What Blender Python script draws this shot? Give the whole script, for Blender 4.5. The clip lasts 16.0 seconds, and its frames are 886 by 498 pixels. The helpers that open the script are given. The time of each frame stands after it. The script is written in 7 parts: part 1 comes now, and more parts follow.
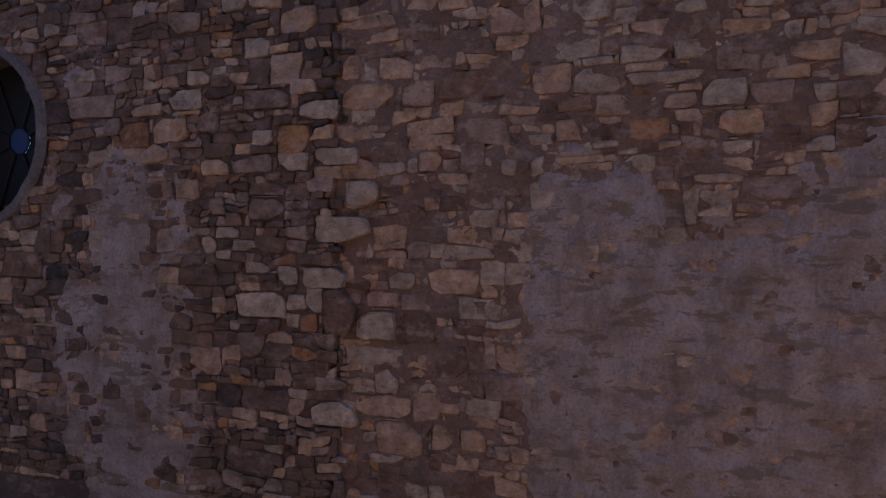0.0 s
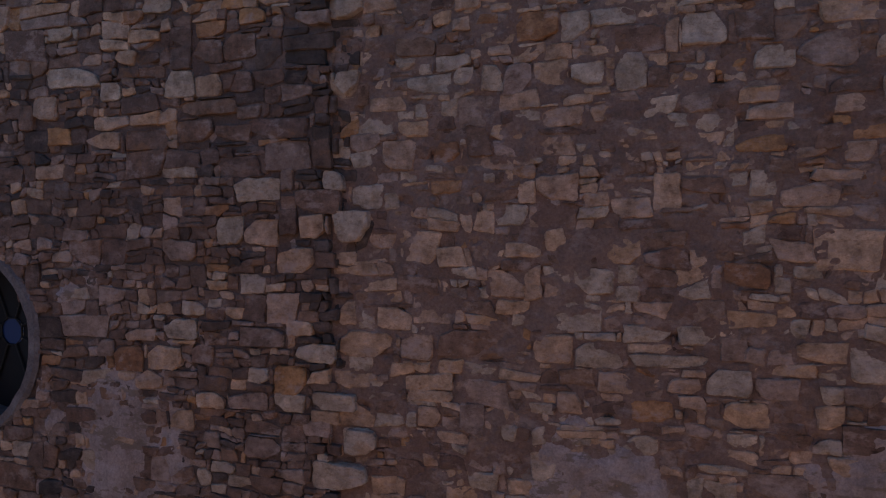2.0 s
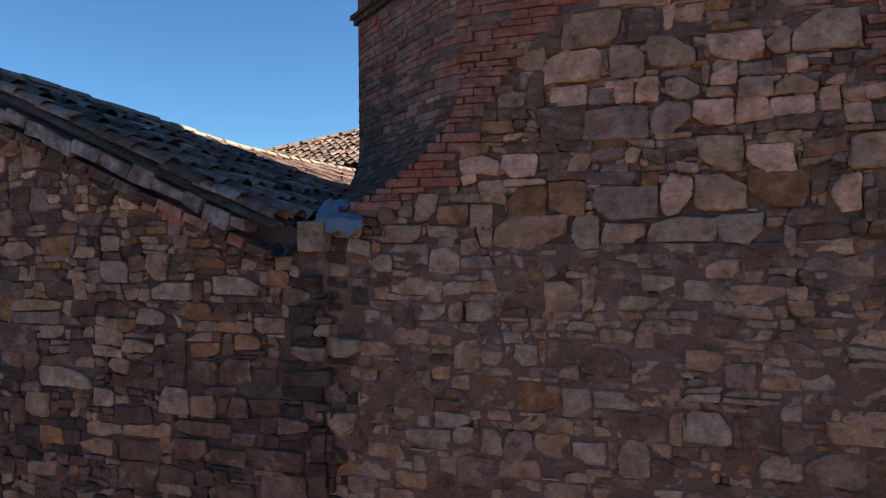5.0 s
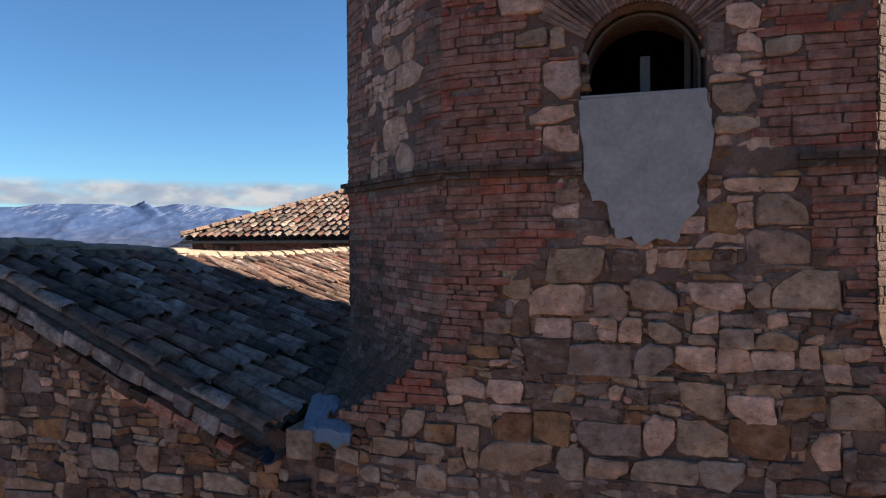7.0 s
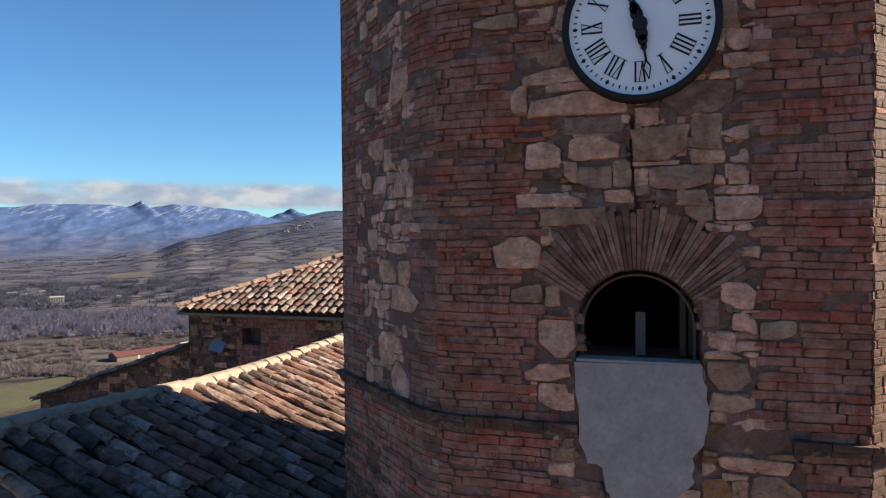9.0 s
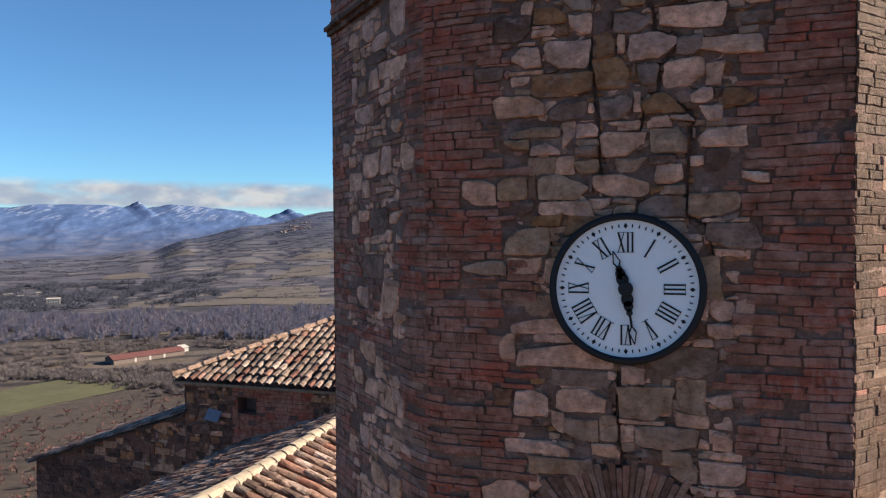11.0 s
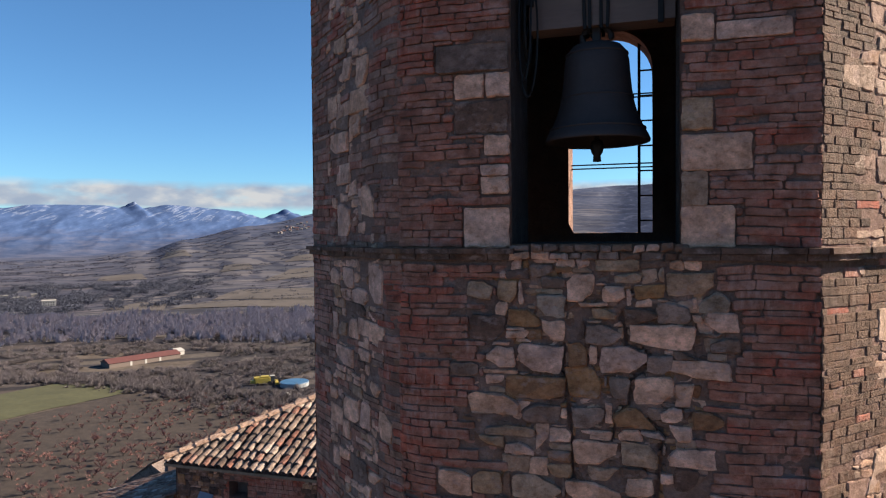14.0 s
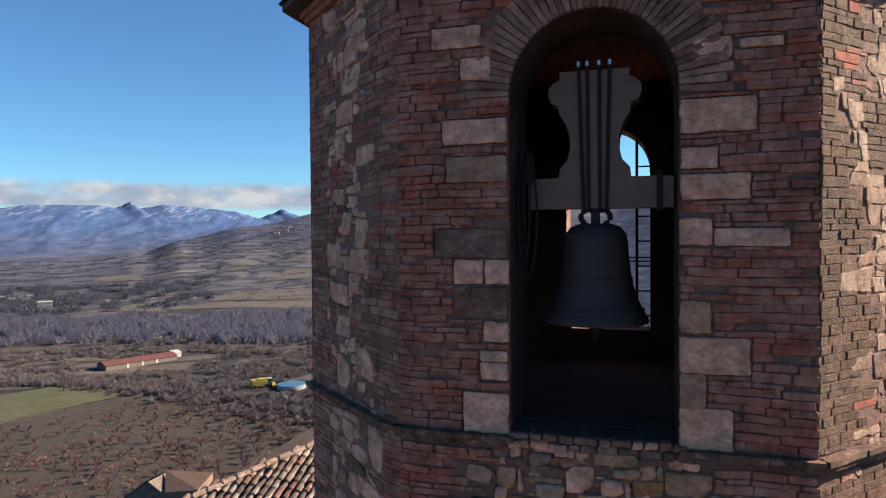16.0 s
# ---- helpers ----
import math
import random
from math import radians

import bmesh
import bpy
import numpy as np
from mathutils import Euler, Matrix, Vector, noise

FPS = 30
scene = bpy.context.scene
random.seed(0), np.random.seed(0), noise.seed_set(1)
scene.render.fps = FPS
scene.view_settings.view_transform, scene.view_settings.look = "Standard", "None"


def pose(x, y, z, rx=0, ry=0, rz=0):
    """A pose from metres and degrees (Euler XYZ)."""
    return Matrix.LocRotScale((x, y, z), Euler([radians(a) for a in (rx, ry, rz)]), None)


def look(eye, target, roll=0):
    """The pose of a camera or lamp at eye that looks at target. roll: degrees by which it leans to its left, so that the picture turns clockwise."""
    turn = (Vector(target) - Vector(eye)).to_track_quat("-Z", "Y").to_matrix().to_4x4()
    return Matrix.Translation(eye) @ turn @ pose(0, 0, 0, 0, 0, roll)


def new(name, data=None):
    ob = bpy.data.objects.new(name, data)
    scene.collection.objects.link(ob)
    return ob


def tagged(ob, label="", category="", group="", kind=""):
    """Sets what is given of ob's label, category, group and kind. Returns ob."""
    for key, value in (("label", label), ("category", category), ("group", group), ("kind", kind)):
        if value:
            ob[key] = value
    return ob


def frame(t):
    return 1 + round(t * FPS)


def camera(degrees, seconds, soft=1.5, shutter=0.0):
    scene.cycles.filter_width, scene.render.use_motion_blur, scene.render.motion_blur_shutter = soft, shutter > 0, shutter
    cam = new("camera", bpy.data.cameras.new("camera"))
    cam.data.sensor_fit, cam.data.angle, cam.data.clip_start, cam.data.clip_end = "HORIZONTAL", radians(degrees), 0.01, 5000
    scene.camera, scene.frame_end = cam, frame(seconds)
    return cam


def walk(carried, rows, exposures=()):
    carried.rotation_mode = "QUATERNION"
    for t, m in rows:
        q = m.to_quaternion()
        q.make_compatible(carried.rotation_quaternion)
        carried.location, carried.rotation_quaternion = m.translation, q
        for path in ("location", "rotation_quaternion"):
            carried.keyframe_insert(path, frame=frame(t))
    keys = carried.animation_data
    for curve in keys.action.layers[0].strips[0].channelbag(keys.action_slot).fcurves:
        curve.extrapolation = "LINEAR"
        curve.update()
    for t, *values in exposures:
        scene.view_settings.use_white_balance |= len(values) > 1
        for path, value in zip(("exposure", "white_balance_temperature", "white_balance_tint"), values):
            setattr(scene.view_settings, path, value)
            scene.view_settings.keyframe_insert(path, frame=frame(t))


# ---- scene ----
# The rise beside the tower: seconds, place, turn to the left of the wall's normal
ROWS = [
    (0.0, 0.015, -5.684, 4.000, 18.01), (0.5, 0.013, -5.652, 4.567, 17.93), (1.0, 0.001, -5.624, 5.153, 18.00),
    (1.5, -0.008, -5.580, 5.723, 17.99), (2.0, -0.016, -5.531, 6.259, 17.93), (2.5, -0.039, -5.480, 6.799, 17.85),
    (3.0, -0.065, -5.442, 7.311, 17.79), (3.5, -0.080, -5.414, 7.814, 17.79), (4.0, -0.081, -5.389, 8.323, 17.83),
    (6.5, 0.045, -5.333, 10.663, 17.84), (7.0, 0.070, -5.335, 11.128, 17.78), (7.5, 0.097, -5.322, 11.615, 17.70),
    (8.0, 0.114, -5.306, 12.136, 17.65), (8.5, 0.113, -5.281, 12.650, 17.60), (9.0, 0.084, -5.274, 13.163, 17.55),
    (9.5, 0.084, -5.264, 13.685, 17.49), (10.0, 0.112, -5.269, 14.189, 17.43), (12.5, 0.241, -5.300, 16.390, 17.18),
    (13.0, 0.284, -5.287, 16.777, 17.13), (13.5, 0.335, -5.265, 17.153, 17.07), (14.0, 0.353, -5.252, 17.505, 17.03),
    (14.5, 0.349, -5.250, 17.888, 16.99), (15.0, 0.356, -5.243, 18.257, 16.93), (15.5, 0.349, -5.243, 18.629, 16.84),
    (16.0, 0.342, -5.246, 19.000, 16.79),
]
EXPOSURES = [(0.0, 1.64, 6250, 7), (3.0, 1.64, 6550, 8), (4.0, 1.58, 6800, 9), (6.5, 1.52, 7250, 10), (16.0, 1.51, 7200, 10)]
cam = camera(67.0, 16.0, soft=1.2)
walk(cam, [(t, pose(x, y, z, 88.7, 0.45, yaw)) for t, x, y, z, yaw in ROWS], EXPOSURES)

# ---- world and sun ----
SUN_AZ, SUN_EL = 31.0, 27.0          # degrees from the wall's own direction (+x) towards +y, and above the horizon
world = bpy.data.worlds.new("sky")
scene.world = world
world.use_nodes = True
wn = world.node_tree.nodes
sky = wn.new("ShaderNodeTexSky")
sky.sky_type, sky.sun_disc = "NISHITA", False
sky.sun_elevation, sky.sun_rotation = radians(SUN_EL), radians(90 - SUN_AZ)
sky.altitude, sky.air_density, sky.dust_density, sky.ozone_density = 1200, 1.0, 0.0, 2.5
wn["Background"].inputs["Strength"].default_value = 0.05
tone = wn.new("ShaderNodeMix")
tone.data_type, tone.blend_type = "RGBA", "MULTIPLY"
tone.inputs["Factor"].default_value = 1.0
tone.inputs[7].default_value = (0.53, 0.92, 1.25, 1)
world.node_tree.links.new(sky.outputs["Color"], tone.inputs[6])
world.node_tree.links.new(tone.outputs[2], wn["Background"].inputs["Color"])
sun = new("sun", bpy.data.lights.new("sun", "SUN"))
sun.data.energy, sun.data.angle, sun.data.color = 5.65, radians(0.5), (1.0, 0.915, 0.80)
ce = math.cos(radians(SUN_EL))
sun.matrix_world = look((60, 30, 60), Vector((60, 30, 60)) - Vector((ce * math.cos(radians(SUN_AZ)), ce * math.sin(radians(SUN_AZ)), math.sin(radians(SUN_EL)))))


# ---- materials ----
def material(name, rough=0.85, metal=0.0):
    m = bpy.data.materials.new(name)
    m.use_nodes = True
    b = m.node_tree.nodes["Principled BSDF"]
    b.inputs["Roughness"].default_value, b.inputs["Metallic"].default_value = rough, metal
    b.inputs["Specular IOR Level"].default_value = 0.3
    return m, m.node_tree.nodes, m.node_tree.links, b


def coords(n, l):
    g = n.new("ShaderNodeNewGeometry")
    return g.outputs["Position"]


def tex(n, l, vec, scale, detail=5.0, rough=0.6, stretch=None, kind="noise"):
    if stretch:
        mp = n.new("ShaderNodeMapping")
        mp.inputs["Scale"].default_value = stretch
        l.new(vec, mp.inputs["Vector"])
        vec = mp.outputs["Vector"]
    t = n.new("ShaderNodeTexNoise" if kind == "noise" else "ShaderNodeTexVoronoi")
    t.inputs["Scale"].default_value = scale
    if kind == "noise":
        t.inputs["Detail"].default_value, t.inputs["Roughness"].default_value = detail, rough
    l.new(vec, t.inputs["Vector"])
    return t


def ramp(n, l, fac, stops):
    r = n.new("ShaderNodeValToRGB")
    e = r.color_ramp.elements
    while len(e) < len(stops):
        e.new(0.5)
    for el, (p, c) in zip(e, stops):
        el.position, el.color = p, (*c, 1) if len(c) == 3 else c
    l.new(fac, r.inputs["Fac"])
    return r.outputs["Color"]


def grey(v):
    return (v, v, v)


def mixc(n, l, fac, a, b, mode="MIX"):
    m = n.new("ShaderNodeMix")
    m.data_type, m.blend_type = "RGBA", mode
    if isinstance(fac, float):
        m.inputs["Factor"].default_value = fac
    else:
        l.new(fac, m.inputs["Factor"])
    for v, s in ((a, m.inputs[6]), (b, m.inputs[7])):
        if isinstance(v, tuple):
            s.default_value = (*v, 1)
        else:
            l.new(v, s)
    return m.outputs[2]


def bump(n, l, b, height, strength=0.5, dist=0.02):
    u = n.new("ShaderNodeBump")
    u.inputs["Strength"].default_value, u.inputs["Distance"].default_value = strength, dist
    l.new(height, u.inputs["Height"])
    l.new(u.outputs["Normal"], b.inputs["Normal"])


def pick(n, l):
    """A random number for each piece, whether it is an object of its own or an island of a joined mesh."""
    o, g = n.new("ShaderNodeObjectInfo"), n.new("ShaderNodeNewGeometry")
    a, f = n.new("ShaderNodeMath"), n.new("ShaderNodeMath")
    a.operation, f.operation = "ADD", "FRACT"
    l.new(o.outputs["Random"], a.inputs[0]), l.new(g.outputs["Random Per Island"], a.inputs[1])
    l.new(a.outputs[0], f.inputs[0])
    return f.outputs[0]


def piece_mat(name, stops, dirt=(0.11, 0.08, 0.06), dirt_amount=0.38, grain=26.0, rough=0.92, strength=0.8, spots=None, second=None, streak=None, rust=0.45, smear=0.6, patch=None, warm=(0.95, 0.785, 0.742)):
    """Stone, brick or tile: a colour for each piece, blotched at two scales, with dirt in patches and a rough face."""
    m, n, l, b = material(name, rough)
    p = coords(n, l)
    rnd = pick(n, l)
    col = ramp(n, l, rnd, stops)
    if second:
        ms = tex(n, l, p, 1.1, 4, 0.55, (1, 1, 2.2))
        col = mixc(n, l, ramp(n, l, ms.outputs["Fac"], [(0.48, grey(0.0)), (0.6, grey(0.9))]), col, ramp(n, l, rnd, second))
    if patch:
        pt = tex(n, l, p, 1.0, 5, 0.62, (0.9, 0.9, 3.6))
        col = mixc(n, l, 0.68, col, ramp(n, l, pt.outputs["Fac"], patch))
    blot = tex(n, l, p, 6.5, 7, 0.68)
    col = mixc(n, l, 1.0, col, ramp(n, l, blot.outputs["Fac"], [(0.28, (0.36, 0.31, 0.27)), (0.42, (0.76, 0.72, 0.68)), (0.56, (1.08, 1.06, 1.04)), (0.70, (1.5, 1.49, 1.48))]), "MULTIPLY")
    vein = tex(n, l, p, 17.0, 6, 0.7, (1, 1, 1.8))
    col = mixc(n, l, 0.8, col, ramp(n, l, vein.outputs["Fac"], [(0.34, (0.62, 0.55, 0.49)), (0.47, grey(1.0)), (0.6, (1.08, 1.09, 1.1)), (0.68, (1.25, 1.24, 1.24))]), "MULTIPLY")
    fine = tex(n, l, p, grain * 3, 5, 0.75)
    col = mixc(n, l, 0.5, col, ramp(n, l, fine.outputs["Fac"], [(0.3, grey(0.6)), (0.5, grey(1.0)), (0.7, grey(1.25))]), "MULTIPLY")
    d = tex(n, l, p, 2.1, 9, 0.75)
    col = mixc(n, l, ramp(n, l, d.outputs["Fac"], [(0.5, grey(0.0)), (0.66, grey(dirt_amount))]), col, dirt)
    ru = tex(n, l, p, 3.3, 6, 0.65)
    col = mixc(n, l, ramp(n, l, ru.outputs["Fac"], [(0.58, grey(0.0)), (0.66, grey(rust))]), col, (0.29, 0.15, 0.07))
    sm = tex(n, l, p, 4.1, 9, 0.72, (1, 1, 1.6))
    col = mixc(n, l, ramp(n, l, sm.outputs["Fac"], [(0.53, grey(0.0)), (0.63, grey(smear))]), col, (0.40, 0.31, 0.275))
    if streak:
        sk = tex(n, l, p, 1.0, 8, 0.7, (26, 26, 5.0))
        sk2 = tex(n, l, p, 0.9, 4, 0.6)
        mm = n.new("ShaderNodeMath")
        mm.operation = "MULTIPLY"
        l.new(sk.outputs["Fac"], mm.inputs[0]), l.new(sk2.outputs["Fac"], mm.inputs[1])
        col = mixc(n, l, ramp(n, l, mm.outputs[0], [(0.27, grey(0.0)), (0.38, grey(0.7))]), col, streak)
    if spots:
        s = tex(n, l, p, 11.0, 3, 0.5)
        col = mixc(n, l, ramp(n, l, s.outputs["Fac"], [(0.6, grey(0.0)), (0.68, grey(0.7))]), col, spots)
    col = mixc(n, l, 1.0, col, warm, "MULTIPLY")
    l.new(col, b.inputs["Base Color"])
    g2 = tex(n, l, p, grain, 9, 0.78)
    bump(n, l, b, g2.outputs["Fac"], strength, 0.03)
    return m


STONE = {
    "pale": piece_mat("pale_limestone", [(0.0, (0.52, 0.36, 0.25)), (0.4, (0.63, 0.445, 0.33)), (0.7, (0.55, 0.41, 0.33)), (1.0, (0.68, 0.475, 0.345))], dirt_amount=0.3, warm=(1.12, 0.84, 0.79)),
    "tan": piece_mat("tan_sandstone", [(0.0, (0.42, 0.285, 0.19)), (0.35, (0.39, 0.27, 0.20)), (0.7, (0.50, 0.355, 0.25)), (1.0, (0.44, 0.285, 0.175))]),
    "brown": piece_mat("brown_sandstone", [(0.0, (0.175, 0.108, 0.08)), (0.3, (0.22, 0.138, 0.10)), (0.6, (0.145, 0.092, 0.074)), (1.0, (0.235, 0.15, 0.105))]),
    "grey": piece_mat("grey_stone", [(0.0, (0.29, 0.21, 0.17)), (0.4, (0.34, 0.25, 0.21)), (0.7, (0.20, 0.14, 0.115)), (1.0, (0.27, 0.19, 0.15))]),
    "buff": piece_mat("buff_limestone", [(0.0, (0.33, 0.255, 0.20)), (0.4, (0.41, 0.32, 0.255)), (0.7, (0.36, 0.29, 0.24)), (1.0, (0.45, 0.35, 0.275))], dirt_amount=0.35, warm=(1.0, 0.845, 0.79)),
    "umber": piece_mat("umber_stone", [(0.0, (0.135, 0.085, 0.066)), (0.5, (0.17, 0.11, 0.085)), (1.0, (0.115, 0.075, 0.06))], smear=0.3),
    # dark: damp stain at the church joint, painted shade on the house walls
    "dark": piece_mat("stain_and_shade_stone", [(0.0, (0.07, 0.05, 0.043)), (0.5, (0.10, 0.07, 0.058)), (1.0, (0.055, 0.045, 0.043))], rust=0.1, smear=0.2),
    "ochre": piece_mat("ochre_stone", [(0.0, (0.40, 0.22, 0.10)), (0.5, (0.34, 0.19, 0.10)), (1.0, (0.24, 0.12, 0.065))]),
}
STONE_ORDER = ["pale", "tan", "brown", "grey", "ochre", "dark", "umber", "buff"]
BRICK = piece_mat("old_brick", warm=(1.13, 0.785, 0.72), stops=[(0.0, (0.25, 0.135, 0.10)), (0.2, (0.29, 0.165, 0.125)), (0.4, (0.225, 0.125, 0.095)), (0.55, (0.28, 0.15, 0.11)), (0.7, (0.31, 0.18, 0.14)), (0.85, (0.29, 0.13, 0.09)), (1.0, (0.33, 0.20, 0.155))],
                  dirt_amount=0.5, grain=34, patch=[(0.34, (0.11, 0.072, 0.06)), (0.41, (0.24, 0.145, 0.11)), (0.47, (0.35, 0.235, 0.185)), (0.53, (0.30, 0.165, 0.125)), (0.58, (0.36, 0.115, 0.075)), (0.66, (0.27, 0.09, 0.065))], second=[(0.0, (0.29, 0.11, 0.075)), (0.4, (0.36, 0.11, 0.068)), (0.7, (0.26, 0.11, 0.08)), (1.0, (0.35, 0.145, 0.09))], streak=(0.40, 0.30, 0.26))


VOUSSOIR = piece_mat("arch_brick", warm=(1.0, 0.80, 0.76), stops=[(0.0, (0.22, 0.14, 0.108)), (0.3, (0.36, 0.245, 0.19)), (0.6, (0.17, 0.10, 0.078)), (0.8, (0.30, 0.16, 0.115)), (1.0, (0.43, 0.30, 0.235))], dirt_amount=0.5, grain=34)
TAN_BRICK = piece_mat("tan_voussoir_brick", warm=(0.53, 0.42, 0.38), stops=[(0.0, (0.25, 0.17, 0.125)), (0.3, (0.34, 0.235, 0.172)), (0.55, (0.30, 0.165, 0.11)), (0.75, (0.22, 0.14, 0.10)), (1.0, (0.40, 0.285, 0.21))], dirt_amount=0.5, grain=34, strength=1.3, streak=(0.46, 0.37, 0.30))
# moss on ledges and flare; also paints shade under verge and house tiles
MOSS_AND_SHADE = piece_mat("moss_and_shade_brick", [(0.0, (0.11, 0.075, 0.058)), (0.4, (0.16, 0.10, 0.075)), (0.7, (0.08, 0.06, 0.048)), (1.0, (0.20, 0.115, 0.08))], dirt=(0.035, 0.03, 0.025), dirt_amount=0.8, grain=34, spots=(0.12, 0.10, 0.065))


def plain_mat(name, col, rough=0.8, metal=0.0, var=0.35, scale=9.0, strength=0.25, stretch=None, dist=0.01):
    m, n, l, b = material(name, rough, metal)
    p = coords(n, l)
    t = tex(n, l, p, scale, 7, 0.65, stretch)
    t2 = tex(n, l, p, scale * 6, 4, 0.6, stretch)
    c = mixc(n, l, var, col, ramp(n, l, t.outputs["Fac"], [(0.25, grey(0.35)), (0.75, grey(1.3))]), "MULTIPLY")
    c = mixc(n, l, var * 0.6, c, ramp(n, l, t2.outputs["Fac"], [(0.3, grey(0.5)), (0.7, grey(1.3))]), "MULTIPLY")
    l.new(c, b.inputs["Base Color"])
    bump(n, l, b, t2.outputs["Fac"], strength, dist)
    return m


def mortar_mat(name, a, c, e, scale=1.3, smear=0.0, stain=None):
    m, n, l, b = material(name, 0.95)
    p = coords(n, l)
    t = tex(n, l, p, scale, 9, 0.7)
    col = ramp(n, l, t.outputs["Fac"], [(0.34, a), (0.5, c), (0.66, e)])
    t2 = tex(n, l, p, 38.0, 6, 0.75)
    col = mixc(n, l, 0.7, col, ramp(n, l, t2.outputs["Fac"], [(0.3, grey(0.5)), (0.7, grey(1.25))]), "MULTIPLY")
    t3 = tex(n, l, p, 6.0, 6, 0.7, (1, 1, 0.35))
    col = mixc(n, l, ramp(n, l, t3.outputs["Fac"], [(0.5, grey(0)), (0.75, grey(0.6))]), col, (0.13, 0.11, 0.10))
    if stain:
        st = tex(n, l, p, 2.6, 8, 0.68, (1, 1, 2.6))
        col = mixc(n, l, ramp(n, l, st.outputs["Fac"], [(0.545, grey(0.0)), (0.575, grey(0.7))]), col, stain)
        so = tex(n, l, p, 9.0, 6, 0.7)
        col = mixc(n, l, ramp(n, l, so.outputs["Fac"], [(0.6, grey(0.0)), (0.68, grey(0.6))]), col, (0.17, 0.12, 0.09))
    if smear:
        d = tex(n, l, p, 2.1, 9, 0.75)
        col = mixc(n, l, ramp(n, l, d.outputs["Fac"], [(0.5, grey(0.0)), (0.66, grey(0.5))]), col, (0.10, 0.075, 0.06))
        sm = tex(n, l, p, 4.1, 9, 0.72, (1, 1, 1.6))
        col = mixc(n, l, ramp(n, l, sm.outputs["Fac"], [(0.53, grey(0.0)), (0.63, grey(smear))]), col, (0.40, 0.31, 0.275))
    col = mixc(n, l, 1.0, col, (0.94, 0.79, 0.77), "MULTIPLY")
    l.new(col, b.inputs["Base Color"])
    t4 = tex(n, l, p, 14.0, 8, 0.75)
    bump(n, l, b, t4.outputs["Fac"], 1.0, 0.05)
    return m


DARK_MORTAR = mortar_mat("dark_toned_mortar", (0.11, 0.075, 0.062), (0.155, 0.105, 0.088), (0.20, 0.145, 0.125), smear=0.35)
MORTAR = mortar_mat("lime_mortar", (0.205, 0.123, 0.092), (0.255, 0.163, 0.125), (0.318, 0.218, 0.174), smear=0.5)
RENDER = mortar_mat("pinkish_lime_render", (0.29, 0.205, 0.17), (0.42, 0.33, 0.298), (0.52, 0.435, 0.42), 2.6, stain=(0.20, 0.145, 0.10))
PLASTER = plain_mat("grey_cement_render", (0.33, 0.277, 0.257), 0.92, var=0.45, scale=4.0, strength=0.5)
WOOD = plain_mat("weathered_wood", (0.24, 0.17, 0.12), 0.7, var=0.5, scale=6.0, stretch=(1.0, 1.0, 0.12))
YOKE = plain_mat("oiled_yoke_wood", (0.15, 0.094, 0.074), 0.6, var=0.35, scale=8.0, stretch=(0.15, 1.0, 1.0))
IRON = plain_mat("dark_iron", (0.018, 0.016, 0.016), 0.7, 0.2, var=0.4)
BRONZE = plain_mat("dark_bronze", (0.040, 0.028, 0.027), 0.66, 0.0, var=0.4, scale=5.0)
BLACK = plain_mat("black_paint", (0.012, 0.012, 0.015), 0.65, var=0.2)
WHITE = plain_mat("white_dial", (0.78, 0.78, 0.80), 0.5, var=0.06, scale=3.0, strength=0.02)
# bell opening and ceiling: the shade inside is painted as dark mortar
SHADE_DARK = mortar_mat("shade_dark_mortar", (0.03, 0.02, 0.016), (0.05, 0.034, 0.027), (0.08, 0.056, 0.045))
INSIDE = mortar_mat("brown_interior", (0.13, 0.10, 0.088), (0.19, 0.15, 0.13), (0.25, 0.20, 0.175))
TILE = piece_mat("clay_roof_tile", [(0.0, (0.19, 0.12, 0.092)), (0.25, (0.28, 0.20, 0.155)), (0.42, (0.11, 0.078, 0.066)), (0.6, (0.30, 0.145, 0.10)), (0.78, (0.36, 0.27, 0.215)), (0.9, (0.46, 0.38, 0.33)), (1.0, (0.075, 0.06, 0.052))],
                 warm=(0.88, 0.82, 0.84), dirt=(0.025, 0.02, 0.017), dirt_amount=0.9, spots=(0.16, 0.13, 0.105), rust=0.0, smear=0.0)
LIME = plain_mat("whitish_lime_bedding", (0.34, 0.29, 0.245), 0.95, var=0.85, scale=4.0, strength=0.5)
VERGE = mortar_mat("stained_verge_mortar", (0.13, 0.11, 0.105), (0.33, 0.30, 0.285), (0.62, 0.57, 0.54), 5.5)
LEAD = plain_mat("blue_grey_lead", (0.15, 0.175, 0.22), 0.55, 0.1, var=0.5, scale=6.0, strength=0.5)


# ---- building helpers ----
def part(name, data, mat, parent, label="", kind=""):
    """One mesh object under a thing or a part, from a bmesh or from (verts, faces)."""
    me = bpy.data.meshes.new(name)
    if isinstance(data, bmesh.types.BMesh):
        data.to_mesh(me)
        data.free()
    else:
        me.from_pydata(data[0], [], data[1])
        if len(data) > 2:
            me.polygons.foreach_set("material_index", data[2])
    for m in (mat if isinstance(mat, (list, tuple)) else [mat]):
        me.materials.append(m)
    me.update()
    ob = new(name, me)
    ob.parent = parent
    return tagged(ob, label, kind=kind)


def thing(name, label, category, group="", kind="", at=(0, 0, 0)):
    ob = new(name)
    ob.location = at
    ob.empty_display_size = 0.2
    return tagged(ob, label, category, group, kind)


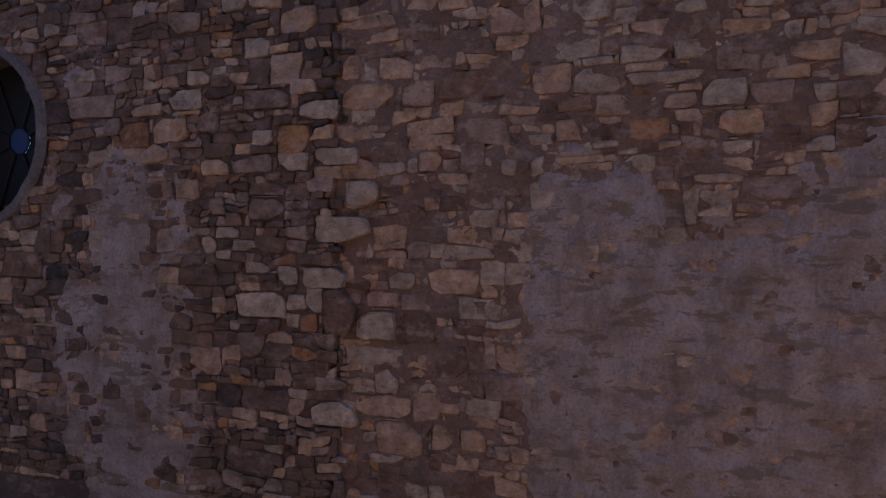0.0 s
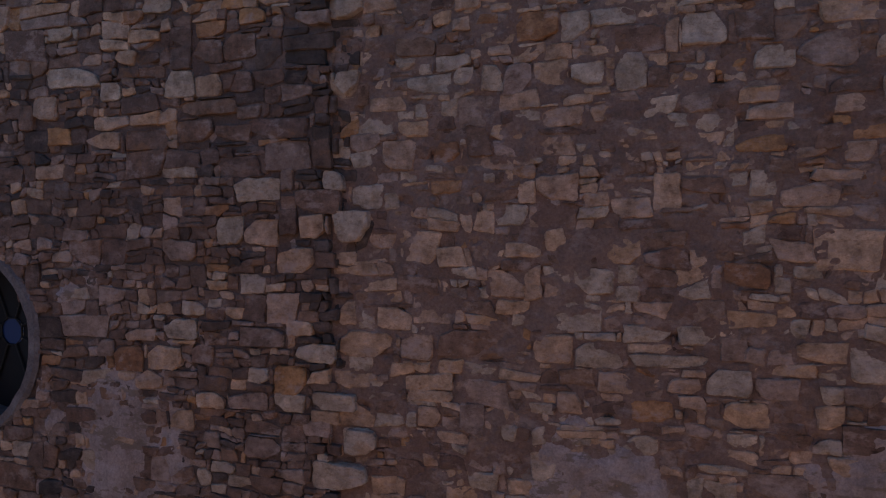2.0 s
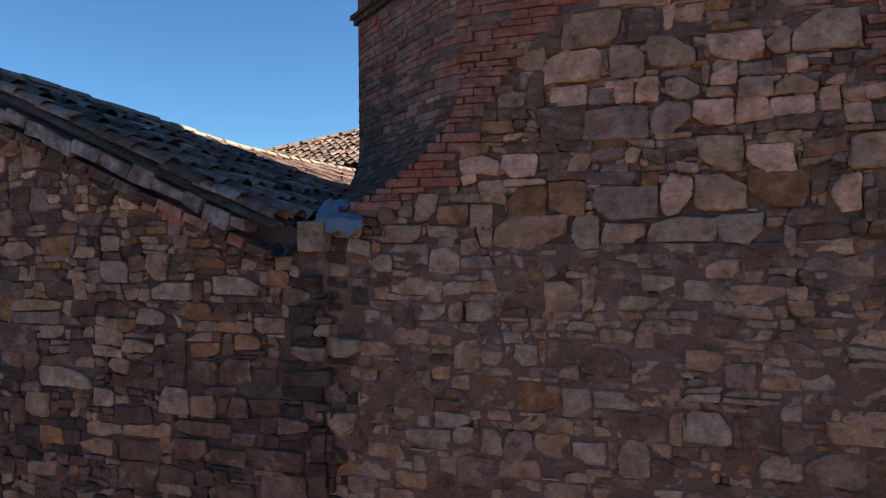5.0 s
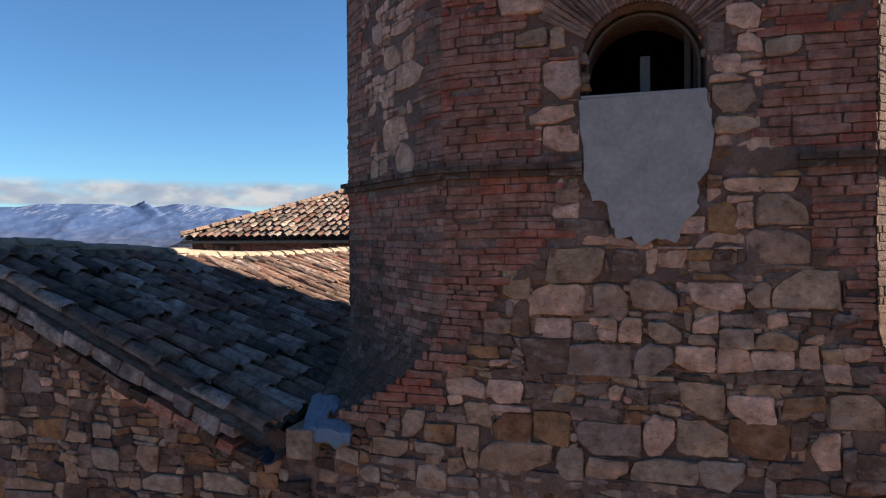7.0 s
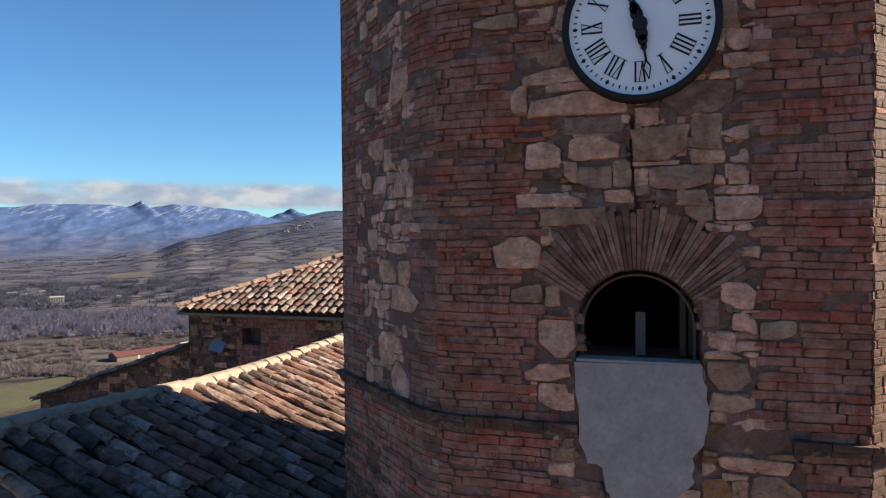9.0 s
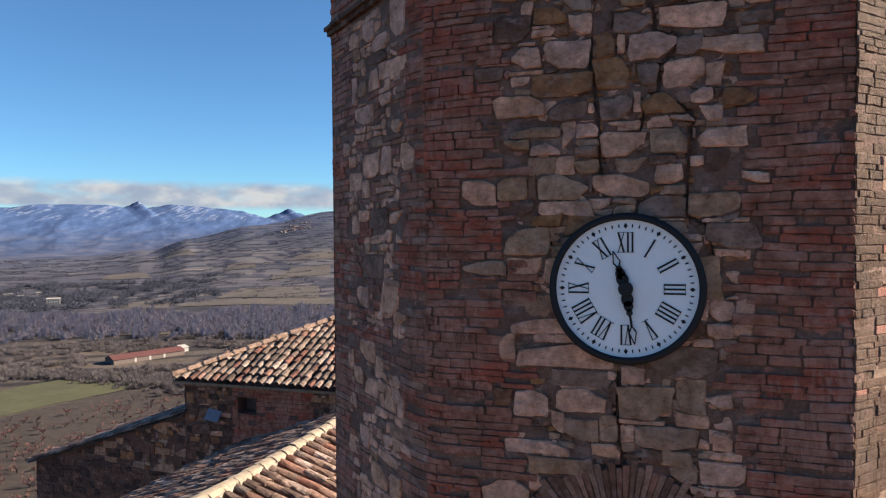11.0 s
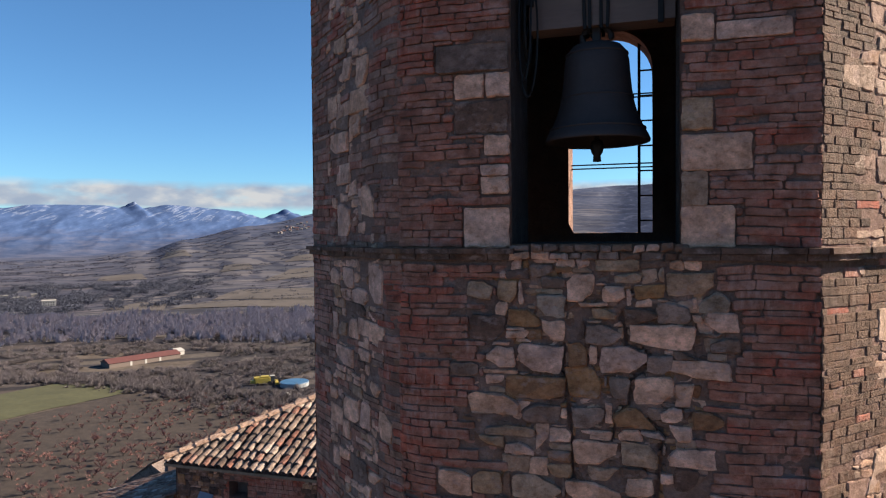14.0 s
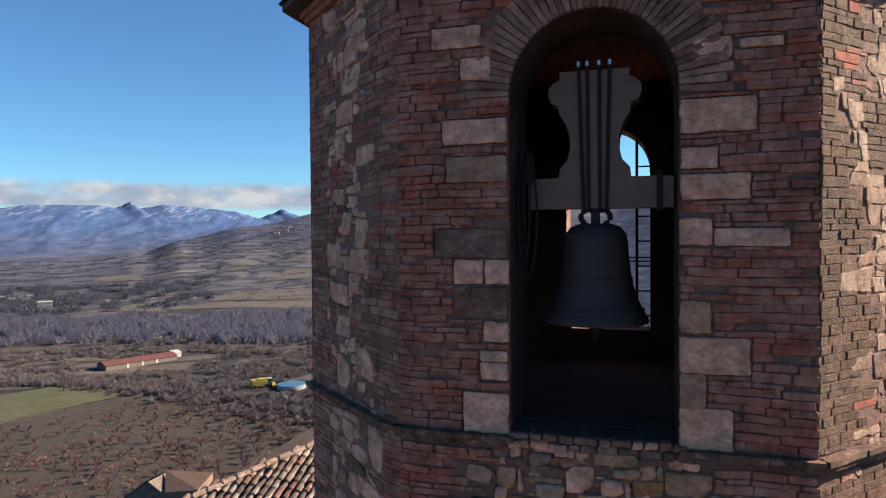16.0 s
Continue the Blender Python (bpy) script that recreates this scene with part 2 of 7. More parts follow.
def box(bm, a, b, jitter=0.0, rng=None, m=None, bevel=0.0):
    """An upright block from corner a to corner b."""
    vs = []
    for i in (0, 1):
        for j in (0, 1):
            for k in (0, 1):
                v = Vector(((a, b)[i][0], (a, b)[j][1], (a, b)[k][2]))
                if jitter:
                    v += Vector([rng.uniform(-jitter, jitter) for _ in range(3)])
                vs.append(bm.verts.new(m @ v if m else v))
    fs = [bm.faces.new([vs[i] for i in f]) for f in ((0, 1, 3, 2), (4, 6, 7, 5), (0, 4, 5, 1), (2, 3, 7, 6), (0, 2, 6, 4), (1, 5, 7, 3))]
    if bevel:
        es = list({e for f in fs for e in f.edges})
        bmesh.ops.bevel(bm, geom=es, offset=bevel, segments=2, affect="EDGES", profile=0.5)
    return vs


def block(name, a, b, mat, parent, label="", bevel=0.008, m=None):
    bm = bmesh.new()
    box(bm, a, b, m=m, bevel=bevel)
    return part(name, bm, mat, parent, label)


def extrude_poly(bm, pts, y0, y1):
    """A plate with the outline pts (x, z), from y0 to y1."""
    n = len(pts)
    f = [bm.verts.new((x, y0, z)) for x, z in pts]
    g = [bm.verts.new((x, y1, z)) for x, z in pts]
    bm.faces.new(f), bm.faces.new(g[::-1])
    for i in range(n):
        bm.faces.new((f[i], g[i], g[(i + 1) % n], f[(i + 1) % n]))


def lathe(bm, prof, seg=40, at=(0, 0, 0), cap=False):
    rings = [[bm.verts.new((at[0] + r * math.cos(2 * math.pi * k / seg), at[1] + r * math.sin(2 * math.pi * k / seg), at[2] + z)) for k in range(seg)] for r, z in prof]
    for a, b in zip(rings, rings[1:]):
        for k in range(seg):
            bm.faces.new((a[k], a[(k + 1) % seg], b[(k + 1) % seg], b[k]))
    if cap:
        bm.faces.new(rings[0][::-1]), bm.faces.new(rings[-1])


def tube(bm, pts, r, seg=8, cap=True):
    """A rod of radius r along the points."""
    pts = [Vector(p) for p in pts]
    rings = []
    for i, p in enumerate(pts):
        d = (pts[min(i + 1, len(pts) - 1)] - pts[max(i - 1, 0)]).normalized()
        s = d.cross(Vector((0.13, 0.31, 0.94)) if abs(d.z) < 0.9 else Vector((1, 0, 0))).normalized()
        t = d.cross(s)
        rings.append([bm.verts.new(p + r * (math.cos(2 * math.pi * k / seg) * s + math.sin(2 * math.pi * k / seg) * t)) for k in range(seg)])
    for a, b in zip(rings, rings[1:]):
        for k in range(seg):
            bm.faces.new((a[k], a[(k + 1) % seg], b[(k + 1) % seg], b[k]))
    if cap:
        bm.faces.new(rings[0][::-1]), bm.faces.new(rings[-1])


def smooth(ob):
    ob.data.polygons.foreach_set("use_smooth", [True] * len(ob.data.polygons))
    return ob


# ---- masonry: irregular pieces laid in a plane (u along the wall, z up), then set on a face of the building ----
def clip(poly, a, b, c):
    """The part of a convex polygon where a*u + b*z <= c."""
    out = []
    for i, p in enumerate(poly):
        q = poly[(i + 1) % len(poly)]
        dp, dq = a * p[0] + b * p[1] - c, a * q[0] + b * q[1] - c
        if dp <= 0:
            out.append(p)
        if (dp < 0 < dq) or (dq < 0 < dp):
            t = dp / (dp - dq)
            out.append((p[0] + t * (q[0] - p[0]), p[1] + t * (q[1] - p[1])))
    return out


def area(poly):
    return 0.5 * abs(sum(p[0] * q[1] - q[0] * p[1] for p, q in zip(poly, poly[1:] + poly[:1]))) if len(poly) > 2 else 0.0


def centre(poly):
    return sum(p[0] for p in poly) / len(poly), sum(p[1] for p in poly) / len(poly)


def spare(poly, rects, gap=0.008):
    """The largest piece of poly left by the rectangles (u0, z0, u1, z1) of the stones that are already laid."""
    for u0, z0, u1, z1 in rects:
        us, zs = [p[0] for p in poly], [p[1] for p in poly]
        if max(us) <= u0 or min(us) >= u1 or max(zs) <= z0 or min(zs) >= z1:
            continue
        best = max((clip(poly, *h) for h in ((1, 0, u0 - gap), (-1, 0, -u1 - gap), (0, 1, z0 - gap), (0, -1, -z1 - gap))), key=area)
        if area(best) < 0.0006:
            return None
        poly = best
    return poly


def warp(p, amount, seed):
    u, z = p
    a = noise.noise_vector((u * 4.3, z * 4.3, seed))
    b = noise.noise_vector((u * 0.9, z * 0.9, seed + 5))
    return (u + amount * a.x + 0.02 * b.x, z + 0.8 * amount * a.y + 0.05 * b.y)


def rubble(u0, u1, z0, z1, row, rng, big=0.16, wild=0.045):
    """Roughly coursed stones: bands of blocks, each one stone or a few courses of smaller ones, then bent out of square."""
    cells, z = [], z0 - 0.1
    while z < z1 + 0.1:
        h = row * rng.uniform(1.5, 2.7)
        u = u0 - rng.uniform(0.0, 0.4)
        while u < u1:
            w = h * rng.uniform(0.7, 2.3)
            if rng.random() < big and w < 1.9 * h:
                cells.append((u, z, u + w, z + h))
            else:
                k = rng.choice((1, 2, 2, 2, 3)) if h > row * 1.8 else rng.choice((1, 2, 2))
                cuts = sorted([0.0, 1.0] + [(i + rng.uniform(-0.25, 0.25)) / k for i in range(1, k)])
                for c0, c1 in zip(cuts, cuts[1:]):
                    zz0, zz1 = z + h * c0, z + h * c1
                    v = u
                    while v < u + w - 0.01:
                        x = (zz1 - zz0) * rng.uniform(0.8, 2.9)
                        e = v + x if u + w - v - x > 0.06 else u + w
                        e = min(e, u + w)
                        if rng.random() < 0.12 and zz1 - zz0 > 0.09:
                            m = zz0 + (zz1 - zz0) * rng.uniform(0.3, 0.7)
                            cells.append((v, zz0, e, m)), cells.append((v, m, e, zz1))
                        else:
                            cells.append((v, zz0, e, zz1))
                        v = e
            u += w
        z += h
    out, seed = [], rng.uniform(0, 99)
    for a, b, c, d in cells:
        poly = [warp(p, wild, seed) for p in ((a, b), (c, b), (c, d), (a, d))]
        poly = [(p[0] + rng.uniform(-0.14, 0.14) * min(0.22, c - a), p[1] + rng.uniform(-0.16, 0.16) * min(0.2, d - b)) for p in poly]
        for _ in range(rng.choice((0, 0, 1, 1, 2))):
            k = rng.randrange(len(poly))
            p, q, r = poly[k - 1], poly[k], poly[(k + 1) % len(poly)]
            c = rng.uniform(0.1, 0.5)
            poly[k:k + 1] = [(q[0] + c * (p[0] - q[0]), q[1] + c * (p[1] - q[1])), (q[0] + c * (r[0] - q[0]), q[1] + c * (r[1] - q[1]))]
        for h in ((-1, 0, -u0), (1, 0, u1), (0, -1, -z0), (0, 1, z1)):
            poly = clip(poly, *h)
        if area(poly) > 0.0008:
            out.append(poly)
    return out


def courses(u0, u1, z0, z1, pitch, rng, skew=1.0, lengths=(0.31, 0.30, 0.16, 0.36, 0.27, 0.22)):
    """Brick courses, a little uneven."""
    out, z = [], z0
    while z < z1:
        h = pitch * rng.choice((0.62, 0.75, 0.88, 0.96, 1.0, 1.05, 1.15, 1.25))
        u = u0 + rng.uniform(-0.3, 0.0)
        while u < u1:
            w = rng.choice(lengths) * rng.uniform(0.9, 1.1)
            a, b = max(u, u0), min(u + w, u1)
            if b - a > 0.04:
                s = [skew * (0.03 * noise.noise((v * 1.7, z * 1.2, 12)) + rng.uniform(-0.007, 0.007)) for v in (a, b)]
                e = 0.009 if rng.random() < 0.3 else -0.003
                out.append([(a - e, z + s[0]), (b + e, z + s[1]), (b + e, z + h + s[1]), (a - e, z + h + s[0])])
            u += w
        z += h
    return out


def roughen(poly, gap, rng, wear):
    """Draws a polygon in from the joints and breaks its straight edges and corners."""
    cu, cz = centre(poly)
    n, out = len(poly), []
    for i, p in enumerate(poly):
        q = poly[(i + 1) % n]
        ln = math.hypot(q[0] - p[0], q[1] - p[1])
        if ln < 0.012:
            continue
        c = min(0.28, wear / ln)
        m = max(2, min(6, round(ln / 0.075)))
        for k in range(m):
            t = c + (1 - 2 * c) * k / (m - 1) + (rng.uniform(-0.08, 0.08) if 0 < k < m - 1 else 0.0)
            u, z = p[0] + t * (q[0] - p[0]), p[1] + t * (q[1] - p[1])
            d = math.hypot(u - cu, z - cz) + 1e-6
            f = max(0.3, 1 - (gap + rng.uniform(-0.25, 0.75) * wear) / d)
            out.append((cu + (u - cu) * f, cz + (z - cz) * f))
    return out if len(out) > 2 else None


def weather(poly, gap, rng, wear):
    """A field stone's outline: corners knocked off, sides bowed and chipped, drawn in from the joints."""
    cut = []
    for i, p in enumerate(poly):
        o, q = poly[i - 1], poly[(i + 1) % len(poly)]
        for e in (o, q):
            c = min(0.24, wear * rng.uniform(0.1, 1.9) / (math.hypot(e[0] - p[0], e[1] - p[1]) + 1e-6))
            cut.append((p[0] + c * (e[0] - p[0]), p[1] + c * (e[1] - p[1])))
    cu, cz = centre(cut)
    out, seed = [], rng.uniform(0, 50)
    for i, p in enumerate(cut):
        q = cut[(i + 1) % len(cut)]
        ln = math.hypot(q[0] - p[0], q[1] - p[1])
        if ln < 0.008:
            continue
        m = max(1, min(5, round(ln / 0.042)))
        for k in range(m):
            t = (k + rng.uniform(-0.2, 0.2) * (k > 0)) / m
            u, z = p[0] + t * (q[0] - p[0]), p[1] + t * (q[1] - p[1])
            d = math.hypot(u - cu, z - cz) + 1e-6
            e = gap + wear * (0.05 + 0.8 * noise.noise((u * 11, z * 11, seed)) + 0.9 * noise.noise((u * 38, z * 38, seed)))
            f = min(1.06, max(0.4, 1 - e / d))
            out.append((cu + (u - cu) * f, cz + (z - cz) * f))
    return out if len(out) > 2 else None


def piece_mesh(poly, face, proud, rng, bevel=0.012, drop=0.008, rough=0.006, tilt=1.0):
    """A stone with sides, a worn rim and an uneven, slightly domed face, set on face(u, z, depth)."""
    n = len(poly)
    cu, cz = centre(poly)
    tilt_u, tilt_z = tilt * rng.uniform(-0.07, 0.07), tilt * rng.uniform(-0.09, 0.06)
    seed = rng.uniform(0, 90)
    vs = [face(u, z, -0.07) for u, z in poly]
    vs += [face(u, z, proud - drop * rng.uniform(0.6, 1.3)) for u, z in poly]
    for u, z in poly:
        d = math.hypot(u - cu, z - cz) + 1e-6
        k = max(0.5, 1 - bevel * rng.uniform(0.6, 1.7) / d)
        v, w = cu + (u - cu) * k, cz + (z - cz) * k
        vs.append(face(v, w, proud + tilt_u * (v - cu) + tilt_z * (w - cz) + 1.6 * rough * noise.noise((v * 12, w * 12, seed))))
    ju, jz = cu + rng.uniform(-0.02, 0.02), cz + rng.uniform(-0.015, 0.015)
    vs.append(face(ju, jz, proud + rng.uniform(-0.3, 1.5) * rough))
    fs = []
    for i in range(n):
        j = (i + 1) % n
        fs += [(i, j, n + j, n + i), (n + i, n + j, 2 * n + j, 2 * n + i), (2 * n + i, 2 * n + j, 3 * n)]
    return vs, fs


class Masonry:
    """Collects the pieces of one wall. owner(u, z) names the thing that they belong to; of each kind up to 300 within reach become parts of it, the rest is joined."""

    def __init__(self, owner, face, near, seed, brick="", relief=1.0, share=0.95):
        self.brick, self.relief, self.share = brick, relief, share
        self.owner = owner if callable(owner) else (lambda u, z: owner)
        self.face, self.near, self.rng = face, near, random.Random(seed)
        self.joined, self.seed = {}, seed

    def lay(self, poly, kind, tint, gap=0.006, proud=None, wear=0.018):
        rng = self.rng
        p = (weather if kind == "stone" else roughen)(poly, gap, rng, wear)
        if not p or len(p) < 3 or area(p) < 0.0005:
            return
        proud = (rng.uniform(-0.010, 0.017) if proud is None else proud) * self.relief
        vs, fs = piece_mesh(p, self.face, proud, rng, *((0.011, 0.008, 0.006 * self.relief, 1.1 * self.relief) if kind == "stone" else (0.007, 0.005, 0.003 * self.relief, 0.25 * self.relief)))
        cu, cz = centre(p)
        own = self.owner(cu, cz)
        if kind == "brick" and not tint and self.brick and rng.random() < self.share:
            tint = self.brick
        if tint == "pale" and cz < 9.4:
            tint = "buff"
        mat = STONE[tint] if kind == "stone" else {"mossy": MOSS_AND_SHADE, "tan": TAN_BRICK, "arch": VOUSSOIR}.get(tint, BRICK)
        key = (own.name, kind)
        if self.near(cu, cz) and PIECES.get(key, 0) < 300:
            PIECES[key] = PIECES.get(key, 0) + 1
            part(kind, (vs, fs), mat, own)
            return
        v, f, m = self.joined.setdefault((own, kind), ([], [], []))
        o = len(v)
        v.extend(vs)
        f.extend(tuple(i + o for i in t) for t in fs)
        m.extend([STONE_ORDER.index(tint) if kind == "stone" else ("", "mossy", "tan", "arch").index(tint)] * len(fs))

    def finish(self):
        for (own, kind), (v, f, m) in self.joined.items():
            part(kind + "work", (v, f, m), [STONE[s] for s in STONE_ORDER] if kind == "stone" else [BRICK, MOSS_AND_SHADE, TAN_BRICK, VOUSSOIR], own, kind="stuff")


PIECES = {}


def wavy(u, z):
    return 0.018 * noise.noise((u * 0.7, z * 0.7, 3.0)) + 0.008 * noise.noise((u * 2.3, z * 2.3, 9.0))


def bed(name, face, u0, u1, z0, z1, step, depth, mat, parent, hole=None, nearest=None):
    """The mortar between the pieces: a fine uneven sheet, open where hole(u, z) holds."""
    nu, nz = max(2, round((u1 - u0) / step)), max(2, round((z1 - z0) / step))
    vs, inside, fs = [], [], []
    for j in range(nz + 1):
        for i in range(nu + 1):
            u, z = u0 + (u1 - u0) * i / nu, z0 + (z1 - z0) * j / nz
            hol = bool(hole and hole(u, z))
            inside.append(hol)
            if hol:
                u, z = nearest(u, z)
            vs.append(face(u, z, depth(u, z)))
    for j in range(nz):
        for i in range(nu):
            k = j * (nu + 1) + i
            q = (k, k + 1, k + nu + 2, k + nu + 1)
            if not all(inside[v] for v in q):
                fs.append(q)
    ob = part(name, (vs, fs), mat, parent)
    return smooth(ob)


# ---- the bell tower: a square base, then an eight-sided shaft ----
XL, XR, SIDE_L, SIDE_R, BACK, TOP = -1.67, 1.52, -3.18, 3.03, 6.0, 21.5
CHAMFER, CHAMFER_R = 1.4, 1.66
WIN = (-0.047, 12.17, 12.41, 0.46)          # the lower window: middle, sill, spring of the arch, radius
BELFRY = (-0.053, 17.42, 20.08, 0.63)       # the opening of the bell
WALL_T = 0.75


def in_arch(w, grow=0.0):
    x, z0, zs, r = w
    return lambda u, z: abs(u - x) < r + grow and z0 - grow < z and (z < zs or math.hypot(u - x, z - zs) < r + grow)


def to_arch(w):
    x, z0, zs, r = w

    def nearest(u, z):
        if z > zs:
            d = math.hypot(u - x, z - zs) + 1e-9
            return x + (u - x) * r / d, zs + (z - zs) * r / d
        if z - z0 < 0.07 and r - abs(u - x) < 0.07:
            return math.copysign(r, u - x) + x, z0
        c = [(abs(u - (x - r)), (x - r, z)), (abs(u - (x + r)), (x + r, z)), (abs(z - z0), (u, z0))]
        return min(c)[1]
    return nearest


in_win, in_bel = in_arch(WIN), in_arch(BELFRY)


def tower_hole(u, z):
    return in_win(u, z) or in_bel(u, z)


def tower_nearest(u, z):
    return (to_arch(WIN) if z < 15 else to_arch(BELFRY))(u, z)


def flare(z):
    """How far the shaft's corner has gone over into the square base: 0 above, 1 at the base."""
    s = min(1.0, max(0.0, (10.6 - z) / 1.25))
    return s ** 2.3


def broach(z):
    """The outer corner of the chamfer stays back until a little above the roof, then runs forward."""
    return min(1.0, max(0.0, (10.25 - z) / 1.0)) ** 2


def left_edge(z):
    return XL + (SIDE_L + 0.12 - XL) * flare(z)


def right_edge(z):
    return XR + (SIDE_R - 0.12 - XR) * flare(z)


def worn(e, z):
    """How far the shaft's rounded left corner draws in, at e metres from it."""
    return max(0.0, 0.26 - e) ** 2 / 1.3 * min(1.0, max(0.0, (z - 9.8) / 0.8))


def front_face(u, z, d):
    return (u, -d - wavy(u, z) + worn(u - left_edge(z), z), z)


CH_L, CH_R = math.hypot(XL - SIDE_L, CHAMFER), math.hypot(XR - SIDE_R, CHAMFER_R)


def chamfer_left(u, z, d):
    """u from the front corner (0) to the side face (CH_L)."""
    a = Vector((left_edge(z), 0.0))
    b = Vector((SIDE_L, CHAMFER * (1 - broach(z)) + 0.1 * broach(z)))
    p = a.lerp(b, u / CH_L)
    n = Vector((-(b - a).y, (b - a).x)).normalized()
    n = -n if n.y > 0 else n
    p += n * (d + wavy(u + 7, z) - worn(u, z))
    return (p.x, p.y, z)


def chamfer_right(u, z, d):
    a = Vector((right_edge(z), 0.0))
    b = Vector((SIDE_R, CHAMFER_R * (1 - flare(z)) + 0.1 * flare(z)))
    p = a.lerp(b, u / CH_R)
    n = Vector(((b - a).y, -(b - a).x)).normalized()
    p += n * (d + wavy(u + 17, z))
    return (p.x, p.y, z)


tower = thing("bell_tower", "old brick and rubble stone bell tower with chamfered corners", "tower")
tower_base = thing("rubble_tower", "square lower tower of coursed rubble with old render", "tower")
belfry = thing("belfry", "brick belfry with pale stone jambs round the bell", "belfry")


def storey(u, z):
    return tower_base if z < 9.4 else tower if z < 17.34 else belfry


def jag(z, s, a=0.14):
    return a * noise.noise((z * 2.1, s, 0.5)) + 0.6 * a * noise.noise((z * 7.0, s, 4.5))


def front_is_stone(u, z):
    """Where the front of the shaft is rubble; the rest is brick."""
    if z < 9.5:
        return True
    if z < 11.0:
        k = (z - 9.5) / 1.5
        return -2.0 + 1.15 * k + jag(z, 1.0) < u < 1.75 - 0.62 * k + jag(z, 2.0)
    if z < 11.75:
        return -0.72 + jag(z, 3.0) < u < 1.05 + jag(z, 4.0)
    if z < 13.3:
        return -0.72 + jag(z, 5.0) < u < 0.78 + jag(z, 6.0)
    if z < 17.3:
        return -0.86 + jag(z, 7.0, 0.22) < u < 0.78 + jag(z, 8.0, 0.2)
    return False


def fade(x, a, b):
    return min(1.0, max(0.0, (x - a) / (b - a)))


def render_left(u, z):
    """Old lime render that still covers part of the stonework: on the front, then on the church wall."""
    k = fade(4.6 + 0.9 * noise.noise((u * 0.9, z * 0.9, 1.0)) + 0.45 * noise.noise((u * 3.1, z * 3.1, 2.0)) - z, -0.25, 0.45) * fade(u, -1.35 + 0.25 * noise.noise((z * 2, 5, 5)), -0.95)
    return max(k, 0.45 * fade(noise.noise((u * 1.3, z * 1.3, 8.0)), 0.25, 0.55) * fade(7.6 - z, 0, 1.5))


def render_church(u, z):
    m = fade(u, -5.95, -5.5) * fade(-3.95 + 0.35 * noise.noise((z * 2, 1, 1)) + 0.4 * noise.noise((u * 3, z * 3, 6)) - u, 0.0, 1.0) * fade(5.4 + 0.4 * noise.noise((u * 1.5, z, 2)) - z, 0.0, 0.9)
    return max(0.85 * m, 0.8 * fade(noise.noise((u * 1.1, z * 1.1, 18.0)) + 0.5 * noise.noise((u * 4, z * 4, 19.0)), 0.0, 0.45) * fade(7.4 - z, 0, 1.2) * fade(-3.6 - u, 0, 1.0))


def front_depth(u, z):
    base = 0.018 * noise.noise((u * 1.9, z * 1.9, 66)) + 0.013 * noise.noise((u * 7, z * 7, 0)) + 0.009 * noise.noise((u * 17, z * 17, 0))
    if not front_is_stone(u, z):
        return -0.019 + 0.22 * base
    return (-0.002 if z < 9.5 else -0.008 if z < 12.5 else -0.018) + base - 0.12 * max(0.0, noise.noise((u * 6, z * 8, 90)) - 0.3) - 0.05 * (crack_side(u, z)[0] < 0.03)


def render_depth(u, z):
    return -0.05 + 0.072 * render_left(u, z) + 0.030 * noise.noise((u * 3.1, z * 5, 3)) + 0.016 * noise.noise((u * 9, z * 12, 3)) + 0.008 * noise.noise((u * 24, z * 30, 3))


CRACKS = [[(0.17, 16.89), (0.19, 16.65), (0.34, 16.59), (0.31, 16.44), (0.23, 16.38), (0.21, 16.22), (0.13, 16.09), (0.10, 15.96)],
          [(0.37, 16.08), (0.46, 15.98), (0.44, 15.72), (0.42, 15.55), (0.42, 15.26), (0.55, 15.17), (0.60, 14.99), (0.63, 14.85)],
          [(-0.27, 16.61), (-0.28, 16.44), (-0.24, 16.21), (-0.22, 16.06), (-0.21, 15.60)],
          [(-0.07, 14.03), (-0.085, 13.73), (-0.055, 13.38), (-0.07, 13.12), (-0.065, 12.9)]]


def crack_side(u, z):
    """The distance to the nearest crack in the stonework, and the line along it."""
    best = (9.0, None)
    for path in CRACKS:
        for (a, b), (c, d) in zip(path, path[1:]):
            t = min(1.0, max(0.0, ((u - a) * (c - a) + (z - b) * (d - b)) / ((c - a) ** 2 + (d - b) ** 2)))
            e = math.hypot(u - a - t * (c - a), z - b - t * (d - b))
            if e < best[0]:
                best = (e, (a, b, c, d))
    return best


TINTS = {
    "lower": ["pale"] * 2 + ["tan"] * 7 + ["brown"] * 8 + ["grey"] * 4 + ["ochre"] * 1,
    "upper": ["pale"] * 15 + ["tan"] * 5 + ["brown"] * 3 + ["grey"] * 2 + ["ochre"] * 2,
    "church": ["pale"] * 1 + ["tan"] * 3 + ["brown"] * 6 + ["umber"] * 8 + ["grey"] * 4 + ["dark"] * 2 + ["ochre"] * 1,
}


MOODS = (("brown", "brown", "ochre", "tan", "grey"), ("tan", "brown", "tan", "grey", "pale"), ("pale", "tan", "pale", "grey", "tan"))


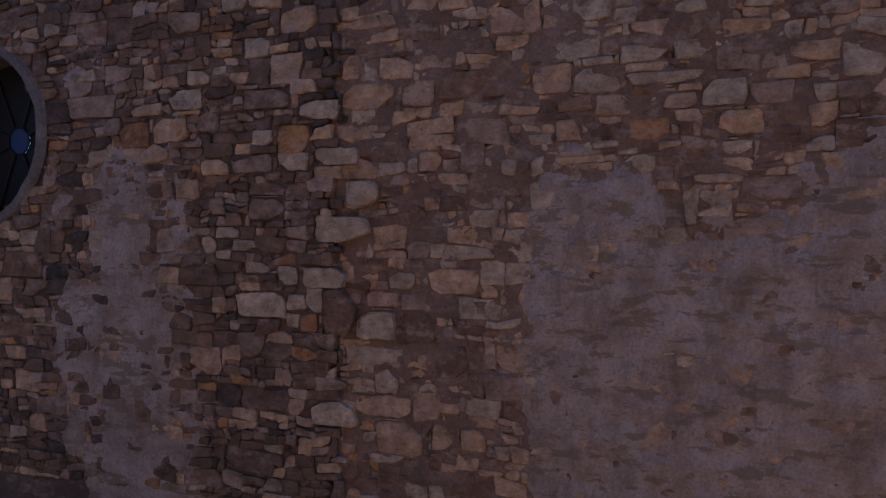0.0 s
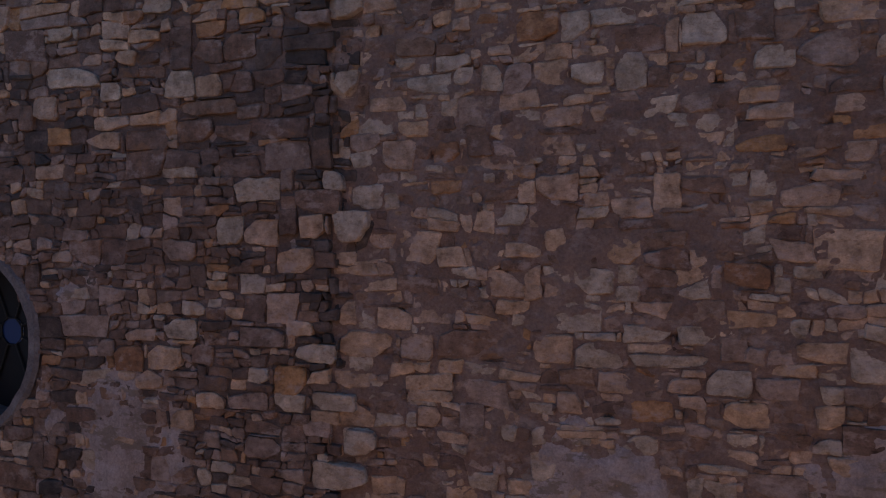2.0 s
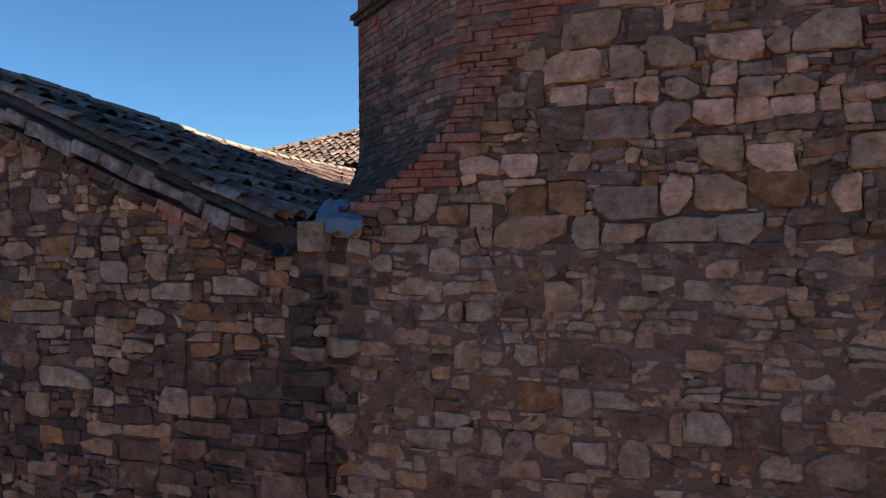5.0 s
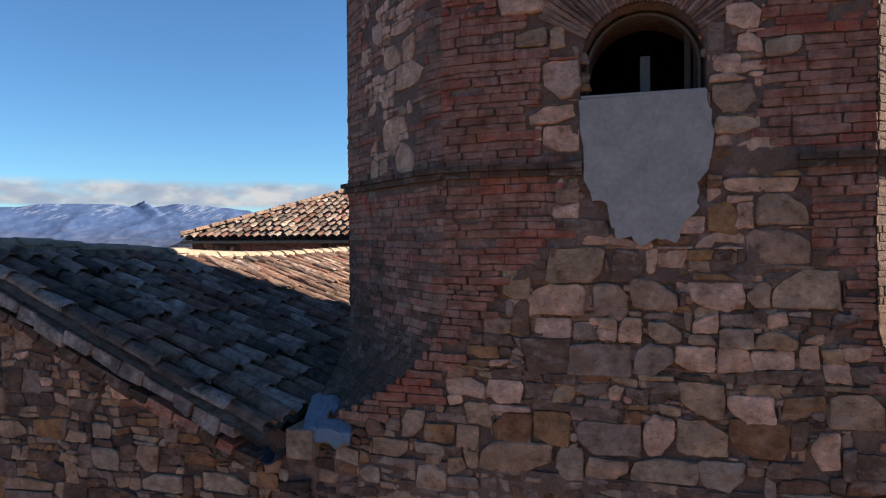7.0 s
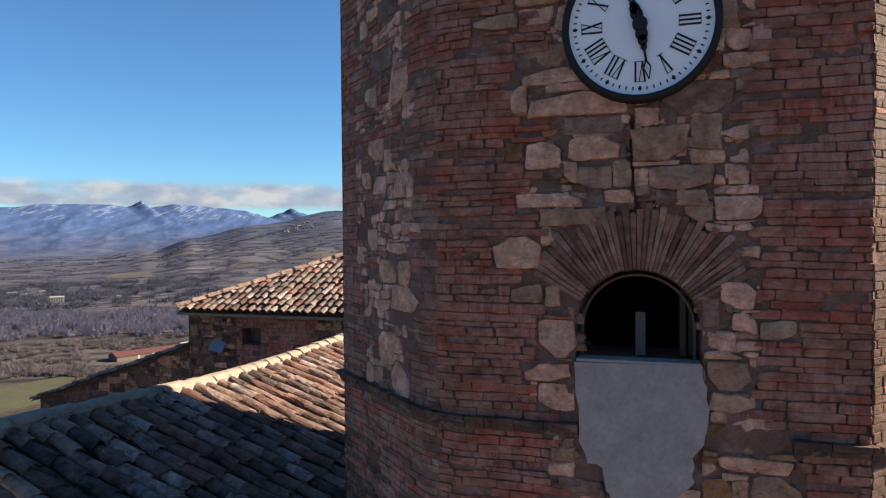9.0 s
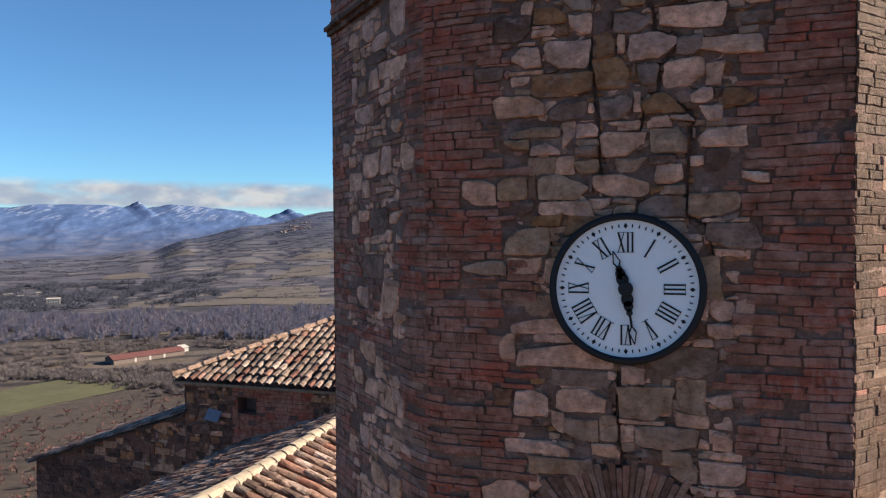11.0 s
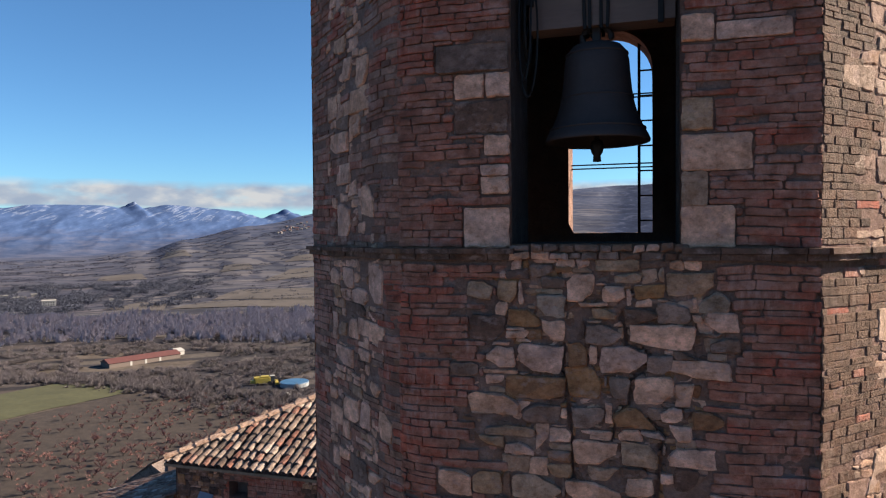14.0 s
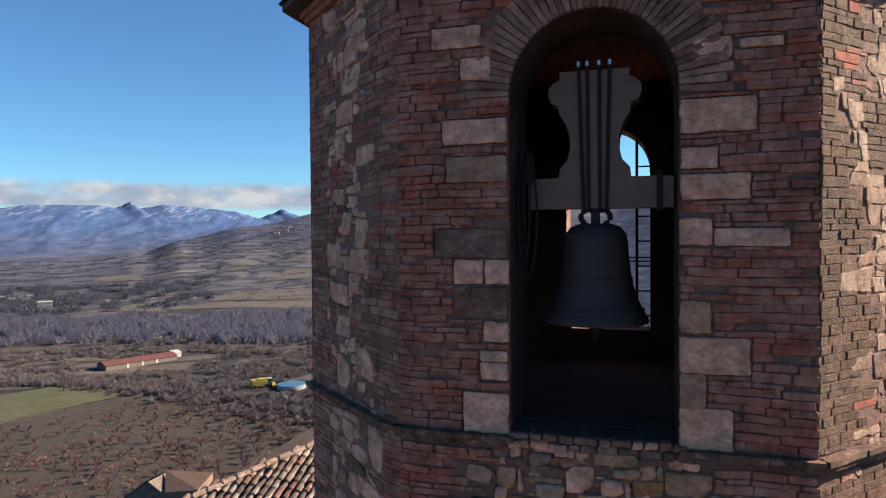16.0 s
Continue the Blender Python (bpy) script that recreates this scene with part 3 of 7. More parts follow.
def tint_at(u, z, tints, rng, church=False):
    """Paler stones lie under the verge, darker ones lower on the church; Courses of one kind of stone run together; the damp joint beside the church is stained dark."""
    if 5.0 < z < 9.3 and abs(u + 2.85 + 0.25 * noise.noise((z * 1.3, 2.0, 7.0))) < 0.30 and rng.random() < 0.6:
        return "dark"
    if church and u < -2.6 and z > 8.2 and rng.random() < 0.45:
        return rng.choice(("pale", "tan", "tan", "ochre", "brown"))
    if church and u < -2.6 and 6.3 < z < 8.2 and rng.random() < 0.35:
        return rng.choice(("dark", "umber", "umber"))
    if rng.random() < 0.62 and z < 11 and not church:
        n = noise.noise((u * 0.55, z * 1.7, 14.0)) + 0.4 * noise.noise((u * 1.5, z * 4.0, 15.0))
        n += 0.45 * fade(6.3 - z, 0.0, 0.8) * fade(u, -2.6, -1.4)
        return rng.choice(MOODS[0 if n < -0.1 else 1 if n < 0.22 else 2])
    return rng.choice(tints)


def split(poly):
    """Keeps a piece to its own side of a crack."""
    if poly:
        cu, cz = centre(poly)
        e, seg = crack_side(cu, cz)
        if seg and e < 0.16:
            a, b, c, d = seg
            nx, nz = d - b, a - c
            ln = math.hypot(nx, nz)
            nx, nz = nx / ln, nz / ln
            if nx * (cu - a) + nz * (cz - b) > 0:
                nx, nz = -nx, -nz
            poly = clip(poly, nx, nz, nx * a + nz * b - 0.008)
            return poly if area(poly) > 0.001 else None
    return poly


def key_stones(wall, rows, rects, jamb=False):
    """Stones that stand out: middle, height, width, height of the stone and its tint's number."""
    for u, z, w, h, t in rows:
        rects.append((u - w / 2, z - h / 2, u + w / 2, z + h / 2))
        r = wall.rng
        j = lambda a: r.uniform(-a, a)
        k = 0.07 if jamb else 0.16
        c = [r.uniform(0.02, k) for _ in range(8)]
        for _ in range(0 if jamb else r.choice((1, 1, 2))):
            m = r.randrange(4)
            c[2 * m], c[2 * m + 1] = r.uniform(0.25, 0.5), r.uniform(0.2, 0.5)
        x0, x1, y0, y1 = u - w / 2, u + w / 2, z - h / 2, z + h / 2
        poly = [(x0, y0 + c[0] * h), (x0 + c[1] * w, y0), (x1 - c[3] * w, y0), (x1, y0 + c[2] * h), (x1, y1 - c[4] * h), (x1 - c[5] * w, y1), (x0 + c[7] * w, y1), (x0, y1 - c[6] * h)]
        poly = [(p + (0 if jamb else j(0.05) * w), q + (0 if jamb else j(0.06) * h)) for p, q in poly]
        poly = split(poly)
        if poly:
            wall.lay(poly, "stone", STONE_ORDER[t], gap=0.002, proud=r.uniform(0.004, 0.017), wear=0.013)


def arch_bricks(wall, w, length, count, a0=0.0, a1=180.0):
    """The ring of bricks on edge round an arch."""
    x, z0, zs, r = w
    for k in range(count):
        t0, t1 = (radians(a0 + (a1 - a0) * (k + e) / count) for e in (0.0, 1.0))
        ln = length * wall.rng.uniform(0.88, 1.08)
        q = [(x + rr * math.cos(t), zs + rr * math.sin(t)) for rr, t in ((r, t0), (r + ln, t0), (r + ln, t1), (r, t1))]
        wall.lay(q, "brick", "arch", gap=0.006, proud=wall.rng.uniform(-0.006, 0.018), wear=0.010)


def near_front(u, z):
    return (-1.2 < u < 1.2 and z > 10.2) or (z < 9.4 and 5.6 < z and u < 1.7)


front = Masonry(storey, front_face, near_front, 11)
front_rects = []
# round the lower window
key_stones(front, [
    (-0.65, 12.33, 0.3, 0.3, 0), (-0.74, 12.06, 0.36, 0.14, 0), (-0.66, 11.86, 0.28, 0.21, 0), (0.78, 11.46, 0.49, 0.11, 0), (0.92, 11.28, 0.35, 0.22, 1),
    (0.89, 11.02, 0.41, 0.24, 1), (0.66, 13.34, 0.32, 0.18, 0), (0.66, 12.7, 0.23, 0.19, 0), (0.59, 12.11, 0.29, 0.22, 1), (0.93, 12.45, 0.24, 0.14, 1),
    (-0.97, 13.01, 0.37, 0.24, 0), (-0.89, 12.68, 0.25, 0.14, 1),
], front_rects)
# below the lower window
key_stones(front, [
    (-0.55, 10.88, 0.44, 0.28, 1), (-0.15, 10.87, 0.25, 0.26, 2), (-0.68, 10.59, 0.45, 0.26, 0), (-0.28, 10.6, 0.26, 0.25, 1), (0.04, 10.65, 0.35, 0.24, 1),
    (0.48, 10.65, 0.4, 0.22, 0), (0.77, 10.66, 0.17, 0.19, 1), (1.09, 10.7, 0.43, 0.29, 1), (-0.13, 10.37, 0.18, 0.2, 0), (0.12, 10.37, 0.26, 0.17, 1),
    (0.41, 10.44, 0.18, 0.15, 0), (0.34, 10.17, 0.29, 0.21, 0), (0.89, 10.34, 0.28, 0.15, 1), (0.03, 10.16, 0.29, 0.23, 3), (-1.12, 9.83, 0.3, 0.19, 0),
    (0.72, 9.81, 0.34, 0.21, 0), (1.4, 9.85, 0.36, 0.26, 1),
], front_rects)
# at the foot of the shaft
key_stones(front, [
    (-1.06, 9.53, 0.31, 0.26, 4), (-0.75, 9.55, 0.29, 0.29, 4), (-0.29, 9.51, 0.47, 0.25, 3), (0.08, 9.56, 0.23, 0.31, 0), (0.39, 9.58, 0.34, 0.29, 1),
    (0.77, 9.6, 0.42, 0.27, 4), (1.21, 9.56, 0.19, 0.28, 0), (-1.93, 9.51, 0.21, 0.24, 1), (-2.13, 9.29, 0.33, 0.16, 1), (-1.03, 9.3, 0.62, 0.28, 1),
    (-0.59, 9.29, 0.22, 0.26, 0), (0.11, 9.31, 0.48, 0.19, 0), (0.52, 9.31, 0.33, 0.23, 0), (-1.76, 9.06, 0.27, 0.22, 0),
], front_rects)
# below the clock
key_stones(front, [
    (-0.71, 13.42, 0.51, 0.12, 0), (-0.5, 14.16, 0.73, 0.19, 0), (-0.75, 13.77, 0.29, 0.21, 0), (-0.36, 13.82, 0.4, 0.19, 0), (0.12, 13.83, 0.41, 0.25, 1),
    (0.38, 14.15, 0.5, 0.23, 3), (0.65, 13.88, 0.17, 0.11, 0), (-0.36, 13.59, 0.25, 0.18, 1), (-0.98, 13.8, 0.15, 0.15, 4), (0.66, 13.58, 0.15, 0.14, 0),
    (0.27, 13.57, 0.43, 0.17, 1),
], front_rects)
# under the upper ledge
key_stones(front, [
    (-0.45, 17.21, 0.18, 0.1, 3), (-0.36, 17.12, 0.19, 0.09, 3), (-0.15, 17.08, 0.21, 0.21, 0), (0.1, 17.03, 0.17, 0.12, 0), (0.2, 17.16, 0.2, 0.08, 1), (0.65, 17.12, 0.34, 0.18, 1),
    (-0.95, 17.05, 0.2, 0.15, 1), (-0.72, 17.04, 0.16, 0.18, 1), (-0.38, 16.93, 0.22, 0.17, 7), (-0.77, 16.9, 0.1, 0.12, 0), (-0.59, 16.83, 0.27, 0.13, 4), (0.02, 16.88, 0.19, 0.09, 1),
    (0.27, 16.87, 0.28, 0.12, 2), (0.54, 16.9, 0.23, 0.15, 3), (0.82, 16.98, 0.22, 0.16, 7), (0.87, 16.84, 0.24, 0.15, 0), (-0.89, 16.75, 0.29, 0.21, 2), (-0.29, 16.74, 0.3, 0.17, 0),
], front_rects)
# beside the crack
key_stones(front, [
    (0.03, 16.72, 0.29, 0.16, 3), (0.45, 16.72, 0.48, 0.19, 0), (0.89, 16.67, 0.21, 0.1, 2), (-0.78, 16.51, 0.23, 0.18, 0), (-0.46, 16.52, 0.35, 0.22, 0), (-0.17, 16.56, 0.15, 0.2, 4),
    (0.16, 16.53, 0.35, 0.21, 0), (0.43, 16.51, 0.19, 0.13, 3), (0.72, 16.48, 0.46, 0.13, 0), (-1.08, 16.4, 0.23, 0.11, 3), (-0.83, 16.33, 0.15, 0.08, 0), (-0.5, 16.28, 0.46, 0.19, 4),
    (-0.14, 16.35, 0.32, 0.25, 4), (0.14, 16.31, 0.16, 0.17, 3), (0.39, 16.31, 0.29, 0.2, 0), (-0.84, 16.13, 0.41, 0.17, 0), (-0.46, 16.08, 0.29, 0.15, 3), (-0.11, 16.07, 0.27, 0.17, 3),
], front_rects)
# above the clock
key_stones(front, [
    (0.26, 16.09, 0.32, 0.16, 4), (0.52, 16.14, 0.15, 0.11, 0), (0.78, 16.1, 0.22, 0.14, 4), (-0.71, 15.92, 0.4, 0.08, 1), (-0.3, 15.92, 0.18, 0.12, 0), (-0.63, 15.79, 0.23, 0.1, 0),
    (-0.04, 15.8, 0.34, 0.19, 0), (0.3, 15.81, 0.28, 0.19, 1), (0.66, 15.82, 0.35, 0.14, 0), (-1.18, 15.46, 0.29, 0.22, 0), (-0.9, 15.49, 0.23, 0.19, 1), (-0.5, 15.48, 0.39, 0.19, 1),
    (-0.06, 15.49, 0.41, 0.18, 0), (0.29, 15.56, 0.2, 0.14, 0), (0.44, 15.65, 0.18, 0.08, 0), (0.6, 15.33, 0.35, 0.18, 1), (0.24, 15.32, 0.35, 0.16, 3), (0.73, 15.1, 0.37, 0.18, 3),
], front_rects)
# round the clock
key_stones(front, [
    (-0.78, 15.06, 0.38, 0.23, 1), (-1.14, 14.85, 0.37, 0.12, 1), (0.88, 15.52, 0.18, 0.09, 0),
], front_rects)
# left of the bell opening
key_stones(front, [
    (-0.97, 19.82, 0.54, 0.2, 0), (-0.96, 19.52, 0.51, 0.21, 1), (-1.01, 18.92, 0.6, 0.23, 3), (-1.03, 18.69, 0.25, 0.2, 0), (-0.79, 18.69, 0.2, 0.2, 0),
    (-0.93, 18.44, 0.45, 0.26, 2), (-0.8, 18.21, 0.21, 0.16, 0), (-0.82, 18.01, 0.23, 0.09, 0), (-0.82, 17.89, 0.23, 0.14, 0), (-0.89, 17.55, 0.38, 0.33, 0),
    (-1.12, 20.58, 0.41, 0.17, 0), (-0.96, 20.32, 0.25, 0.18, 0),
], front_rects, True)
# right of the bell opening
key_stones(front, [
    (0.81, 20.33, 0.26, 0.16, 0), (1.14, 20.35, 0.29, 0.07, 0), (0.85, 19.85, 0.52, 0.25, 0), (0.72, 19.54, 0.26, 0.16, 0), (0.83, 19.33, 0.48, 0.19, 0),
    (0.7, 19, 0.23, 0.2, 0), (1.08, 18.96, 0.5, 0.13, 0), (0.7, 18.37, 0.22, 0.24, 1), (0.83, 18.09, 0.49, 0.27, 0), (0.68, 17.82, 0.18, 0.26, 1),
    (0.77, 17.54, 0.37, 0.31, 0),
], front_rects, True)
# on the base
key_stones(front, [
    (-1.31, 7.93, 0.32, 0.17, 1), (-0.97, 7.96, 0.34, 0.24, 4), (-0.67, 7.94, 0.24, 0.23, 0), (-0.36, 7.98, 0.35, 0.14, 0), (0.31, 7.81, 0.32, 0.25, 0),
    (-0.57, 7.55, 0.27, 0.18, 0), (-0.23, 7.53, 0.24, 0.28, 0), (0.8, 7.56, 0.3, 0.18, 0), (1.15, 7.58, 0.39, 0.25, 3), (-1.7, 7.72, 0.3, 0.13, 0),
    (-1.91, 7.55, 0.4, 0.16, 0), (-2.51, 6.59, 0.3, 0.23, 0), (-2.22, 6.95, 0.33, 0.26, 1), (-1.77, 6.96, 0.24, 0.19, 4), (-0.82, 6.63, 0.34, 0.22, 1),
    (-1.87, 8.63, 0.25, 0.14, 0), (-1.75, 9.06, 0.25, 0.18, 1), (-0.45, 8.28, 0.39, 0.21, 2), (-0.05, 8.9, 0.25, 0.13, 0),
], front_rects)
# lower on the base
key_stones(front, [
    (-0.86, 5.3, 0.34, 0.24, 1), (-0.49, 5.27, 0.37, 0.21, 0), (-0.12, 5.45, 0.36, 0.14, 0), (0.26, 5.45, 0.3, 0.15, 0), (0.04, 5.24, 0.56, 0.1, 0),
    (0.49, 5.09, 0.31, 0.21, 0), (0.82, 5.07, 0.31, 0.17, 3), (0.62, 4.85, 0.32, 0.19, 1), (0.82, 4.33, 0.43, 0.18, 3), (1.43, 4.73, 0.32, 0.21, 2),
    (1.41, 4.35, 0.36, 0.2, 1), (1.13, 5.36, 0.34, 0.16, 1), (-2.54, 5.27, 0.5, 0.22, 1), (-1.55, 5.3, 0.64, 0.25, 2), (-0.72, 4.86, 0.2, 0.17, 1),
    (-0.08, 4.83, 0.34, 0.17, 4), (-2.27, 2.12, 0.43, 0.3, 1), (-1.73, 3.57, 0.47, 0.22, 1), (-2.39, 2.64, 0.23, 0.22, 0),
], front_rects)
# courses at the top of the base
key_stones(front, [
    (-0.31, 9.28, 0.31, 0.16, 1), (-2.33, 9.04, 0.19, 0.15, 0), (0.4, 9.02, 0.25, 0.14, 1), (-2.29, 8.67, 0.32, 0.09, 3), (-1.46, 8.64, 0.25, 0.16, 0), (-1.67, 8.63, 0.13, 0.16, 1),
    (0.67, 8.61, 0.22, 0.06, 0), (-2.41, 8.57, 0.18, 0.12, 0), (-1.55, 8.5, 0.16, 0.08, 0), (-0.36, 8.48, 0.26, 0.11, 1), (-0.79, 8.34, 0.22, 0.2, 2), (0.27, 8.32, 0.27, 0.15, 1),
    (-2.71, 8.3, 0.3, 0.17, 0), (-2.39, 8.3, 0.33, 0.13, 1), (-1.08, 8.3, 0.19, 0.16, 0), (-1.57, 8.29, 0.23, 0.24, 1), (-1.36, 8.26, 0.2, 0.13, 1), (-1.8, 8.12, 0.17, 0.13, 1),
], front_rects)
# upper courses of the base
key_stones(front, [
    (0.59, 8.03, 0.39, 0.05, 0), (-2.05, 7.89, 0.39, 0.17, 2), (0.91, 7.77, 0.22, 0.18, 3), (-2.14, 7.75, 0.19, 0.1, 0), (-1.61, 7.6, 0.18, 0.16, 0), (-2.74, 7.59, 0.26, 0.2, 0),
    (-2.3, 7.41, 0.36, 0.12, 1), (-0.39, 7.22, 0.31, 0.14, 1), (-0.77, 7.21, 0.34, 0.16, 1), (-2.07, 7.18, 0.28, 0.14, 1), (1.3, 7.18, 0.21, 0.14, 1), (0.77, 7.16, 0.34, 0.12, 1),
    (0.97, 7.04, 0.17, 0.07, 0), (0.71, 6.92, 0.35, 0.13, 4), (1.36, 6.83, 0.21, 0.16, 1), (-1.77, 6.66, 0.3, 0.13, 4), (0.31, 6.62, 0.32, 0.13, 2), (1.03, 6.53, 0.4, 0.17, 1),
], front_rects)
# middle courses of the base
key_stones(front, [
    (-0.23, 6.45, 0.32, 0.16, 1), (-1.2, 6.41, 0.28, 0.18, 0), (0.62, 5.92, 0.34, 0.19, 4), (-0.53, 5.87, 0.33, 0.21, 0), (-2.72, 5.55, 0.17, 0.23, 1), (-2.27, 5.5, 0.33, 0.2, 1),
    (-2.54, 5.49, 0.17, 0.18, 0), (1.44, 5.28, 0.28, 0.25, 0), (-2.05, 5.26, 0.3, 0.23, 1), (0.16, 5.05, 0.24, 0.13, 1), (-0.36, 5.05, 0.27, 0.17, 1), (1.18, 4.88, 0.19, 0.17, 1),
    (0.58, 4.65, 0.23, 0.12, 0), (-1.95, 4.65, 0.21, 0.17, 1), (-0.16, 4.55, 0.26, 0.16, 0), (0.58, 4.53, 0.24, 0.11, 1), (1.3, 4.52, 0.26, 0.15, 1), (0.46, 4.42, 0.37, 0.07, 0),
], front_rects)
# squared stones of the base
key_stones(front, [
    (-2.62, 4.37, 0.31, 0.26, 0), (-0.92, 4.32, 0.25, 0.26, 0), (0.68, 4.03, 0.44, 0.16, 3), (-2.23, 3.57, 0.24, 0.16, 0), (-2.43, 3.4, 0.34, 0.15, 1), (-2.51, 3.16, 0.34, 0.26, 0),
    (-2.1, 3.15, 0.38, 0.29, 2), (-1.78, 2.86, 0.32, 0.3, 2), (-2.42, 2.4, 0.56, 0.19, 1), (-1.57, 2.17, 0.22, 0.2, 1), (-1.84, 2.16, 0.23, 0.23, 1),
], front_rects)
# keep the openings, the render patch and the arch rings free
front_rects += [(WIN[0] - 0.46, 11.25, WIN[0] + 0.46, WIN[2] + 0.3), (BELFRY[0] - 0.63, BELFRY[1] - 0.02, BELFRY[0] + 0.63, BELFRY[2] + 0.35)]
RINGS = ((WIN, 0.50, 36, 28.0, 152.0), (BELFRY, 0.37, 44, -4.0, 184.0))
for w, ln, cnt, a0, a1 in RINGS:
    arch_bricks(front, w, ln, cnt, a0, a1)


def in_ring(u, z):
    for (x, z0, zs, r), ln, cnt, a0, a1 in RINGS:
        t = math.degrees(math.atan2(z - zs, u - x))
        if math.hypot(u - x, z - zs) < r + ln and a0 - 2 < t < a1 + 2:
            return True
    return False


LEDGES = ((11.63, 0.1), (17.34, 0.09))


def on_ledge(z):
    return any(abs(z - a) < b * 0.55 for a, b in LEDGES)


def within(poly, edges):
    """Cuts a piece off at the corners of its face, which lie at edges[0](z) and edges[1](z)."""
    if poly and edges:
        cz = centre(poly)[1]
        poly = clip(clip(poly, -1, 0, -edges[0](cz)), 1, 0, edges[1](cz))
        return poly if area(poly) > 0.0008 else None
    return poly


def lay_rubble(wall, u0, u1, z0, z1, row, tints, keep, rects, seed, big=0.16, wild=0.03, edges=None):
    rng = random.Random(seed)
    for poly in rubble(u0, u1, z0, z1, row, rng, big, wild):
        if not keep(*centre(poly)):
            continue
        poly = within(spare(poly, rects), edges)
        if wall is front:
            poly = split(poly)
        if poly:
            wall.lay(poly, "stone", tint_at(*centre(poly), tints, rng, wall is not front), gap=0.002, wear=0.014)


def lay_bricks(wall, u0, u1, z0, z1, keep, rects, seed, pitch=0.067, edges=None, mossy=lambda u, z: False, wear=0.012, skew=0.7):
    rng = random.Random(seed)
    for poly in courses(u0, u1, z0, z1, pitch, rng, skew):
        if not keep(*centre(poly)):
            continue
        poly = within(spare(poly, rects), edges)
        if poly and area(poly) > 0.002:
            wall.lay(poly, "brick", "mossy" if mossy(*centre(poly)) else "", gap=0.002, proud=rng.uniform(-0.006, 0.011) if rng.random() > 0.07 else -0.02, wear=wear)


lay_rubble(front, -1.6, 1.6, 11.0, 17.3, 0.135, TINTS["upper"], lambda u, z: front_is_stone(u, z) and not in_ring(u, z) and not on_ledge(z), front_rects, 21, 0.3, 0.05)
# small pinning stones, set back, fill the gaps between the large ones
under = random.Random(77)
for poly in rubble(-1.3, 1.3, 9.6, 17.3, 0.062, under, 0.0, 0.05):
    u, z = centre(poly)
    if front_is_stone(u, z) and not in_ring(u, z) and not on_ledge(z) and not tower_hole(u, z) and not (11.0 < z < 12.4 and abs(u) < 0.5) and math.hypot(u + 0.02, z - 14.705) > 0.5:
        poly = split(poly)
        if poly:
            front.lay(poly, "stone", under.choice(("tan", "brown", "grey", "brown", "pale", "ochre")), gap=0.002, proud=under.uniform(-0.03, -0.012), wear=0.01)
lay_rubble(front, -2.86, 3.0, 1.4, 11.0, 0.11, TINTS["lower"], front_is_stone, front_rects, 22, 0.09, 0.055, edges=(left_edge, right_edge))
lay_bricks(front, XL - 1.5, XR + 1.5, 9.5, TOP, lambda u, z: not front_is_stone(u, z) and not in_ring(u, z) and not on_ledge(z), front_rects, 24, edges=(left_edge, right_edge))
rng = random.Random(78)
for row in range(2):
    u = BELFRY[0] - 0.66
    while u < BELFRY[0] + 0.66:
        w, z = rng.uniform(0.07, 0.2), 17.295 + 0.062 * row
        front.lay([(u, z + rng.uniform(-0.01, 0.01)), (u + w, z + rng.uniform(-0.01, 0.01)), (u + w * 0.95, z + rng.uniform(0.05, 0.07)), (u + 0.01, z + rng.uniform(0.05, 0.07))], "stone", rng.choice(("grey", "brown", "dark", "pale")), gap=0.002, proud=rng.uniform(0.01, 0.045), wear=0.012)
        u += w
front.finish()
bed("mortar_bed", front_face, XL, XR, 10.75, TOP, 0.024, front_depth, MORTAR, tower, tower_hole, tower_nearest)
bed("mortar_bed", lambda u, z, d: front_face(left_edge(z) + (right_edge(z) - left_edge(z)) * u, z, d), 0, 1, 9.0, 10.85, 0.03, lambda u, z: -0.034, MORTAR, tower)
bed("mortar_bed", front_face, -3.05, 2.95, 0.9, 9.2, 0.024, front_depth, MORTAR, tower)
bed("old_render", front_face, -1.6, 2.95, 1.0, 7.6, 0.028, render_depth, RENDER, tower)

# the chamfered faces
cleft = Masonry(storey, chamfer_left, lambda u, z: z > 12, 12, "arch", 0.6, share=0.5)
left_rects = []
# pale stones of the chamfer
key_stones(cleft, [
    (1.15, 13.98, 0.36, 0.2, 0), (1.4, 13.7, 0.22, 0.17, 0), (1.07, 13.64, 0.32, 0.17, 0), (0.83, 13.44, 0.31, 0.09, 0), (1.25, 13.11, 0.26, 0.22, 0),
    (0.71, 13.03, 0.45, 0.11, 0), (0.9, 12.81, 0.36, 0.23, 0), (0.55, 12.81, 0.24, 0.24, 0), (0.53, 12.57, 0.54, 0.24, 0), (0.94, 12.09, 0.35, 0.29, 0),
    (0.64, 11.84, 0.38, 0.29, 0), (1.08, 20.18, 0.4, 0.24, 0), (0.6, 19.72, 0.44, 0.18, 0), (0.67, 19.01, 0.27, 0.27, 0), (0.58, 17.81, 0.26, 0.28, 0),
    (1.15, 17.66, 0.35, 0.32, 0), (0.44, 17.05, 0.31, 0.37, 0),
], left_rects)
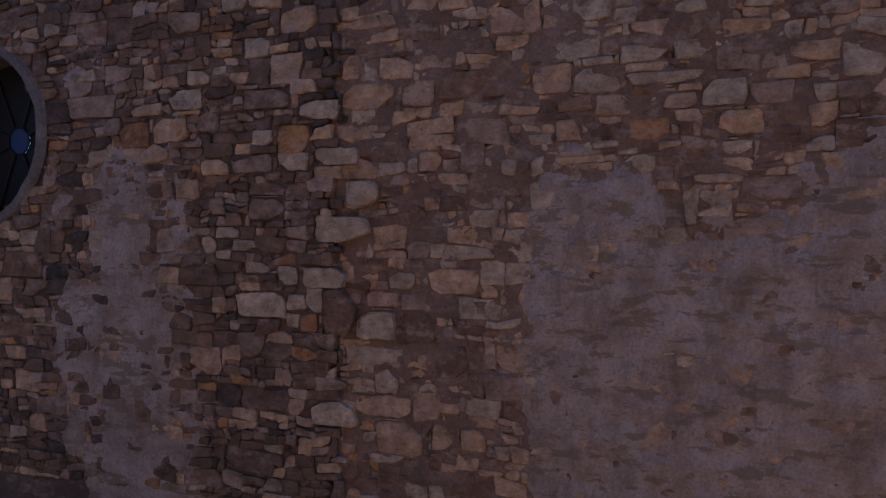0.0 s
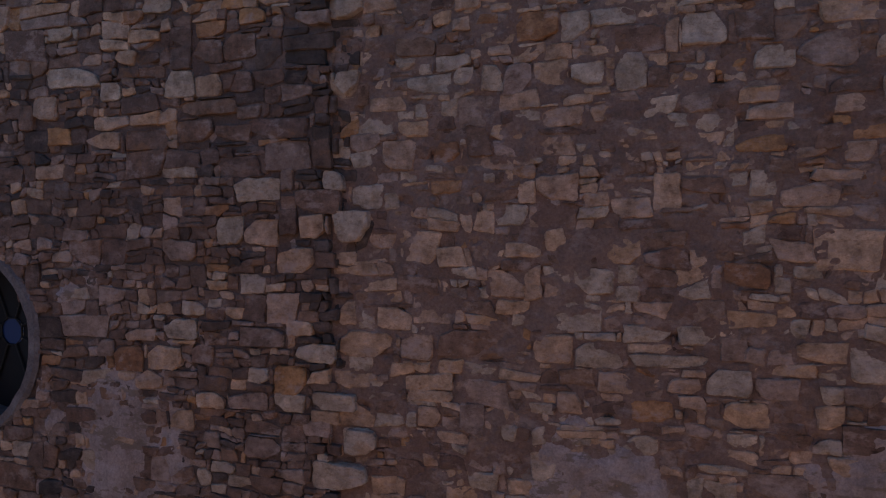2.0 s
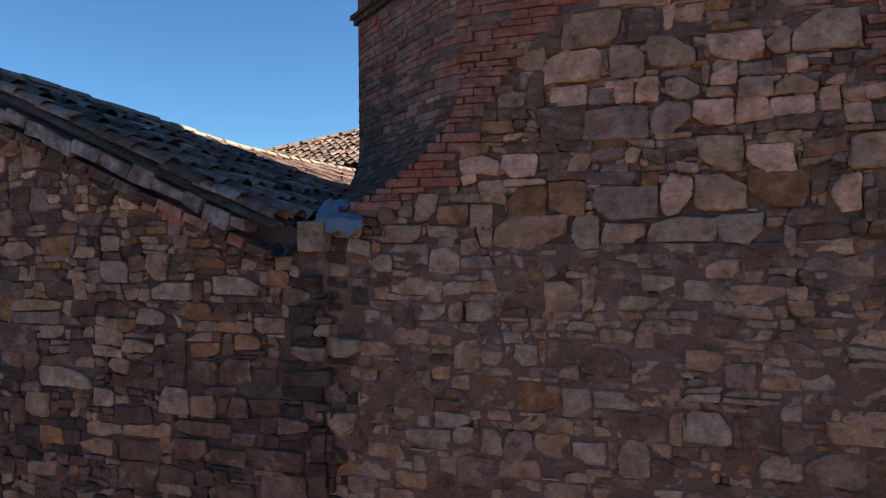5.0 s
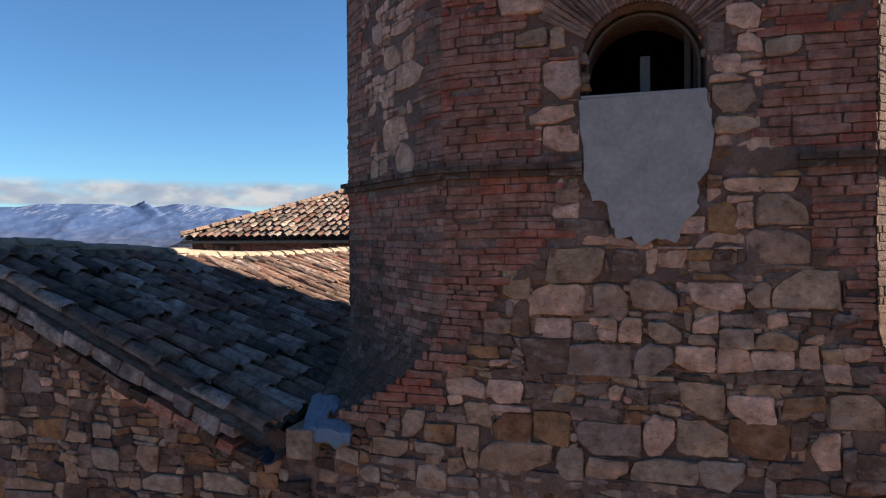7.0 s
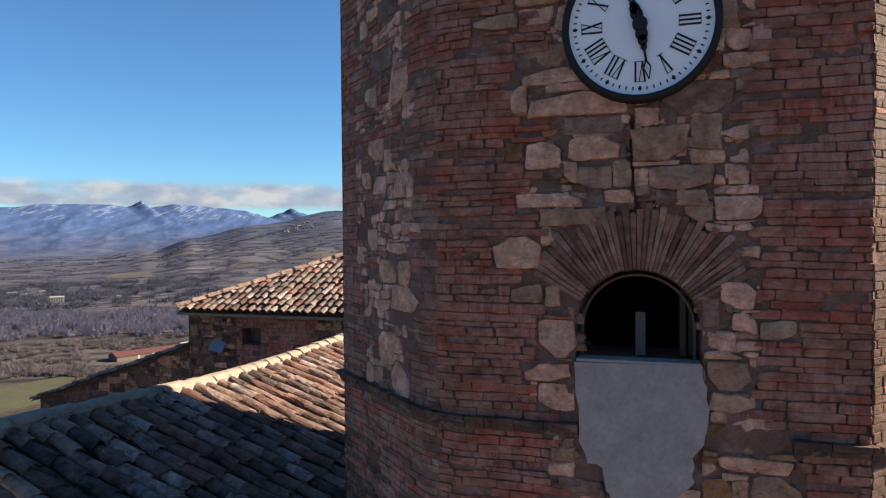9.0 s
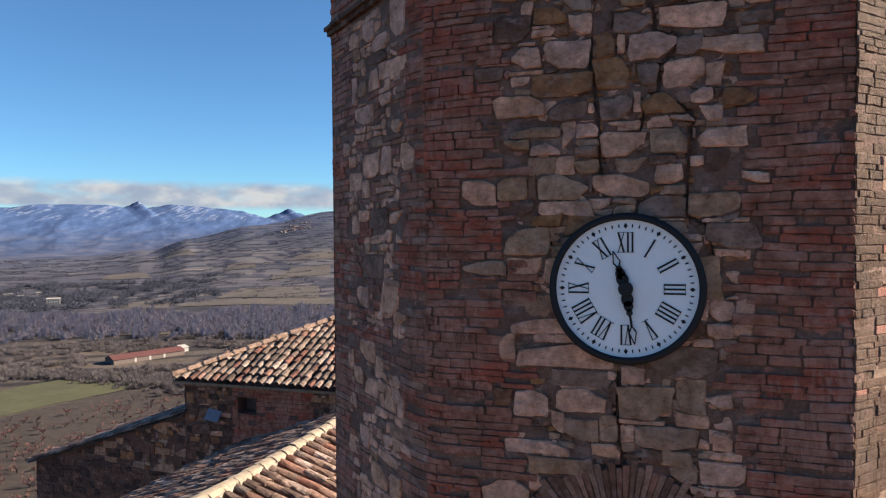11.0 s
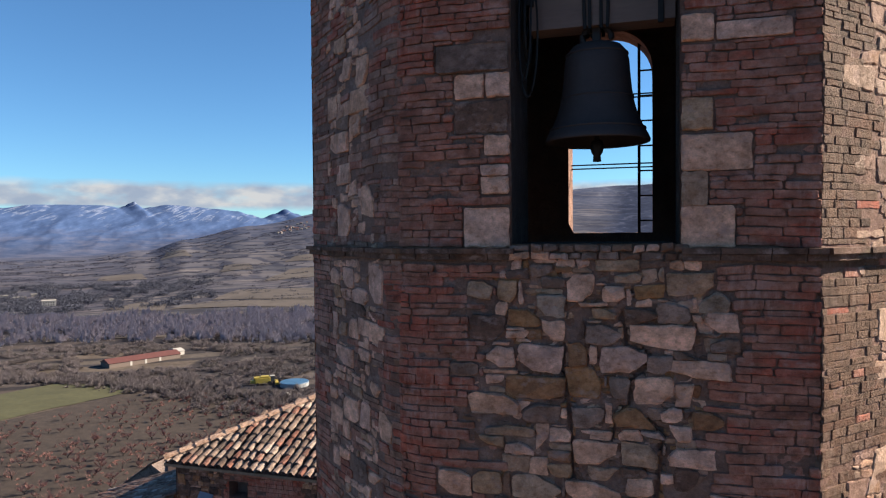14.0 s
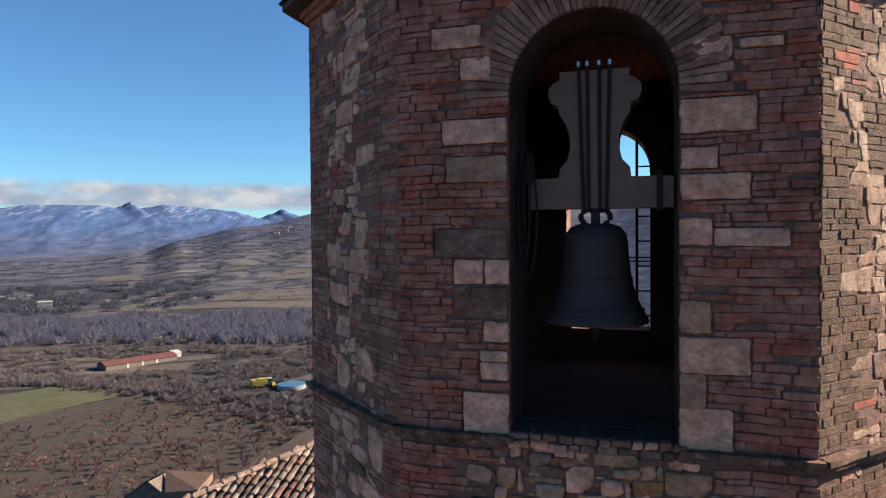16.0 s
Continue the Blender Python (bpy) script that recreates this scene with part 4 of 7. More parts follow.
# pale stones below the upper ledge
key_stones(cleft, [
    (1.08, 17.08, 0.26, 0.2, 0), (1.42, 17.09, 0.25, 0.17, 0), (0.81, 16.93, 0.37, 0.15, 0), (0.89, 16.79, 0.49, 0.12, 2), (0.95, 16.6, 0.25, 0.19, 0), (1.24, 16.57, 0.21, 0.14, 1),
    (1.18, 16.3, 0.44, 0.19, 0), (0.69, 16.38, 0.28, 0.11, 0), (0.45, 16.1, 0.24, 0.13, 0), (1.49, 15.88, 0.19, 0.12, 0), (1.02, 15.8, 0.37, 0.24, 0), (0.69, 15.81, 0.23, 0.25, 0),
    (0.27, 15.8, 0.25, 0.25, 0), (1.15, 15.57, 0.2, 0.17, 0), (0.47, 15.28, 0.32, 0.12, 0), (0.6, 15.11, 0.25, 0.12, 0), (1.01, 14.82, 0.51, 0.22, 3), (1.27, 14.51, 0.27, 0.21, 0),
], left_rects)
# pale stones beside the belfry
key_stones(cleft, [
    (1.43, 15.23, 0.19, 0.18, 0), (1.26, 18.41, 0.52, 0.2, 0), (1.23, 19.37, 0.3, 0.17, 0), (1.03, 19.11, 0.23, 0.22, 0),
], left_rects)


def left_is_stone(u, z):
    return z > 11.5 and 0.45 + jag(z, 31.0, 0.2) < u < 1.55 + jag(z, 32.0, 0.2)


def flare_moss(u, z):
    """Damp staining where the corner runs out over the roof: heaviest low down and towards the outer edge."""
    k = (10.75 - z) * 0.9 + 0.55 * (u / CH_L - 0.75) + 0.55 * noise.noise((u * 3, z * 2, 9)) + 0.5 * noise.noise((u * 9, z * 14, 19))
    return z < 11.1 and k > 0.12


lay_rubble(cleft, 0.1, CH_L - 0.15, 11.4, TOP, 0.11, ["pale"] * 10 + ["tan"] * 2 + ["grey"], lambda u, z: left_is_stone(u, z) and noise.noise((u * 3.4, z * 2.6, 40)) > -0.07 and not on_ledge(z), left_rects, 31, 0.3, 0.05)
lay_bricks(cleft, 0, CH_L, 9.3, TOP, lambda u, z: not (left_is_stone(u, z) and noise.noise((u * 3.4, z * 2.6, 40)) > -0.07) and not on_ledge(z), left_rects, 32, mossy=flare_moss)
cleft.finish()
bed("mortar_bed", chamfer_left, 0, CH_L, 9.2, TOP, 0.035, lambda u, z: -0.010 + 0.004 * noise.noise((u * 2.6, z * 2.6, 50)) + 0.003 * noise.noise((u * 9, z * 9, 50)), MORTAR, tower)

cright = Masonry(storey, chamfer_right, lambda u, z: False, 13, "tan", 0.3)


def right_is_stone(u, z):
    return 0.42 + jag(z, 41.0, 0.3) < u < 1.9 and noise.noise((u * 2.6, z * 1.9, 43)) > -0.02


lay_rubble(cright, 0.1, CH_R - 0.15, 9.6, TOP, 0.105, ["buff"] * 5 + ["grey"] * 3 + ["tan"], lambda u, z: right_is_stone(u, z) and not on_ledge(z), [], 41, 0.1, 0.05)
lay_bricks(cright, 0, CH_R, 9.3, TOP, lambda u, z: not right_is_stone(u, z) and not on_ledge(z), [], 42, 0.066, wear=0.006, skew=0.2)
cright.finish()
bed("mortar_bed", chamfer_right, 0, CH_R, 9.2, TOP, 0.04, lambda u, z: -0.006 + 0.003 * noise.noise((u * 6, z * 6, 51)) + 0.002 * noise.noise((u * 19, z * 19, 51)), MORTAR, tower)

# string courses, broken where the render patch runs through the lower one
for zc, hh in LEDGES:
    for nm, fc, u0, u1 in (("ledge_brick", front_face, XL - 0.03, XR + 0.03), ("ledge_brick", chamfer_left, 0, CH_L + 0.05), ("ledge_brick", chamfer_right, 0, CH_R + 0.05)):
        rng, u = random.Random(round(zc * 10)), u0
        while u < u1:
            w = min(rng.uniform(0.16, 0.34), u1 - u)
            gone = fc is front_face and ((zc < 12 and -0.55 < u + w / 2 < 1.1) or (zc > 15 and abs(u + w / 2 - BELFRY[0]) < 0.62))
            if not gone and w > 0.03:
                bm = bmesh.new()
                for k, (z0, z1, dep) in enumerate(((zc - hh / 2, zc, 0.045), (zc + 0.003, zc + hh / 2, 0.075))):
                    e = rng.uniform(-0.012, 0.012)
                    q = [bm.verts.new(fc(uu, zz, dd)) for zz in (z0, z1) for uu in (u + 0.003, u + w - 0.003) for dd in (-0.05, dep + e)]
                    for f in ((0, 1, 3, 2), (4, 6, 7, 5), (0, 4, 5, 1), (2, 3, 7, 6), (1, 5, 7, 3)):
                        bm.faces.new([q[i] for i in f])
                part(nm, bm, MOSS_AND_SHADE, tower)
            u += w

# reveals of the openings, the room of the bell, the other sides
def reveal(w, y0, y1, mat, seg=20):
    x, z0, zs, r = w
    path = [(x - r, z0), (x - r, zs)] + [(x - r * math.cos(math.pi * k / seg), zs + r * math.sin(math.pi * k / seg)) for k in range(1, seg)] + [(x + r, zs), (x + r, z0)]
    full, cols = [], 12
    for (a, b), (c, d) in zip(path, path[1:]):
        m = max(1, round(math.hypot(c - a, d - b) / 0.08))
        full += [(a + (c - a) * k / m, b + (d - b) * k / m) for k in range(m)]
    full.append(path[-1])
    full += [(x + r - 2 * r * k / 14, z0) for k in range(1, 15)]
    vs, fs = [], []
    for a, b in full:
        for k in range(cols + 1):
            y = y0 + (y1 - y0) * k / cols
            e = 0.012 * noise.noise((a * 6 + b * 5, y * 7, 60)) if 0 < k < cols else 0.0
            d = math.hypot(a - x, b - zs) + 1e-6
            vs.append((a + e * (a - x) / d, y, b + e))
    for i in range(len(full) - 1):
        for k in range(cols):
            q = i * (cols + 1) + k
            fs.append((q, q + 1, q + cols + 2, q + cols + 1))
    return part("reveal", (vs, fs), mat, tower)


BACK_OPEN = (-0.21, 17.50, 19.98, 0.63)
reveal(WIN, 0.0, WALL_T, MORTAR)
reveal(BELFRY, 0.0, WALL_T, SHADE_DARK)
reveal(BACK_OPEN, BACK - 0.6, BACK, MORTAR)
IN_L, IN_R = -2.05, 1.9
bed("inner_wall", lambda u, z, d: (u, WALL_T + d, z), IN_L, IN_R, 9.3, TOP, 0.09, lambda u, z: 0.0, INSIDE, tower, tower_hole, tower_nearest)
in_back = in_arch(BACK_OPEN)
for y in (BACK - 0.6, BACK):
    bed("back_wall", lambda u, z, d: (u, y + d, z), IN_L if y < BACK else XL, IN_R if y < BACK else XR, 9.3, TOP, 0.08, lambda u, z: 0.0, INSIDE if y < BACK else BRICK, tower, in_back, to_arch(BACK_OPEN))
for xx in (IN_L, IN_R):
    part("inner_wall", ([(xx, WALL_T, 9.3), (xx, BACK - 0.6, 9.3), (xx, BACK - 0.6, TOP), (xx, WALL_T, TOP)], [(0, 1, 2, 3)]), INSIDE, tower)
for a, b in (((SIDE_L, CHAMFER), (SIDE_L, BACK - CHAMFER)), ((SIDE_L, BACK - CHAMFER), (XL, BACK)), ((XR, BACK), (SIDE_R, BACK - CHAMFER)), ((SIDE_R, BACK - CHAMFER), (SIDE_R, CHAMFER_R))):
    part("outer_wall", ([(*a, 0), (*b, 0), (*b, TOP), (*a, TOP)], [(0, 1, 2, 3)]), BRICK, tower)
for xs, ch in ((SIDE_L, CHAMFER), (SIDE_R, CHAMFER_R)):
    zs_ = [9.2 + 0.1 * k for k in range(17)]
    run = broach if xs < 0 else flare
    edge = [(xs, ch * (1 - run(z)) + 0.1 * run(z), z) for z in zs_]
    part("outer_wall", ([(xs, 0.1, 0), (xs, ch, 0)] + [(xs, ch, 10.8)] + edge[::-1], [tuple(range(len(edge) + 3))]), BRICK, tower)
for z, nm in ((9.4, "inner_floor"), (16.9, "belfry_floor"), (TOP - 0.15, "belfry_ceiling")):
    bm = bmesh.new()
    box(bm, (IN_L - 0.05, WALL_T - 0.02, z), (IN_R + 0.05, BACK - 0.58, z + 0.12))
    part(nm, bm, SHADE_DARK if nm == "belfry_ceiling" else INSIDE, tower)


# ---- the church: gable wall with its round window, and the tiled roof ----
SLOPE, RIDGE_X, RIDGE_Z, EAVE_X, FAR_SLOPE = 0.417, -6.9, 10.92, -3.22, 0.42


def roof_z(x):
    return RIDGE_Z - (SLOPE * (x - RIDGE_X) if x > RIDGE_X else FAR_SLOPE * (RIDGE_X - x))


def gable_face(u, z, d):
    return (u, -0.07 + 0.03 * (u + 2.86) - d - wavy(u, z + 30), z)


church = thing("church", "rubble stone church with a tiled gable roof", "church")
gable = Masonry(church, gable_face, lambda u, z: -5.2 < u and 5.2 < z < 8.6, 14)
gable_rects = []
# under the verge
key_stones(gable, [
    (-4.44, 8.77, 0.46, 0.18, 0), (-3.76, 8.83, 0.5, 0.18, 0), (-5.09, 8.94, 0.32, 0.22, 0), (-4.68, 8.52, 0.32, 0.15, 0), (-5.72, 7.88, 0.64, 0.2, 0),
    (-4.44, 7.73, 0.33, 0.25, 0), (-4.11, 7.69, 0.31, 0.2, 1), (-5.25, 7.71, 0.26, 0.19, 0), (-6.07, 7.58, 0.32, 0.24, 1), (-3.63, 8.31, 0.27, 0.14, 4),
    (-4.08, 8.22, 0.33, 0.14, 4), (-2.66, 8.29, 0.27, 0.18, 0), (-3.01, 8.23, 0.33, 0.13, 3), (-2.68, 7.62, 0.23, 0.2, 0), (-3.6, 6.69, 0.47, 0.22, 0),
    (-2.83, 6.75, 0.2, 0.18, 0), (-3.56, 6.28, 0.36, 0.24, 1), (-2.66, 6.33, 0.34, 0.27, 0),
], gable_rects)
# along the joint
key_stones(gable, [
    (-3.03, 5.17, 0.4, 0.17, 0), (-2.85, 4.73, 0.42, 0.16, 0), (-2.59, 4.37, 0.29, 0.22, 0), (-2.81, 4.05, 0.52, 0.24, 0), (-3.36, 3.61, 0.21, 0.18, 0),
    (-2.98, 3.6, 0.41, 0.19, 0), (-3.66, 3.33, 0.53, 0.25, 0), (-2.45, 3.17, 0.32, 0.26, 0), (-4.46, 5.35, 0.38, 0.2, 0), (-3.67, 5.8, 0.28, 0.19, 0),
    (-4.28, 2.76, 0.35, 0.28, 1), (-2.9, 2.31, 0.44, 0.24, 0), (-3.28, 3.36, 0.2, 0.15, 0), (-3.3, 4.69, 0.31, 0.17, 0),
], gable_rects)
# church courses below the verge
key_stones(gable, [
    (-5.13, 9.23, 0.24, 0.17, 0), (-6.25, 9.15, 0.37, 0.18, 1), (-3.41, 8.47, 0.34, 0.14, 1), (-5.86, 8.33, 0.3, 0.14, 0), (-4.83, 8.23, 0.36, 0.13, 1), (-3.77, 8.03, 0.33, 0.24, 2),
    (-4.12, 8.01, 0.34, 0.23, 2), (-4.12, 7.48, 0.61, 0.15, 2), (-5.24, 7.39, 0.43, 0.14, 1), (-4.27, 7.27, 0.4, 0.21, 2), (-3.38, 7.25, 0.63, 0.19, 2), (-3.86, 7.23, 0.4, 0.16, 2),
    (-5.35, 7.22, 0.41, 0.17, 1), (-2.98, 6.56, 0.42, 0.22, 2), (-3.04, 6.33, 0.25, 0.22, 1), (-3.9, 6.3, 0.27, 0.27, 0), (-3.22, 6.03, 0.38, 0.23, 1), (-4.32, 5.56, 0.27, 0.14, 0),
], gable_rects)
# church courses beside the joint
key_stones(gable, [
    (-3.57, 5.3, 0.49, 0.19, 3), (-4.67, 5.06, 0.4, 0.23, 1), (-5.09, 5.03, 0.35, 0.25, 4), (-3.29, 4.9, 0.34, 0.27, 4), (-4.86, 4.83, 0.31, 0.19, 1), (-3.73, 4.69, 0.43, 0.17, 3),
    (-4.14, 4.67, 0.32, 0.14, 1), (-4.47, 4.46, 0.26, 0.2, 1), (-3.58, 4.25, 0.37, 0.22, 3), (-4.02, 4.03, 0.27, 0.11, 0), (-2.84, 3.29, 0.32, 0.4, 2), (-3.15, 3.17, 0.18, 0.18, 4),
], gable_rects)
OCULUS = (-7.30, 5.15, 0.96)


def in_oculus(u, z):
    return math.hypot(u - OCULUS[0], z - OCULUS[1]) < OCULUS[2]


def to_oculus(u, z):
    d = math.hypot(u - OCULUS[0], z - OCULUS[1]) + 1e-6
    return OCULUS[0] + (u - OCULUS[0]) * OCULUS[2] / d, OCULUS[1] + (z - OCULUS[1]) * OCULUS[2] / d


def gable_top(u):
    return roof_z(u) - 0.34


def joint(z):
    return -2.85 + 0.07 * noise.noise((z * 3.0, 2.0, 7.0)) + (0.05 if (z * 4.1) % 1 > 0.5 else -0.03)


lay_rubble(gable, -9.3, -2.7, 1.4, 11.2, 0.112, TINTS["church"], lambda u, z: z < gable_top(u) and math.hypot(u - OCULUS[0], z - OCULUS[1]) > OCULUS[2] + 0.06, gable_rects, 51, 0.08, 0.06, edges=(lambda z: -9.3, joint))
gable.finish()
bed("mortar_bed", gable_face, -9.3, -2.87, 0.0, 9.2, 0.05, lambda u, z: -0.024 + 0.022 * noise.noise((u * 2.6, z * 2.6, 77)) + 0.012 * noise.noise((u * 8, z * 8, 70)) - 0.12 * max(0.0, noise.noise((u * 6, z * 8, 91)) - 0.3) - 0.06 * fade(u, -3.0, -2.9), DARK_MORTAR, church, in_oculus, to_oculus)
bed("mortar_bed", lambda u, v, d: gable_face(u, 9.2 + (max(roof_z(u), 9.2) - 9.2) * v, d), -9.3, -3.1, 0, 1, 0.05, lambda u, v: -0.014, DARK_MORTAR, church)
bed("old_render", gable_face, -6.3, -3.2, 1.0, 8.0, 0.045, lambda u, z: -0.055 + 0.083 * render_church(u, z) * (1 + 0.2 * noise.noise((u * 4, z * 4, 33))) + 0.008 * noise.noise((u * 11, z * 11, 3)), RENDER, church)
# the corner block beside the gutter
block("coping_block", (-3.085, -0.14, 9.14), (-2.82, 0.25, 9.41), STONE["buff"], church, "squared grey stone at the wall's corner", 0.02)
# the verge: corbelled bricks, a whitish bed and the row of tiles on it
rng = random.Random(7)
x = -9.2
while x < -3.4:
    w = rng.uniform(0.18, 0.32)
    zz = roof_z(x + w / 2)
    m = Matrix.Translation((x + w / 2, 0, zz)) @ Matrix.Rotation(math.atan(SLOPE) * (1 if x > RIDGE_X else -1), 4, "Y")
    bm = bmesh.new()
    box(bm, (-w / 2, -0.28, -0.33), (w / 2 - 0.004, 0.1, -0.245), 0.012, rng, m)
    # mostly the dark brick, which paints the deep shade under the verge
    part("corbel_brick", bm, BRICK if rng.random() < 0.25 else MOSS_AND_SHADE, church)
    if rng.random() > 0.12:
        bm = bmesh.new()
        box(bm, (-w / 2, -0.20, -0.41), (w / 2 - 0.008, 0.1, -0.335), 0.016, rng, m)
        part("corbel_brick", bm, BRICK if rng.random() < 0.25 else MOSS_AND_SHADE, church)
    x += w
x = -9.2
while x < -3.5:
    w = min(rng.uniform(0.16, 0.42), -3.46 - x)
    zz = roof_z(x + w / 2)
    m = Matrix.Translation((x + w / 2, 0, zz)) @ Matrix.Rotation(math.atan(SLOPE) * (1 if x > RIDGE_X else -1), 4, "Y")
    bm = bmesh.new()
    lo, hi, out = -0.215 + rng.uniform(-0.02, 0.03), -0.055 + rng.uniform(-0.035, 0.02), -0.31 + rng.uniform(-0.025, 0.03)
    box(bm, (-w / 2 * 1.09, out, lo), (w / 2 * 1.09 - 0.004, 0.2, hi), 0.018, rng, m, 0.016)
    part("verge_bedding", bm, VERGE, church)
    x += w

# round window: splayed plaster ring, dark glass in a wheel of bars
ocu = thing("window_round", "round church window with dark glass and iron bars", "window", kind="structure")
bm = bmesh.new()
ring = []
for k in range(49):
    a = 2 * math.pi * k / 48
    e = 1 + 0.03 * noise.noise((math.cos(a) * 2, math.sin(a) * 2, 3)) + 0.015 * noise.noise((math.cos(a) * 7, math.sin(a) * 7, 8))
    ring.append([(OCULUS[0] + r * e * math.cos(a), y, OCULUS[1] + r * e * math.sin(a)) for r, y in ((1.09, -0.17), (1.05, -0.205), (0.965, -0.20), (0.93, 0.1), (0.92, 0.5))])
vs = [p for r in ring for p in r]
part("plaster_ring", (vs, [(k * 5 + j, k * 5 + j + 1, k * 5 + j + 6, k * 5 + j + 5) for k in range(48) for j in range(4)]), mortar_mat("stained_ring_plaster", (0.14, 0.115, 0.11), (0.20, 0.17, 0.165), (0.28, 0.245, 0.24), 4.0), ocu, "stained plaster ring")
mg, ng, lg, bg = material("dark_leaded_glass", 0.6)
bg.inputs["Base Color"].default_value, bg.inputs["Specular IOR Level"].default_value = (0.010, 0.009, 0.011, 1), 0.15
bm = bmesh.new()
lathe(bm, [(0.93, 0.0), (0.16, 0.0)], 48)
bmesh.ops.rotate(bm, verts=bm.verts, matrix=Matrix.Rotation(radians(90), 3, "X"))
bmesh.ops.translate(bm, verts=bm.verts, vec=(OCULUS[0], 0.42, OCULUS[1]))
part("glass", bm, mg, ocu)
mb, nb, lb, bb = material("blue_glass", 0.6)
bb.inputs["Base Color"].default_value = (0.015, 0.03, 0.10, 1)
bm = bmesh.new()
bmesh.ops.create_circle(bm, cap_ends=True, radius=0.17, segments=8, matrix=Matrix.Translation((OCULUS[0], 0.415, OCULUS[1])) @ Matrix.Rotation(radians(90), 4, "X"))
part("glass", bm, mb, ocu, "blue glass in the middle")
bm = bmesh.new()
for k in range(8):
    a = 2 * math.pi * (k + 0.5) / 8
    tube(bm, [(OCULUS[0] + r * math.cos(a), 0.4, OCULUS[1] + r * math.sin(a)) for r in (0.16, 0.93)], 0.012, 6)
tube(bm, [(OCULUS[0] + 0.17 * math.cos(2 * math.pi * (k + 0.5) / 8), 0.4, OCULUS[1] + 0.17 * math.sin(2 * math.pi * (k + 0.5) / 8)) for k in range(9)], 0.012, 6)
part("window_bars", bm, IRON, ocu)


def tile_mesh(rng, length=0.47, r0=0.112, r1=0.088, thick=0.013, seg=7):
    """A barrel tile, its wide end at the origin, running up along +x."""
    vs, fs = [], []
    for i, (x, r) in enumerate(((0.0, r0), (length * 0.5, (r0 + r1) / 2), (length, r1))):
        for rr in (r, r - thick):
            for k in range(seg + 1):
                a = math.pi * k / seg
                e = rng.uniform(-0.007, 0.007)
                vs.append((x + (rng.uniform(-0.02, 0.02) if i == 0 else 0), (rr + e) * math.cos(a), (rr + e) * math.sin(a) * 0.8))
    n = seg + 1
    o = lambda i, s, k: (i * 2 + s) * n + k
    for k in range(seg):
        for i in (0, 1):
            fs += [(o(i, 0, k), o(i, 0, k + 1), o(i + 1, 0, k + 1), o(i + 1, 0, k)), (o(i, 1, k), o(i + 1, 1, k), o(i + 1, 1, k + 1), o(i, 1, k + 1))]
        fs.append((o(0, 0, k), o(0, 1, k), o(0, 1, k + 1), o(0, 0, k + 1)))
    return vs, fs


trng = random.Random(5)
TILES = [tile_mesh(trng) for _ in range(6)]
TILE_MESHES = []
for tv, tf in TILES:
    me = bpy.data.meshes.new("roof_tile")
    me.from_pydata(tv, [], tf)
    me.materials.append(TILE)
    TILE_MESHES.append(me)


BARN_TILE = piece_mat("pale_clay_roof_tile", [(0.0, (0.21, 0.145, 0.115)), (0.25, (0.36, 0.285, 0.235)), (0.45, (0.12, 0.08, 0.065)), (0.62, (0.27, 0.12, 0.088)), (0.85, (0.45, 0.375, 0.315)), (1.0, (0.09, 0.068, 0.058))],
                      dirt=(0.05, 0.042, 0.037), dirt_amount=0.6, spots=(0.26, 0.22, 0.18), rust=0.0, smear=0.0, warm=(0.70, 0.67, 0.68))
BARN_MESHES = []
for me in TILE_MESHES:
    me = me.copy()
    me.materials[0] = BARN_TILE
    BARN_MESHES.append(me)


def lay_tiles(parent, corner, along, up, count, rows, pitch, step, keep, near, seed, lift=0.05, pale=False):
    """Rows of barrel tiles: columns along the eave, each running up the slope; the first 300 within reach are parts."""
    rng, vs, fs, made = random.Random(seed), [], [], 0
    corner, along, up = Vector(corner), Vector(along).normalized(), Vector(up).normalized()
    nrm = up.cross(along)
    nrm = -nrm if nrm.z < 0 else nrm
    base = Matrix((up, along if up.cross(along).dot(nrm) > 0 else -along, nrm)).transposed()
    for c in range(count):
        off, sway = rng.uniform(-0.06, 0.06), rng.uniform(-0.025, 0.025)
        for r in range(rows):
            p = corner + along * (pitch * (c + 0.5) + sway + rng.uniform(-0.01, 0.01)) + up * (step * r + off * 0.5 + rng.uniform(-0.02, 0.02)) + nrm * (lift + rng.uniform(-0.012, 0.02) + 0.04 * noise.noise((c * 0.25, r * 0.4, seed)))
            if not keep(p):
                continue
            k = rng.randrange(6)
            rot = base.to_4x4() @ Matrix.Rotation(radians(rng.uniform(-5.0, 5.0)), 4, "Z") @ Matrix.Rotation(radians(2.0 + rng.uniform(-1.5, 1.5)), 4, "Y")
            m = Matrix.Translation(p) @ rot
            if near(p) and made < 300:
                made += 1
                ob = new("roof_tile", (BARN_MESHES if pale else TILE_MESHES)[k])
                ob.parent, ob.matrix_basis = parent, m
            else:
                o = len(vs)
                vs += [tuple(m @ Vector(v)) for v in TILES[k][0]]
                fs += [tuple(i + o for i in f) for f in TILES[k][1]]
    if vs:
        part("roof_tiles", (vs, fs), BARN_TILE if pale else TILE, parent, kind="stuff")


